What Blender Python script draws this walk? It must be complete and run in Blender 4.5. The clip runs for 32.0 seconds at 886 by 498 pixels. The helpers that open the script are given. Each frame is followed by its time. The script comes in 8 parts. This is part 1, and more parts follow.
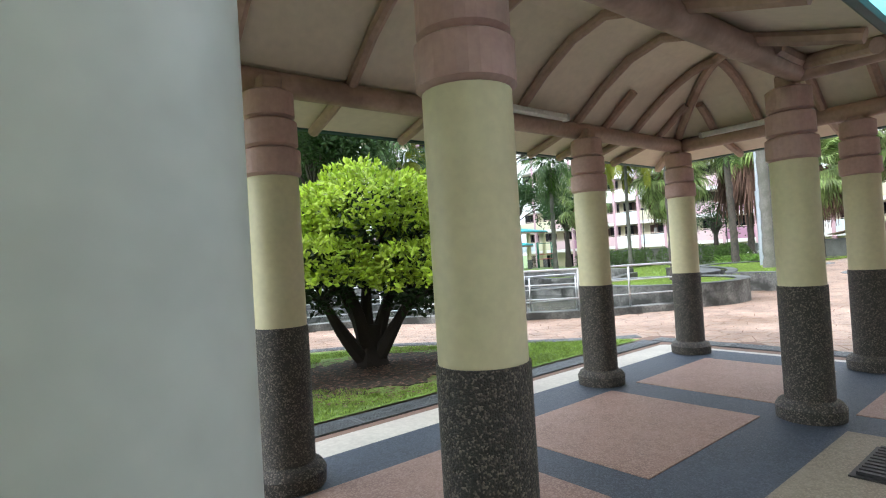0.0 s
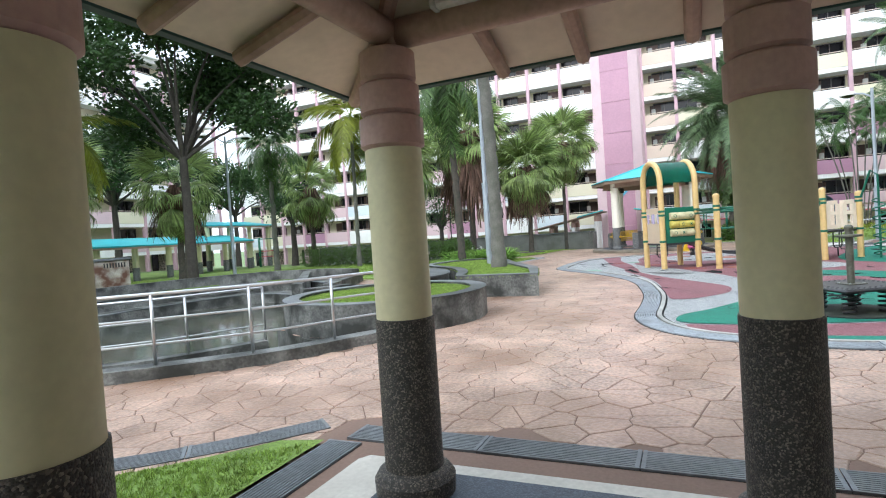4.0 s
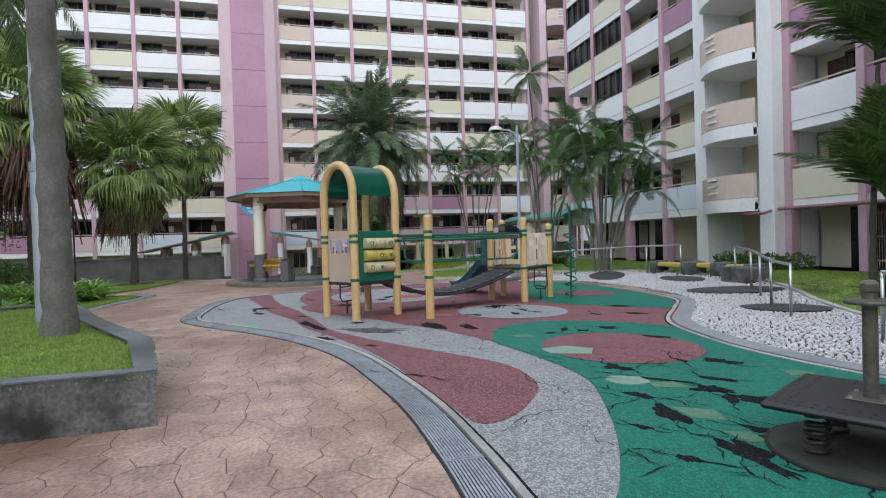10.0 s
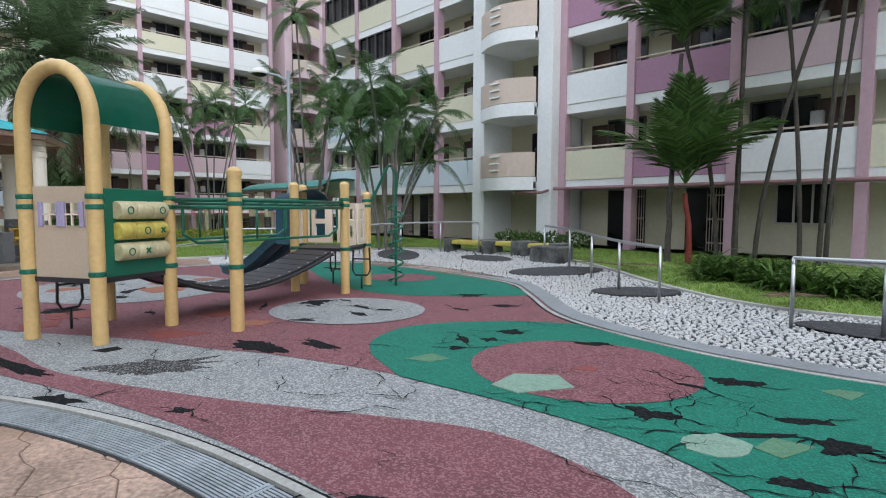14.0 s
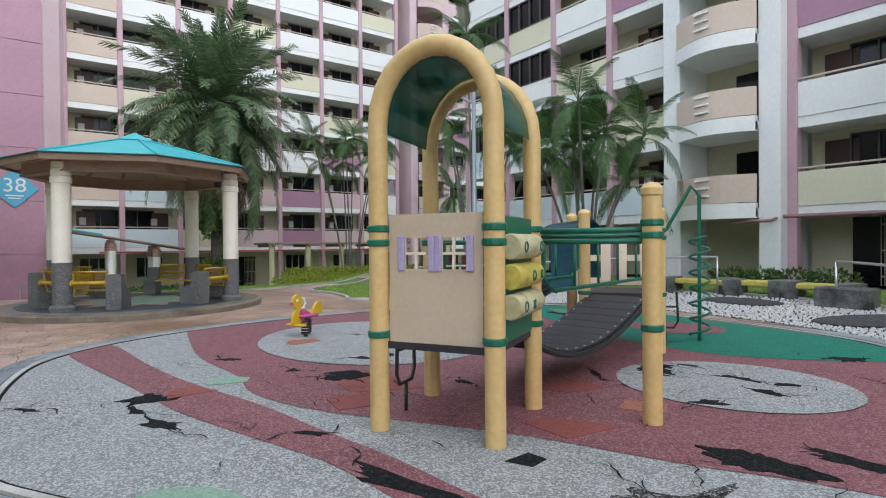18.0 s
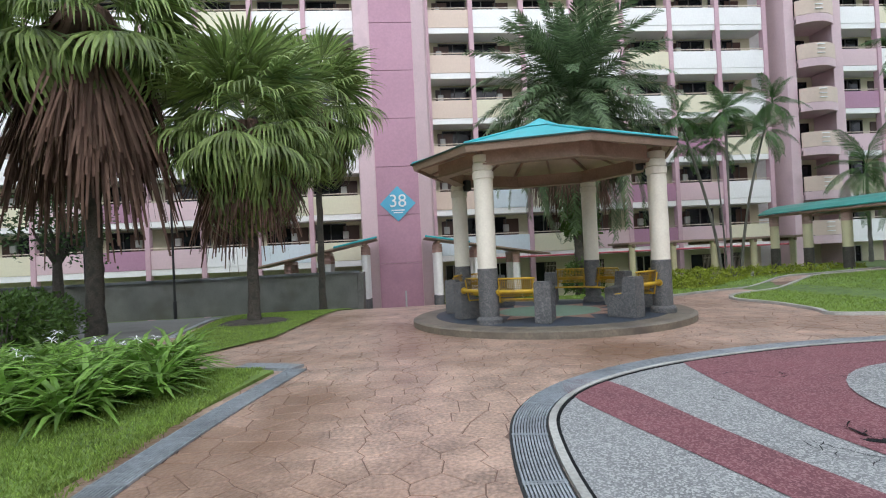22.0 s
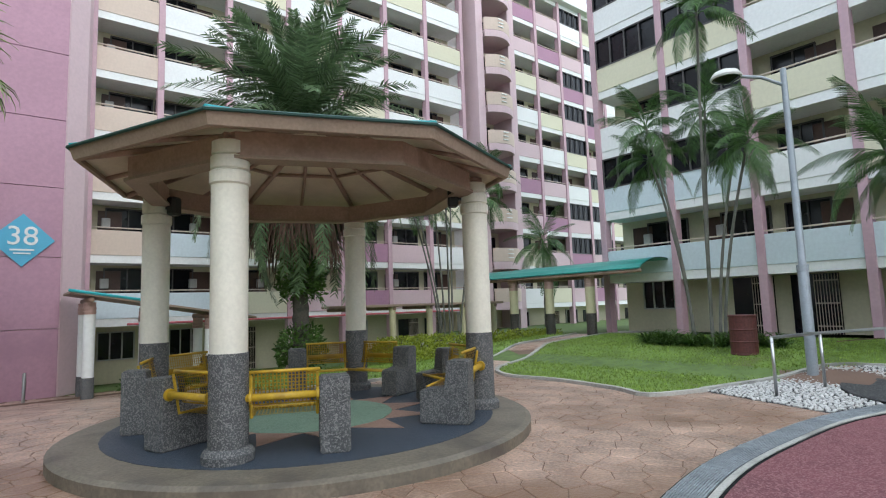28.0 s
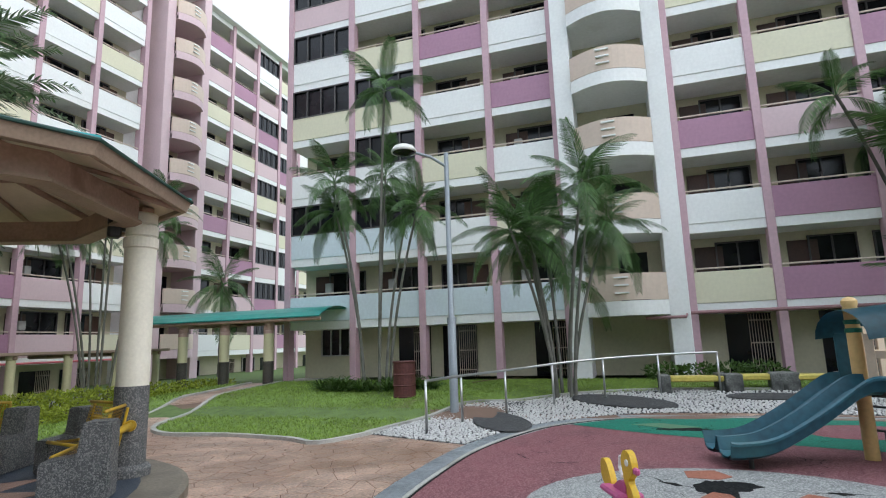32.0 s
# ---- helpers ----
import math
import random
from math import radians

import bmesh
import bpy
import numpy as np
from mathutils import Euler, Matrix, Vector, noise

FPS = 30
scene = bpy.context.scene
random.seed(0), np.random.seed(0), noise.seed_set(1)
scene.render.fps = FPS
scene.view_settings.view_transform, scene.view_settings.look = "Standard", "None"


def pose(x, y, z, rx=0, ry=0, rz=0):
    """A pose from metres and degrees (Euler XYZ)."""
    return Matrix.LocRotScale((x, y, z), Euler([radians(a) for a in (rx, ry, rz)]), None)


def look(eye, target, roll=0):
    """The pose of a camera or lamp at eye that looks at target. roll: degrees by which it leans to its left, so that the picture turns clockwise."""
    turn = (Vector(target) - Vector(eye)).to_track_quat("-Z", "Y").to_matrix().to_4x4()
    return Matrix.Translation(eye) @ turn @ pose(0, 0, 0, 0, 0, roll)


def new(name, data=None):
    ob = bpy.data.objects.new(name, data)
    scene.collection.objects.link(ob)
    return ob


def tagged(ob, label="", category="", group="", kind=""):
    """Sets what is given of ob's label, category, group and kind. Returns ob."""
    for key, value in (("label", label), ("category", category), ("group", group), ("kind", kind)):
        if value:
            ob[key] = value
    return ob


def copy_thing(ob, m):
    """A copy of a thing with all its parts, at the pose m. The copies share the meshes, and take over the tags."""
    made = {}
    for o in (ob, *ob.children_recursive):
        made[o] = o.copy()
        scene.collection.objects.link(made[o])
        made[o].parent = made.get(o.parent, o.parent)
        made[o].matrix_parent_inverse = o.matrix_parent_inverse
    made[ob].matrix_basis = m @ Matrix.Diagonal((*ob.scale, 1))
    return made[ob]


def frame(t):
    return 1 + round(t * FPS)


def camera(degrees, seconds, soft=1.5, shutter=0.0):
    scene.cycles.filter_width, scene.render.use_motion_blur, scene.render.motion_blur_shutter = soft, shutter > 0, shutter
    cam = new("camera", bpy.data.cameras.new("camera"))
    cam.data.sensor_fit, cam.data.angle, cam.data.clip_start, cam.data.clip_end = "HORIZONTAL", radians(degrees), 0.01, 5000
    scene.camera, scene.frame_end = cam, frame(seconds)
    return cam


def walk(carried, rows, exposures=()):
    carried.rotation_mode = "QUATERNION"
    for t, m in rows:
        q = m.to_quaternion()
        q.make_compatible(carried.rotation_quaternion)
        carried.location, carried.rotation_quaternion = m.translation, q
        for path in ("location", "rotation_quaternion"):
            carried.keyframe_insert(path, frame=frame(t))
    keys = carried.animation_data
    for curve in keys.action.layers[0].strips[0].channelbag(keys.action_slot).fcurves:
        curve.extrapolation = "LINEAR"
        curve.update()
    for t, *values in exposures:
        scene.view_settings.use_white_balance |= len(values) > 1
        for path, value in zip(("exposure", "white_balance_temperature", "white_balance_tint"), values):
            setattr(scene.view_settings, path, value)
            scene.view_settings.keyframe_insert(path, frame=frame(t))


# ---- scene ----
cam = camera(78.2, 32.0, soft=1.1)
METRES, EYE, TILT, LEAN, TURN = 28.8, 1.5, 0.0, 0.0, -39.3
ROWS = [
    (0.0, 0.0000, -0.0004, -0.0038, 0.20, 0.95, 3.50),
    (0.5, 0.0047, 0.0182, -0.0036, -4.45, 0.19, 3.43),
    (1.0, 0.0101, 0.0354, -0.0036, -7.97, 0.07, 3.70),
    (1.5, 0.0180, 0.0525, -0.0033, -13.00, -0.59, 3.30),
    (2.0, 0.0264, 0.0708, -0.0033, -17.80, -0.57, 3.66),
    (2.5, 0.0347, 0.0877, -0.0028, -19.91, -1.05, 3.2),
    (3.0, 0.0441, 0.1045, -0.0024, -21.66, -1.12, 3.58),
    (3.5, 0.0524, 0.1225, -0.0021, -24.0, -1.2, 3.8),
    (4.0, 0.0643, 0.1389, -0.0012, -26.75, -1.41, 3.85),
    (4.5, 0.0748, 0.155, -0.0008, -30.0, -1.6, 3.31),
    (6.5, 0.1227, 0.2198, 0.0014, -35.79, -1.77, 2.35),
    (7.0, 0.1341, 0.2344, 0.0018, -36.8, -1.43, 2.26),
    (7.5, 0.1443, 0.2494, 0.0022, -37.6, -0.55, 2.29),
    (8.0, 0.1544, 0.2659, 0.0021, -40.28, 0.13, 2.06),
    (8.5, 0.1657, 0.2814, 0.0027, -40.94, 0.2, 2.22),
    (9.0, 0.1775, 0.2966, 0.0029, -42.7, 0.17, 2.13),
    (9.5, 0.1889, 0.3087, 0.0032, -54.77, -0.43, 2.22),
    (10.0, 0.1971, 0.325, 0.0032, -65.57, -0.88, 1.69),
    (10.5, 0.2087, 0.3374, 0.0023, -74.5, -2.37, 1.56),
    (11.0, 0.2192, 0.3496, 0.0023, -79.9, -3.23, 1.27),
    (11.5, 0.2297, 0.3611, 0.0019, -86.31, -3.84, 0.74),
    (12.0, 0.2415, 0.3724, 0.0023, -88.95, -4.26, 0.64),
    (12.5, 0.2541, 0.3847, 0.0022, -90.88, -4.4, 0.34),
    (13.0, 0.2677, 0.3952, 0.0027, -92.68, -4.55, 0.27),
    (13.5, 0.28, 0.4089, 0.0028, -94.14, -4.36, -0.04),
    (14.0, 0.2931, 0.4215, 0.0033, -94.76, -4.12, -0.14),
    (14.5, 0.3045, 0.4356, 0.0029, -94.72, -3.33, -0.37),
    (16.5, 0.3473, 0.4972, 0.0042, -94.54, -1.43, -0.37),
    (17.0, 0.357, 0.5131, 0.0038, -93.59, -0.99, -0.21),
    (17.5, 0.3658, 0.529, 0.004, -90.61, -0.83, 0.29),
    (18.0, 0.3732, 0.5468, 0.0037, -86.54, -0.52, 0.47),
    (18.5, 0.381, 0.5642, 0.0033, -80.77, -0.44, 0.83),
    (19.0, 0.3871, 0.5827, 0.0032, -73.4, -0.12, 1.28),
    (19.5, 0.3963, 0.5997, 0.0032, -67.01, -0.02, 2.09),
    (20.0, 0.4047, 0.6172, 0.0029, -63.02, 0.34, 2.34),
    (20.5, 0.4163, 0.6335, 0.0026, -60.56, 0.38, 2.74),
    (21.0, 0.4258, 0.6507, 0.0022, -58.67, 0.55, 2.67),
    (21.5, 0.4389, 0.6657, 0.002, -57.23, 0.58, 2.72),
    (22.0, 0.4509, 0.6814, 0.0017, -55.69, 0.74, 2.75),
    (22.5, 0.4646, 0.6946, 0.0016, -55.05, 0.77, 2.94),
    (23.0, 0.4787, 0.7087, 0.0018, -54.19, 0.81, 3.02),
    (23.5, 0.4942, 0.7213, 0.002, -54.1, 0.81, 3.02),
    (24.0, 0.5078, 0.7343, 0.002, -54.02, 0.9, 3.0),
    (24.5, 0.5224, 0.7473, 0.002, -53.78, 0.98, 3.16),
    (26.5, 0.5708, 0.7895, 0.0062, -58.26, 3.46, 2.65),
    (27.0, 0.577, 0.7883, 0.0063, -67.51, 5.21, 2.21),
    (27.5, 0.5794, 0.7876, 0.0066, -81.15, 5.39, 2.14),
    (28.0, 0.5798, 0.7872, 0.0066, -89.02, 5.8, 1.88),
    (28.5, 0.5798, 0.7871, 0.0067, -94.15, 6.47, 1.63),
    (29.0, 0.5798, 0.7871, 0.0067, -98.04, 7.27, 1.35),
    (29.5, 0.5801, 0.7867, 0.0068, -101.69, 7.81, 1.32),
    (30.0, 0.5803, 0.7866, 0.0067, -105.34, 8.22, 1.38),
    (30.5, 0.58, 0.7864, 0.0068, -108.91, 8.43, 1.49),
    (31.0, 0.5797, 0.7864, 0.0068, -112.24, 8.71, 1.58),
    (31.5, 0.5801, 0.7862, 0.0069, -115.99, 9.04, 1.65),
    (32.0, 0.5805, 0.786, 0.0069, -121.51, 9.59, 1.8),
]
walk(cam, [(t, pose(0, 0, EYE, TILT, LEAN, TURN) @ pose(METRES * x, METRES * y, METRES * z, 90 + pitch, roll, yaw)) for t, x, y, z, yaw, pitch, roll in ROWS], exposures=((0.0, 1.15, 6150, 10), (1.0, 0.92, 6050, 9), (2.0, 0.95, 6050, 8), (3.6, 0.7, 6050, 8), (4.5, 0.52, 6000, 8), (6.2, -0.18, 5950, 11), (9.0, -0.18, 6000, 11), (10.0, -0.26, 6050, 13), (14.0, -0.08, 6080, 11), (17.0, -0.06, 6150, 9), (20.0, -0.16, 6150, 12), (23.0, 0.08, 6150, 10), (26.5, 0.0, 6050, 7), (32.0, -0.06, 6150, 8)))

# exposure and light: overcast tropical afternoon
world = bpy.data.worlds.new("overcast_sky")
scene.world = world
world.use_nodes = True
wn = world.node_tree
wn.nodes.clear()
w_out = wn.nodes.new("ShaderNodeOutputWorld")
w_bg = wn.nodes.new("ShaderNodeBackground")
w_mix = wn.nodes.new("ShaderNodeMixRGB")
w_sky = wn.nodes.new("ShaderNodeTexSky")
w_sky.sky_type = "NISHITA"
w_sky.sun_disc = False
w_sky.sun_elevation, w_sky.sun_rotation = radians(41), radians(279)
w_sky.air_density, w_sky.dust_density = 1.0, 6.0
w_mix.inputs[0].default_value = 0.82
w_mix.inputs[2].default_value = (8.7, 9.3, 10.1, 1)
wn.links.new(w_sky.outputs[0], w_mix.inputs[1])
wn.links.new(w_mix.outputs[0], w_bg.inputs[0])
w_bg.inputs[1].default_value = 0.2
wn.links.new(w_bg.outputs[0], w_out.inputs[0])
sun = new("sun", bpy.data.lights.new("sun", "SUN"))
sun.data.energy, sun.data.angle, sun.data.color = 0.7, radians(80), (1.0, 0.98, 0.96)
sun.matrix_world = look((0, 0, 45), (52, -8, 0))

# ---- materials ----
def mat(name, base, rough=0.7, metal=0.0, var=0.12, scale=3.0, fine=40.0, bump=0.15, rand=0.0, dirt=None, dirt_scale=0.7, dirt_cover=0.5, bump_scale=None, spec=0.5, coords="Object"):
    """Painted, stained or grained surface: two scales of tone, stains of their own shape, fine relief."""
    m = bpy.data.materials.new(name)
    m.use_nodes = True
    nt = m.node_tree
    b = nt.nodes["Principled BSDF"]
    b.inputs["Roughness"].default_value, b.inputs["Metallic"].default_value = rough, metal
    b.inputs["Specular IOR Level"].default_value = spec
    tc = nt.nodes.new("ShaderNodeNewGeometry" if coords == "Position" else "ShaderNodeTexCoord")
    def noise_node(s, detail=4.0):
        n = nt.nodes.new("ShaderNodeTexNoise")
        n.inputs["Scale"].default_value, n.inputs["Detail"].default_value = s, detail
        nt.links.new(tc.outputs[coords], n.inputs["Vector"])
        return n
    big, small = noise_node(scale), noise_node(fine, 2.0)
    add = nt.nodes.new("ShaderNodeMath")
    add.operation = "ADD"
    nt.links.new(big.outputs["Fac"], add.inputs[0])
    nt.links.new(small.outputs["Fac"], add.inputs[1])
    mr = nt.nodes.new("ShaderNodeMapRange")
    mr.inputs["From Min"].default_value, mr.inputs["From Max"].default_value = 0.72, 1.28
    mr.inputs["To Min"].default_value, mr.inputs["To Max"].default_value = 1 - var, 1 + var
    nt.links.new(add.outputs[0], mr.inputs["Value"])
    val = mr.outputs[0]
    if rand:
        oi = nt.nodes.new("ShaderNodeObjectInfo")
        r = nt.nodes.new("ShaderNodeMapRange")
        r.inputs["To Min"].default_value, r.inputs["To Max"].default_value = 1 - rand, 1 + rand
        nt.links.new(oi.outputs["Random"], r.inputs["Value"])
        mul = nt.nodes.new("ShaderNodeMath")
        mul.operation = "MULTIPLY"
        nt.links.new(val, mul.inputs[0])
        nt.links.new(r.outputs[0], mul.inputs[1])
        val = mul.outputs[0]
    sc = nt.nodes.new("ShaderNodeVectorMath")
    sc.operation = "SCALE"
    sc.inputs[0].default_value = base
    nt.links.new(val, sc.inputs["Scale"])
    col = sc.outputs[0]
    if dirt:
        dn = noise_node(dirt_scale, 7.0)
        ramp = nt.nodes.new("ShaderNodeMapRange")
        ramp.inputs["From Min"].default_value, ramp.inputs["From Max"].default_value = 1 - dirt_cover - 0.08, 1 - dirt_cover + 0.12
        nt.links.new(dn.outputs["Fac"], ramp.inputs["Value"])
        mx = nt.nodes.new("ShaderNodeMixRGB")
        mx.inputs[2].default_value = (*dirt, 1)
        nt.links.new(ramp.outputs[0], mx.inputs[0])
        nt.links.new(col, mx.inputs[1])
        col = mx.outputs[0]
    nt.links.new(col, b.inputs["Base Color"])
    if bump:
        bn = noise_node(bump_scale or fine, 3.0)
        bp = nt.nodes.new("ShaderNodeBump")
        bp.inputs["Strength"].default_value, bp.inputs["Distance"].default_value = bump, 0.01
        nt.links.new(bn.outputs["Fac"], bp.inputs["Height"])
        nt.links.new(bp.outputs[0], b.inputs["Normal"])
    return m


def speckled(name, base, chip, scale=90.0, cover=0.45, rough=0.8, bump=0.5, stain=None, stain_scale=0.8, stain_cover=0.4, rand=0.0):
    """Granules or pebbles: cells of two tones with relief, and stains."""
    m = mat(name, base, rough, bump=0, var=0.15, scale=2.0, fine=15.0, dirt=stain, dirt_scale=stain_scale, dirt_cover=stain_cover, rand=rand)
    nt = m.node_tree
    b = nt.nodes["Principled BSDF"]
    tc = nt.nodes.new("ShaderNodeTexCoord")
    vo = nt.nodes.new("ShaderNodeTexVoronoi")
    vo.inputs["Scale"].default_value = scale
    nt.links.new(tc.outputs["Object"], vo.inputs["Vector"])
    sep = nt.nodes.new("ShaderNodeSeparateColor")
    nt.links.new(vo.outputs["Color"], sep.inputs[0])
    mr = nt.nodes.new("ShaderNodeMapRange")
    mr.inputs["From Min"].default_value, mr.inputs["From Max"].default_value = 1 - cover - 0.1, 1 - cover + 0.25
    nt.links.new(sep.outputs[0], mr.inputs["Value"])
    mx = nt.nodes.new("ShaderNodeMixRGB")
    mx.inputs[2].default_value = (*chip, 1)
    nt.links.new(mr.outputs[0], mx.inputs[0])
    nt.links.new(b.inputs["Base Color"].links[0].from_socket, mx.inputs[1])
    nt.links.new(mx.outputs[0], b.inputs["Base Color"])
    bp = nt.nodes.new("ShaderNodeBump")
    bp.inputs["Strength"].default_value, bp.inputs["Distance"].default_value = bump, 0.006
    bp.invert = True
    nt.links.new(vo.outputs["Distance"], bp.inputs["Height"])
    nt.links.new(bp.outputs[0], b.inputs["Normal"])
    return m


def leafy(name, base, rough=0.45, rand=0.25, var=0.25):
    """Leaf: tone differs from leaf to leaf, light passes through a little."""
    m = mat(name, base, rough, var=var, scale=2.5, fine=9.0, bump=0)
    nt = m.node_tree
    b = nt.nodes["Principled BSDF"]
    ge = nt.nodes.new("ShaderNodeNewGeometry")
    r = nt.nodes.new("ShaderNodeMapRange")
    r.inputs["To Min"].default_value, r.inputs["To Max"].default_value = 1 - rand, 1 + rand
    nt.links.new(ge.outputs["Random Per Island"], r.inputs["Value"])
    sc = nt.nodes.new("ShaderNodeVectorMath")
    sc.operation = "SCALE"
    nt.links.new(b.inputs["Base Color"].links[0].from_socket, sc.inputs[0])
    nt.links.new(r.outputs[0], sc.inputs["Scale"])
    nt.links.new(sc.outputs[0], b.inputs["Base Color"])
    b.inputs["Specular IOR Level"].default_value = 0.35
    tr = nt.nodes.new("ShaderNodeBsdfTranslucent")
    nt.links.new(sc.outputs[0], tr.inputs[0])
    ms = nt.nodes.new("ShaderNodeMixShader")
    ms.inputs[0].default_value = 0.3
    nt.links.new(b.outputs[0], ms.inputs[1])
    nt.links.new(tr.outputs[0], ms.inputs[2])
    nt.links.new(ms.outputs[0], nt.nodes["Material Output"].inputs[0])
    return m


M_STONE = mat("stamped_concrete", (0.43, 0.3, 0.23), 0.33, var=0.5, scale=1.8, fine=30, bump=0.7, rand=0.06, dirt=(0.235, 0.14, 0.09), dirt_scale=0.42, dirt_cover=0.47, coords="Position")
M_JOINT = mat("dark_joint", (0.185, 0.12, 0.09), 0.85, scale=1.2)
M_GRASS_SOIL = mat("lawn_soil", (0.15, 0.235, 0.045), 0.9, var=0.5, scale=1.2, fine=60, bump=0.8, dirt=(0.12, 0.12, 0.045), dirt_scale=0.9, dirt_cover=0.35)
M_GRASS = leafy("grass_blade", (0.26, 0.37, 0.08), 0.6, 0.4)
M_FAR = mat("far_ground", (0.11, 0.17, 0.05), 0.9, var=0.3, scale=0.1, fine=4)
M_ASPHALT = mat("driveway", (0.16, 0.165, 0.16), 0.6, var=0.2, scale=0.8, fine=60, dirt=(0.09, 0.095, 0.095), dirt_cover=0.4)
M_CONC = mat("weathered_concrete", (0.165, 0.17, 0.16), 0.6, var=0.55, scale=2.2, fine=26, bump=0.8, dirt=(0.028, 0.031, 0.028), dirt_scale=1.7, dirt_cover=0.52)
M_CONC_TOP = mat("wet_concrete_top", (0.16, 0.175, 0.185), 0.4, var=0.35, scale=1.2, fine=30, bump=0.3, dirt=(0.06, 0.067, 0.067), dirt_cover=0.5)
M_WATER = mat("wet_terrace_floor", (0.06, 0.068, 0.055), 0.12, var=0.4, scale=0.6, fine=8, bump=0.03, bump_scale=3, dirt=(0.11, 0.1, 0.06), dirt_scale=0.35, dirt_cover=0.42, spec=0.6)
M_KERB = mat("kerb_concrete", (0.42, 0.42, 0.39), 0.75, var=0.25, scale=1.5, fine=30, dirt=(0.2, 0.2, 0.18), dirt_cover=0.4, bump=0.4)
M_GRATE = mat("galvanised_grate", (0.36, 0.4, 0.43), 0.5, 0.4, var=0.25, scale=2, fine=20, bump=0.1, rand=0.1)
M_GRATED = mat("dark_grate", (0.15, 0.165, 0.175), 0.5, 0.3, var=0.25, scale=2, fine=20, bump=0.1, rand=0.12)
M_WALL = mat("grey_stained_wall", (0.16, 0.165, 0.155), 0.75, var=0.3, scale=1.2, fine=26, bump=0.5, dirt=(0.11, 0.11, 0.09), dirt_scale=0.9, dirt_cover=0.45)
M_PIT = mat("drain_pit", (0.02, 0.022, 0.022), 0.8, bump=0)
M_RGREY = speckled("grey_rubber", (0.2, 0.21, 0.21), (0.42, 0.43, 0.42), 75, 0.45, stain=(0.14, 0.148, 0.145), stain_cover=0.36)
M_RRED = speckled("red_rubber", (0.165, 0.055, 0.066), (0.29, 0.14, 0.15), 75, 0.4, stain=(0.115, 0.042, 0.05), stain_cover=0.38)
M_RGREEN = speckled("green_rubber", (0.004, 0.135, 0.088), (0.012, 0.215, 0.145), 75, 0.42, stain=(0.005, 0.1, 0.066), stain_cover=0.33)
M_RBLACK = speckled("torn_black_base", (0.009, 0.01, 0.011), (0.03, 0.033, 0.033), 60, 0.25, rough=0.95, bump=0.9)
M_RBLACK.node_tree.nodes["Principled BSDF"].inputs["Specular IOR Level"].default_value = 0.15
M_RORANGE = speckled("orange_patch", (0.28, 0.1, 0.06), (0.36, 0.15, 0.1), 70, 0.4)
M_RBRICK = speckled("brick_red_patch", (0.22, 0.055, 0.045), (0.27, 0.08, 0.07), 70, 0.4)
M_RPALE = speckled("pale_green_patch", (0.2, 0.32, 0.24), (0.26, 0.38, 0.3), 70, 0.4)
M_ROLIVE = speckled("faded_green_patch", (0.08, 0.2, 0.11), (0.13, 0.24, 0.15), 70, 0.4)
M_PEBBLE = mat("white_pebble", (0.54, 0.54, 0.53), 0.6, var=0.15, rand=0.15, bump=0.1)
M_BLACKSTONE = speckled("black_gravel", (0.04, 0.042, 0.045), (0.12, 0.12, 0.12), 45, 0.3, bump=1.0)
M_WASH = speckled("pebble_wash", (0.036, 0.034, 0.03), (0.2, 0.175, 0.14), 140, 0.26, rough=0.55, bump=0.8, stain=(0.022, 0.018, 0.015), stain_scale=2.2, stain_cover=0.42)
M_WASHG = speckled("grey_pebble_wash", (0.095, 0.1, 0.105), (0.24, 0.24, 0.235), 85, 0.4, rough=0.7, bump=0.8, stain=(0.05, 0.055, 0.055), stain_scale=2.0, stain_cover=0.4)
M_CREAM = mat("cream_paint", (0.64, 0.6, 0.38), 0.5, var=0.06, scale=1.3, fine=25, bump=0.08, dirt=(0.55, 0.51, 0.32), dirt_scale=1.1, dirt_cover=0.35)
M_CREAMW = mat("off_white_column_paint", (0.86, 0.83, 0.72), 0.5, var=0.06, scale=1.3, fine=25, bump=0.08, dirt=(0.76, 0.73, 0.6), dirt_scale=1.1, dirt_cover=0.35)
M_PINKCAP = mat("pink_ring_paint", (0.50, 0.33, 0.29), 0.55, var=0.1, scale=2.0, fine=30, bump=0.1, dirt=(0.36, 0.24, 0.2), dirt_scale=3, dirt_cover=0.35)
M_BEAM = mat("brown_pipe_paint", (0.40, 0.27, 0.21), 0.5, var=0.15, scale=2.5, fine=25, bump=0.1, dirt=(0.2, 0.12, 0.09), dirt_scale=2.2, dirt_cover=0.35)
M_CEIL = mat("ceiling_board", (0.72, 0.63, 0.5), 0.6, var=0.06, scale=0.8, fine=15, bump=0.05, dirt=(0.5, 0.42, 0.32), dirt_scale=0.6, dirt_cover=0.4)
M_FASCIA = mat("brown_fascia", (0.34, 0.25, 0.19), 0.6, var=0.15, scale=2, fine=30)
M_TEAL = mat("teal_roof", (0.035, 0.42, 0.47), 0.4, var=0.12, scale=1.5, fine=20, bump=0.08, dirt=(0.04, 0.3, 0.34), dirt_cover=0.3)
M_EDGE = mat("dark_green_eave", (0.02, 0.07, 0.06), 0.5)
M_BLUEGREY = speckled("bluegrey_aggregate", (0.04, 0.055, 0.078), (0.08, 0.1, 0.13), 110, 0.35, rough=0.55, bump=0.3)
M_PEACH = speckled("peach_aggregate", (0.3, 0.19, 0.15), (0.4, 0.27, 0.22), 110, 0.4, rough=0.6, bump=0.3, stain=(0.23, 0.14, 0.11))
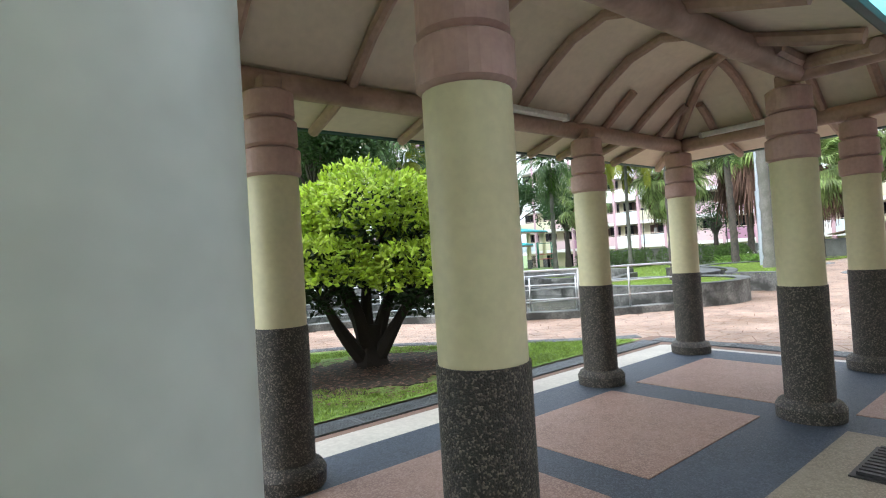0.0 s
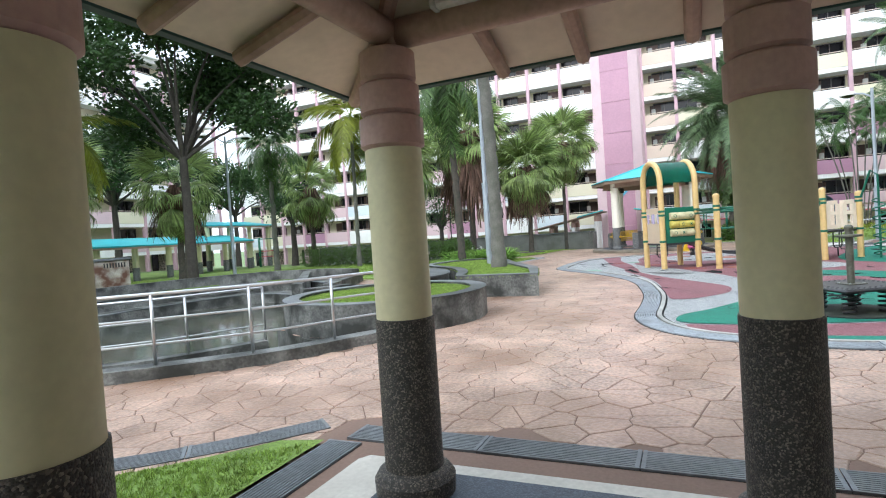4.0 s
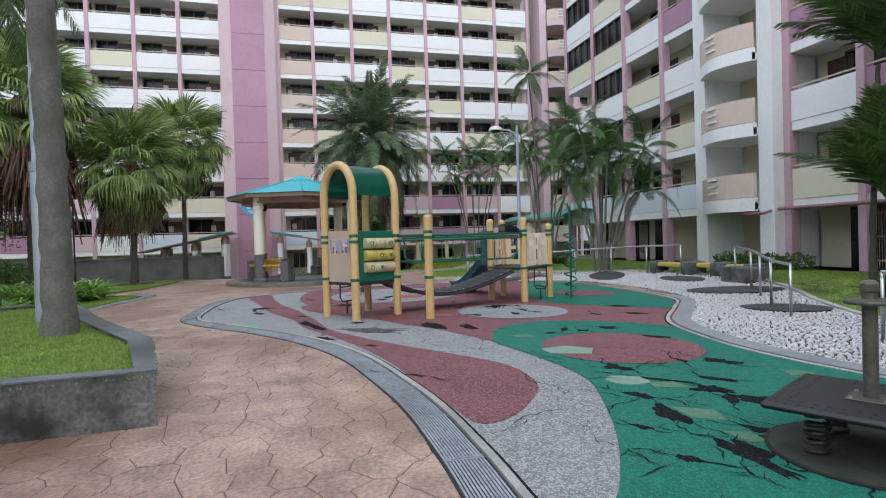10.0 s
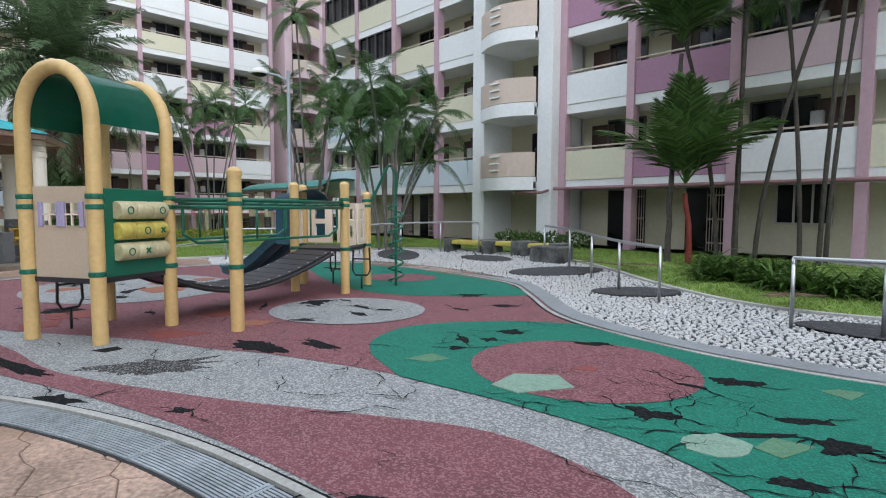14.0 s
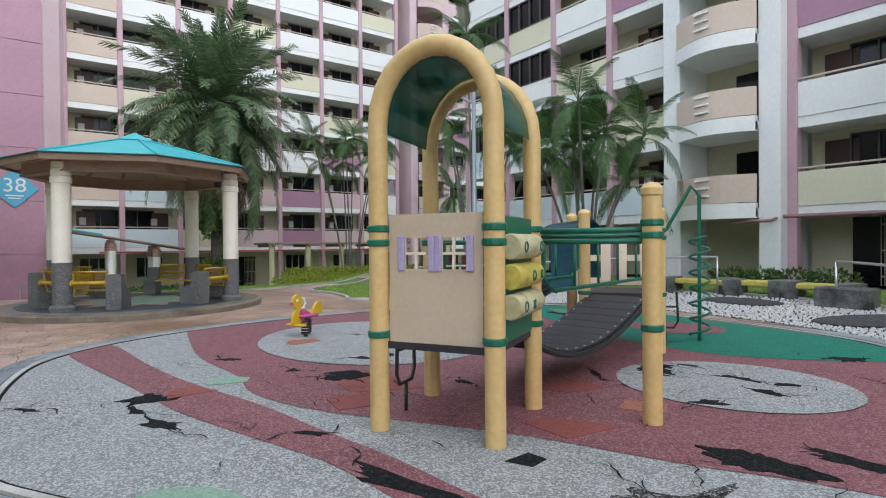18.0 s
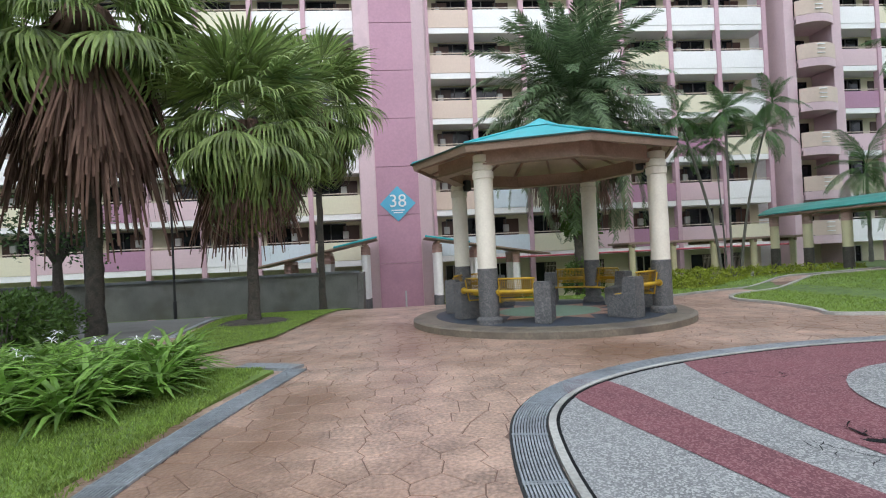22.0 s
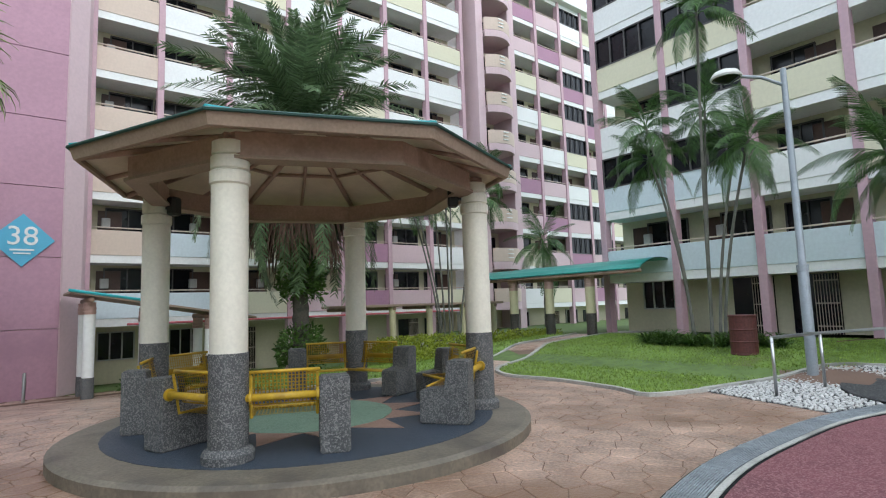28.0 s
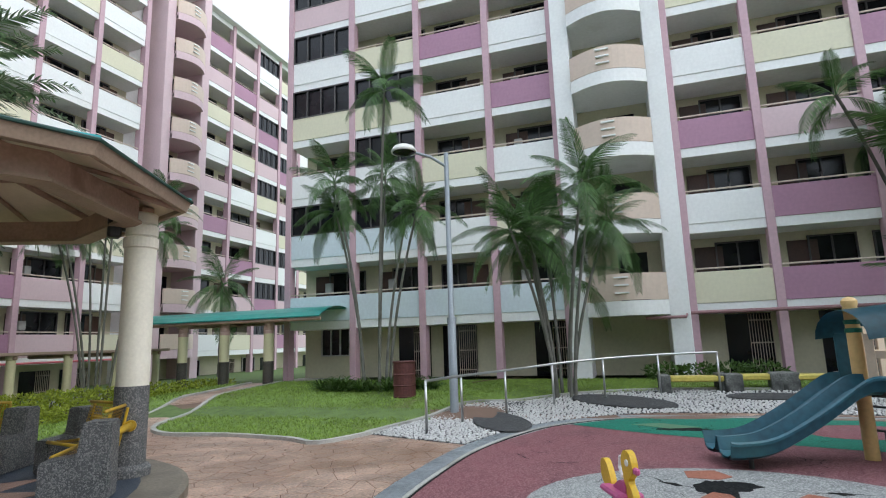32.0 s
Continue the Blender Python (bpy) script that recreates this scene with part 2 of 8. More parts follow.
M_TAN = speckled("tan_aggregate", (0.22, 0.19, 0.14), (0.3, 0.26, 0.2), 110, 0.4, rough=0.6, bump=0.3)
M_WHITECONC = mat("pale_concrete_band", (0.52, 0.5, 0.44), 0.65, var=0.12, scale=1.5, fine=30, dirt=(0.38, 0.36, 0.31), dirt_cover=0.35)
M_STEEL = mat("stainless_rail", (0.55, 0.56, 0.57), 0.28, 0.9, var=0.06, bump=0)
M_POST = mat("yellow_post_paint", (0.68, 0.47, 0.2), 0.4, var=0.08, scale=2.5, fine=20, bump=0.05, dirt=(0.58, 0.39, 0.16), dirt_scale=3, dirt_cover=0.3)
M_PGREEN = mat("green_play_metal", (0.012, 0.14, 0.085), 0.35, var=0.12, scale=3, bump=0.05)
M_PPANEL = mat("beige_play_panel", (0.86, 0.73, 0.58), 0.4, var=0.05, scale=1.5, fine=30, bump=0.05, dirt=(0.78, 0.65, 0.5), dirt_cover=0.25)
M_PLILAC = mat("lilac_plastic", (0.42, 0.36, 0.55), 0.4, bump=0)
M_PYELLOW = mat("faded_yellow_plastic", (0.55, 0.46, 0.1), 0.45, var=0.2, scale=4, fine=20)
M_DECK = mat("black_rubber_deck", (0.03, 0.028, 0.033), 0.5, var=0.2, scale=3, fine=40, dirt=(0.07, 0.06, 0.06), dirt_cover=0.35)
M_SLIDE = mat("blue_slide_plastic", (0.025, 0.1, 0.14), 0.32, var=0.25, scale=2, fine=12, dirt=(0.05, 0.16, 0.17), dirt_cover=0.35)
M_BLACKM = mat("black_metal", (0.025, 0.025, 0.027), 0.45, bump=0.05)
M_BENCHY = mat("yellow_bench_steel", (0.55, 0.36, 0.03), 0.4, var=0.15, scale=3, fine=20, dirt=(0.32, 0.2, 0.03), dirt_scale=4, dirt_cover=0.35)
M_PINKP = mat("pink_plastic", (0.5, 0.1, 0.26), 0.4, bump=0)
M_DUCK = mat("yellow_plastic", (0.65, 0.42, 0.02), 0.35, bump=0)
M_W = {
    "white": mat("white_paint", (0.86, 0.87, 0.86), 0.6, var=0.05, scale=0.7, fine=9, bump=0.05, dirt=(0.74, 0.74, 0.71), dirt_scale=0.9, dirt_cover=0.3),
    "blue": mat("pale_blue_paint", (0.66, 0.75, 0.8), 0.6, var=0.06, scale=0.7, fine=9, bump=0.05, dirt=(0.5, 0.56, 0.58), dirt_cover=0.35),
    "beige": mat("beige_paint", (0.66, 0.54, 0.45), 0.6, var=0.05, scale=0.7, fine=9, bump=0.05, dirt=(0.56, 0.46, 0.38), dirt_cover=0.3),
    "cream": mat("pale_cream_paint", (0.72, 0.69, 0.52), 0.6, var=0.05, scale=0.7, fine=9, bump=0.05, dirt=(0.6, 0.57, 0.43), dirt_cover=0.35),
    "pink": mat("pale_pink_paint", (0.66, 0.50, 0.53), 0.6, var=0.05, scale=0.7, fine=9, bump=0.05, dirt=(0.56, 0.42, 0.45), dirt_cover=0.35),
    "mauve": mat("mauve_paint", (0.42, 0.23, 0.33), 0.6, var=0.07, scale=0.7, fine=9, bump=0.05, dirt=(0.35, 0.19, 0.27), dirt_cover=0.35),
    "pier": mat("pink_pier_paint", (0.56, 0.38, 0.43), 0.6, var=0.07, scale=0.7, fine=9, bump=0.05, dirt=(0.47, 0.31, 0.36), dirt_cover=0.35),
    "back": mat("corridor_wall_paint", (0.62, 0.58, 0.42), 0.65, var=0.06, scale=0.6, fine=9, bump=0.05),
    "shaft": mat("mauve_shaft_paint", (0.46, 0.26, 0.34), 0.6, var=0.08, scale=0.5, fine=9, bump=0.05, dirt=(0.4, 0.22, 0.3), dirt_cover=0.35),
}
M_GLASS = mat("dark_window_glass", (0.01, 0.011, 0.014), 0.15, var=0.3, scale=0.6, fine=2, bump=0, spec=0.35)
M_FRAME = mat("window_frame", (0.08, 0.075, 0.075), 0.5, bump=0)
M_FRAMEW = mat("pale_window_frame", (0.5, 0.5, 0.48), 0.5, bump=0)
M_DOOR = mat("dark_brown_door", (0.07, 0.035, 0.025), 0.5, var=0.2, scale=2, fine=14, rand=0.3)
M_RAIL = mat("beige_handrail", (0.6, 0.5, 0.42), 0.45, bump=0)
M_TRUNK = mat("palm_bark", (0.095, 0.082, 0.068), 0.9, var=0.5, scale=5, fine=30, bump=0.9, dirt=(0.05, 0.048, 0.04), dirt_scale=5, dirt_cover=0.5)
M_TRUNKG = mat("grey_palm_bark", (0.16, 0.155, 0.135), 0.85, var=0.25, scale=3, fine=30, bump=0.7, dirt=(0.1, 0.105, 0.08), dirt_scale=2, dirt_cover=0.45)
M_DEAD = leafy("dead_frond", (0.17, 0.105, 0.08), 0.9, 0.45)
M_FAN = leafy("fan_palm_leaf", (0.24, 0.32, 0.11), 0.36, 0.5)
M_FEATHER = leafy("feather_palm_leaf", (0.085, 0.155, 0.045), 0.38, 0.5)
M_ARECA = leafy("areca_palm_leaf", (0.075, 0.15, 0.045), 0.38, 0.5)
M_YPALM = leafy("yellow_palm_leaf", (0.22, 0.25, 0.03), 0.45, 0.25)
M_DATE = leafy("date_palm_leaf", (0.13, 0.195, 0.095), 0.4, 0.45)
M_BUSH = leafy("bright_bush_leaf", (0.31, 0.43, 0.038), 0.38, 0.4)
# inner bush leaves: the shade inside the crown is put into this near-black green
M_BUSHSHADE = leafy("shade_bush_leaf", (0.014, 0.032, 0.007), 0.6, 0.4)
M_TREE = leafy("dark_tree_leaf", (0.035, 0.075, 0.02), 0.5, 0.4)
M_HEDGE = leafy("hedge_leaf", (0.075, 0.14, 0.03), 0.5, 0.35)
M_YHEDGE = leafy("yellow_hedge_leaf", (0.3, 0.36, 0.04), 0.5, 0.3)
M_LILY = leafy("lily_strap_leaf", (0.21, 0.36, 0.075), 0.36, 0.45)
M_LAMP = mat("grey_lamp_paint", (0.33, 0.37, 0.41), 0.45, 0.2, bump=0.03)
M_SHADE = mat("lamp_shade_white", (0.7, 0.7, 0.66), 0.35, bump=0)
M_BARREL = mat("rusty_barrel", (0.1, 0.03, 0.028), 0.6, var=0.3, scale=5, fine=25, dirt=(0.06, 0.02, 0.015), dirt_cover=0.4)
M_SIGN = mat("cyan_sign", (0.1, 0.42, 0.62), 0.4, var=0.05, bump=0)
M_WHITE = mat("white_lettering", (0.8, 0.82, 0.82), 0.5, bump=0)
M_PIPE = mat("pink_pipe", (0.55, 0.12, 0.14), 0.5, bump=0)
M_PIPEM = mat("mauve_pipe", (0.3, 0.16, 0.17), 0.5, bump=0)

# ---- building blocks ----
def obj(name, bm, material, parent=None, label="", smooth=False):
    me = bpy.data.meshes.new(name)
    bm.normal_update()
    if smooth:
        for e in bm.edges:
            if len(e.link_faces) == 2 and e.calc_face_angle() > 0.6:
                e.smooth = False
    bm.to_mesh(me)
    bm.free()
    me.materials.append(material)
    if smooth:
        me.polygons.foreach_set("use_smooth", [True] * len(me.polygons))
    ob = new(name, me)
    if parent:
        ob.parent = parent
    if label:
        ob["label"] = label
    return ob


def part(name, bm, material, parent, label="", smooth=False):
    return obj(name, bm, material, parent, label, smooth)


def thing(name, label, category, at=(0, 0, 0), turn=0, group="", kind=""):
    ob = new(name)
    ob.matrix_basis = pose(*at, 0, 0, turn)
    return tagged(ob, label, category, group, kind)


def raw(verts, faces):
    bm = bmesh.new()
    vs = [bm.verts.new(v) for v in verts]
    for f in faces:
        bm.faces.new([vs[i] for i in f])
    return bm


def box(x0, y0, z0, x1, y1, z1, bevel=0.0, bm=None, m=None):
    bm = bm or bmesh.new()
    got = bmesh.ops.create_cube(bm, size=1)["verts"]
    mt = Matrix.Translation(((x0 + x1) / 2, (y0 + y1) / 2, (z0 + z1) / 2)) @ Matrix.Diagonal((abs(x1 - x0), abs(y1 - y0), abs(z1 - z0), 1))
    bmesh.ops.transform(bm, matrix=(m @ mt) if m else mt, verts=got)
    if bevel:
        es = list({e for v in got for e in v.link_edges})
        bmesh.ops.bevel(bm, geom=es, offset=bevel, segments=1, affect="EDGES")
    return bm


def lathe(profile, seg=20, bm=None, at=(0, 0, 0)):
    """A turned body from (radius, height) pairs, upright."""
    bm = bm or bmesh.new()
    rings = []
    for r, z in profile:
        rings.append([bm.verts.new((at[0] + r * math.cos(2 * math.pi * i / seg), at[1] + r * math.sin(2 * math.pi * i / seg), at[2] + z)) for i in range(seg)])
    for a, b in zip(rings, rings[1:]):
        for i in range(seg):
            bm.faces.new((a[i], a[(i + 1) % seg], b[(i + 1) % seg], b[i]))
    if profile[0][0] > 1e-4:
        bm.faces.new(rings[0][::-1])
    if profile[-1][0] > 1e-4:
        bm.faces.new(rings[-1])
    return bm


def tube(points, radius, seg=8, bm=None, close=False):
    """A bent round bar along points; radius one number or one per point."""
    bm = bm or bmesh.new()
    pts = [Vector(p) for p in points]
    rads = radius if hasattr(radius, "__len__") else [radius] * len(pts)
    n, rings = len(pts), []
    side = None
    for i, p in enumerate(pts):
        if close:
            d = pts[(i + 1) % n] - pts[i - 1]
        else:
            d = pts[min(i + 1, n - 1)] - pts[max(i - 1, 0)]
        d.normalize()
        if side is None:
            side = d.orthogonal().normalized()
        side = (side - d * side.dot(d)).normalized()
        up = d.cross(side)
        rings.append([bm.verts.new(p + rads[i] * (math.cos(2 * math.pi * k / seg) * side + math.sin(2 * math.pi * k / seg) * up)) for k in range(seg)])
    for a, b in zip(rings, rings[1:] + ([rings[0]] if close else [])):
        for k in range(seg):
            bm.faces.new((a[k], a[(k + 1) % seg], b[(k + 1) % seg], b[k]))
    if not close:
        bm.faces.new(rings[0][::-1])
        bm.faces.new(rings[-1])
    return bm


def spline(ctrl, steps=8, closed=False):
    """A smooth curve through a few control points."""
    n, out = len(ctrl), []
    segs = n if closed else n - 1
    for i in range(segs):
        p = [Vector(ctrl[(i + k) % n] if closed else ctrl[min(max(i + k, 0), n - 1)]) for k in (-1, 0, 1, 2)]
        for s in range(steps):
            t = s / steps
            out.append(0.5 * ((2 * p[1]) + (p[2] - p[0]) * t + (2 * p[0] - 5 * p[1] + 4 * p[2] - p[3]) * t * t + (3 * p[1] - p[0] - 3 * p[2] + p[3]) * t ** 3))
    if not closed:
        out.append(Vector(ctrl[-1]))
    return out


def smooth01(a, b, v):
    t = min(max((v - a) / (b - a), 0), 1)
    return t * t * (3 - 2 * t)


def ground_z(x, y):
    """The lie of the land: level court, falling to the tall block, rising a little to the lower one and to the north lawn."""
    z = -1.15 * smooth01(38.5, 51.5, x) * smooth01(-14, -5, y)
    near = smooth01(29.9, 31.3, x)
    z += 0.32 * smooth01(-4.6 + 0.1 * near, -10.0 + 3.4 * near, y) * smooth01(12, 18, x) * (1 - smooth01(42, 48, x))
    return z


def sheet(name, outline, material, lift, step=1.5, label="", category="", kind="structure", depth=0.0, parent=None, z=None):
    """A flat region with a smooth outline, laid on the land; depth gives it an edge."""
    bm = bmesh.new()
    vs = [bm.verts.new((p[0], p[1], 0)) for p in outline]
    es = [bm.edges.new((vs[i], vs[(i + 1) % len(vs)])) for i in range(len(vs))]
    bmesh.ops.triangle_fill(bm, edges=es, use_beauty=True)
    if z is None:
        xs, ys = [p[0] for p in outline], [p[1] for p in outline]
        if max(xs) > 38 or min(ys) < -4.5:
            for axis, lo, hi in ((0, min(xs), max(xs)), (1, min(ys), max(ys))):
                v = lo + step
                while v < hi:
                    co = (v, 0, 0) if axis == 0 else (0, v, 0)
                    no = (1, 0, 0) if axis == 0 else (0, 1, 0)
                    bmesh.ops.bisect_plane(bm, geom=bm.verts[:] + bm.edges[:] + bm.faces[:], plane_co=co, plane_no=no)
                    v += step
    for v in bm.verts:
        v.co.z = lift + (ground_z(v.co.x, v.co.y) if z is None else z)
    for f in bm.faces:
        if f.normal.z < 0:
            f.normal_flip()
    bm.normal_update()
    for f in bm.faces:
        if f.normal.z < 0:
            f.normal_flip()
    if depth:
        rim = [e for e in bm.edges if len(e.link_faces) == 1]
        got = bmesh.ops.extrude_edge_only(bm, edges=rim)["geom"]
        for g in got:
            if isinstance(g, bmesh.types.BMVert):
                g.co.z -= depth
        bmesh.ops.recalc_face_normals(bm, faces=bm.faces[:])
    ob = obj(name, bm, material, parent)
    if not parent:
        tagged(ob, label, category, kind=kind)
    return ob


def band(line, left, right, closed=False):
    """The outline of a strip that follows a line, between two offsets to its left."""
    pts = [Vector(p) for p in line]
    n, a, b = len(pts), [], []
    for i, p in enumerate(pts):
        d = (pts[(i + 1) % n] - pts[i - 1]) if closed else (pts[min(i + 1, n - 1)] - pts[max(i - 1, 0)])
        d = Vector((d[0], d[1])).normalized()
        nrm = Vector((-d[1], d[0]))
        a.append(Vector((p[0], p[1])) + nrm * left)
        b.append(Vector((p[0], p[1])) + nrm * right)
    return a, b


def strip(name, line, left, right, z0, z1, material, closed=False, label="", category="", kind="structure", parent=None, land=False):
    """A raised strip (kerb, low wall, coping) along a line."""
    a, b = band(line, left, right, closed)
    bm = bmesh.new()
    n = len(a)
    rows = []
    for p, q in zip(a, b):
        g = ground_z(p[0], p[1]) if land else 0
        rows.append([bm.verts.new((p[0], p[1], z0 + g)), bm.verts.new((p[0], p[1], z1 + g)), bm.verts.new((q[0], q[1], z1 + g)), bm.verts.new((q[0], q[1], z0 + g))])
    for i in range(n if closed else n - 1):
        r, s = rows[i], rows[(i + 1) % n]
        for k in range(4):
            bm.faces.new((r[k], r[(k + 1) % 4], s[(k + 1) % 4], s[k]))
    if not closed:
        bm.faces.new(rows[0][::-1])
        bm.faces.new(rows[-1])
    bmesh.ops.recalc_face_normals(bm, faces=bm.faces[:])
    ob = obj(name, bm, material, parent)
    if not parent:
        tagged(ob, label, category, kind=kind)
    return ob


def inside(p, poly):
    c, n = False, len(poly)
    for i in range(n):
        (x1, y1), (x2, y2) = poly[i][:2], poly[i - 1][:2]
        if (y1 > p[1]) != (y2 > p[1]) and p[0] < (x2 - x1) * (p[1] - y1) / (y2 - y1) + x1:
            c = not c
    return c


def ellipse(cx, cy, rx, ry, turn=0.0, n=40, a0=0.0, a1=360.0):
    out = []
    for i in range(n if a1 - a0 >= 360 else n + 1):
        a = radians(a0 + (a1 - a0) * i / n)
        x, y = rx * math.cos(a), ry * math.sin(a)
        c, s = math.cos(radians(turn)), math.sin(radians(turn))
        out.append(Vector((cx + c * x - s * y, cy + s * x + c * y)))
    return out

# ---- ground and paving ----
FRONT = spline([(-6, 13.3), (-4, 12.9), (2, 11.6), (6.2, 10.2), (8.15, 7.95), (9.3, 6.75), (10.35, 6.15), (11.05, 5.74)], 6)
PIT_EAST = [Vector(p) for p in [(10.9, 7.4), (11.6, 8.6), (12.9, 8.85), (14.2, 8.35), (15.4, 8.3), (15.6, 9.4), (16.3, 10.5), (17.6, 10.9), (19.5, 11.8), (21.5, 13.6)]]
PIT_BACK = spline([(21.5, 13.6), (22.6, 16.2), (21.5, 19.3), (17.0, 20.8), (6.0, 21.0), (-6.0, 21.0)], 4)
PIT = FRONT[:-3] + PIT_EAST + PIT_BACK[1:]
def grid_ground():
    xs = [-400, -120, -40, -15] + [i * 2.0 for i in range(-5, 35)] + [80, 110, 200, 500]
    ys = [-400, -120, -50, -30] + [i * 2.0 for i in range(-12, 30)] + [65, 90, 200, 500]
    bm = bmesh.new()
    def sunk(x, y):
        return any(inside((x + r * math.cos(0.785 * k), y + r * math.sin(0.785 * k)), PIT) for k in range(8) for r in (0, 2.5))
    vs = [[bm.verts.new((x, y, ground_z(x, y) - (1.3 if sunk(x, y) else 0.02))) for y in ys] for x in xs]
    for i in range(len(xs) - 1):
        for j in range(len(ys) - 1):
            bm.faces.new((vs[i][j], vs[i + 1][j], vs[i + 1][j + 1], vs[i][j + 1]))
    tagged(obj("ground", bm, M_FAR), "earth and grass around the estate court", "ground", kind="structure")


grid_ground()
PAVED = [Vector(p) for p in [(-6, -12)]] + FRONT[:-3] + PIT_EAST + [Vector(p) for p in [(24, 14), (30.0, 13.5), (34.5, 13), (47.0, 12.0), (51.6, 9.0), (51.6, 3.0), (42.0, 3.0), (42.0, -11.7), (12, -11.7)]]
sheet("paving", PAVED, M_JOINT, 0.0, label="reddish stamped concrete paving with crazed stone pattern", category="paving")

PAD_CTRL = [(10.75, 0.1), (10.95, 1.2), (11.3, 1.95), (11.9, 2.45), (12.8, 2.72), (14.1, 2.72), (15.3, 2.75), (16.4, 2.88), (17.9, 3.15), (19.3, 3.68), (20.6, 4.45), (22.2, 5.65), (23.3, 6.2), (25.0, 6.27), (26.6, 6.15), (27.8, 5.83), (28.8, 5.05), (29.6, 3.7), (30.1, 1.8), (30.2, 0.0), (30.05, -2.0), (29.3, -4.2), (27.8, -5.6), (25.8, -5.9), (23.5, -5.85), (21.4, -5.4), (20.1, -4.4), (18.6, -3.1), (17.2, -2.6), (16.0, -2.45), (14.7, -2.6), (13.9, -3.0), (12.4, -3.4), (11.1, -2.4)]
PAD = spline(PAD_CTRL, 6, True)
PAD_IN = band(PAD, -0.40, -0.42, True)[0]
sheet("playground_surface", PAD_IN, M_RGREY, 0.016, label="worn grey rubber safety surface of the playground", category="playground surface", z=0)
RED_MAIN = spline([(29.3, 3.3), (28.7, 3.42), (26.7, 3.66), (25.2, 3.55), (24.2, 3.62), (23.3, 3.34), (22.64, 2.93), (21.5, 2.2), (20.44, 1.72), (19.76, 1.34), (18.7, 0.95), (17.8, 0.7)], 5) + [Vector(p) for p in [(17.4, -2.2), (18.5, -2.7), (20.0, -4.05), (21.4, -5.0), (24, -5.3), (27.7, -5.2)]] + spline([(28.9, -4.0), (29.6, -2.0), (29.78, 0), (29.7, 1.7), (29.3, 3.3)], 5)[:-1]
RED_BAND = spline([(28.3, 5.2), (25.5, 4.68), (24.1, 4.42), (23.05, 4.1), (22, 3.75), (21, 3.6), (19.6, 3.1), (18.3, 2.72), (17.1, 2.5), (16.1, 2.42), (15.3, 2.3), (14.75, 2.2), (14.8, 1.9), (15.15, 1.55), (15.75, 1.2), (16.7, 1.18), (17.7, 1.7), (18.9, 2.4), (20.5, 3.12), (21.8, 3.32), (22.7, 3.5), (23.8, 3.7), (25.2, 4.08), (26.6, 4.33), (28.65, 4.6)], 4, True)
GREEN_1 = spline([(18.15, 0.82), (16.8, 0.62), (15.7, 0.62), (14.6, 1.04), (13.95, 1.36), (13.4, 1.7), (12.9, 2.05), (12.3, 2.05), (12.15, 1.3), (12.25, 0.4), (12.5, -0.8), (12.4, -2.6)], 4) + [Vector(p) for p in [(13.8, -2.58), (14.7, -2.18), (16, -2.03), (17.2, -2.18)]] + spline([(18.3, -2.45), (19.1, -1.9), (19.75, -0.8), (19.5, 0.1), (18.95, 0.55)], 4)
GREEN_2 = spline([(20.25, -4.1), (20.6, -3.5), (21.3, -2.8), (22.3, -2.2), (23.6, -2.2), (25.0, -2.6), (26.3, -3.1), (27.5, -3.6), (28.6, -4.3)], 4) + [Vector(p) for p in [(27.6, -5.2), (25.8, -5.48), (23.6, -5.42), (21.6, -5.0)]]
RED_W = spline([(12.15, 2.0), (12.1, 1.3), (12.2, 0.4), (12.4, -0.8), (12.35, -2.8)], 4) + spline([(11.7, -2.5), (11.5, -1), (11.45, 0.3), (11.45, 1.2), (11.7, 1.9)], 4)
GREEN_W = [Vector(p) for p in [(11.4, 1.35), (11.42, 0.3), (11.48, -1), (11.6, -2.3), (11.35, -1.95), (11.15, -1), (11.18, 0.1)]]
sheet("red_rubber_field", RED_MAIN, M_RRED, 0.021, label="large faded red rubber field, cracked and patched", category="rubber surface", z=0)
sheet("red_rubber_swirl", RED_BAND, M_RRED, 0.021, label="faded red rubber swirl with a rounded end", category="rubber surface", z=0)
sheet("red_rubber_strip", RED_W, M_RRED, 0.021, label="faded red rubber strip", category="rubber surface", z=0)
sheet("green_rubber_field", GREEN_1, M_RGREEN, 0.026, label="bright green rubber field, cracked and torn", category="rubber surface", z=0)
sheet("green_rubber_field", GREEN_2, M_RGREEN, 0.026, label="bright green rubber field beside the white pebbles", category="rubber surface", z=0)
sheet("green_rubber_corner", GREEN_W, M_RGREEN, 0.026, label="small green rubber corner piece", category="rubber surface", z=0)
sheet("rubber_circle", ellipse(17.12, -0.7, 1.12, 1.05, 20), M_RRED, 0.031, label="round red rubber island in the green field", category="rubber surface", z=0)
sheet("rubber_circle", ellipse(21.35, -0.78, 1.22, 1.1, 30), M_RGREY, 0.031, label="round grey rubber island, torn in places", category="rubber surface", z=0)
sheet("rubber_circle", ellipse(26.4, 0.95, 2.12, 1.85, 0), M_RGREY, 0.031, label="large round grey rubber island under the spring rider", category="rubber surface", z=0)
sheet("rubber_circle", ellipse(23.95, -4.0, 0.85, 0.7, 30), M_RRED, 0.031, label="small round red rubber island in the green field", category="rubber surface", z=0)
strip("pad_kerb", PAD, -0.345, -0.41, -0.05, 0.034, M_KERB, True, label="pale concrete kerb round the playground", category="kerb")
strip("pad_gap", PAD, -0.405, -0.44, 0.0, 0.024, M_RBLACK, True, label="black gap where the rubber has shrunk from the kerb", category="gap")
strip("drain_trough", PAD[:133], 0.0, -0.34, -0.05, 0.01, M_PIT, False, label="dark drain channel under the grating", category="drain")

# ---- tall block with the corridor fronts ----
MESH = {}


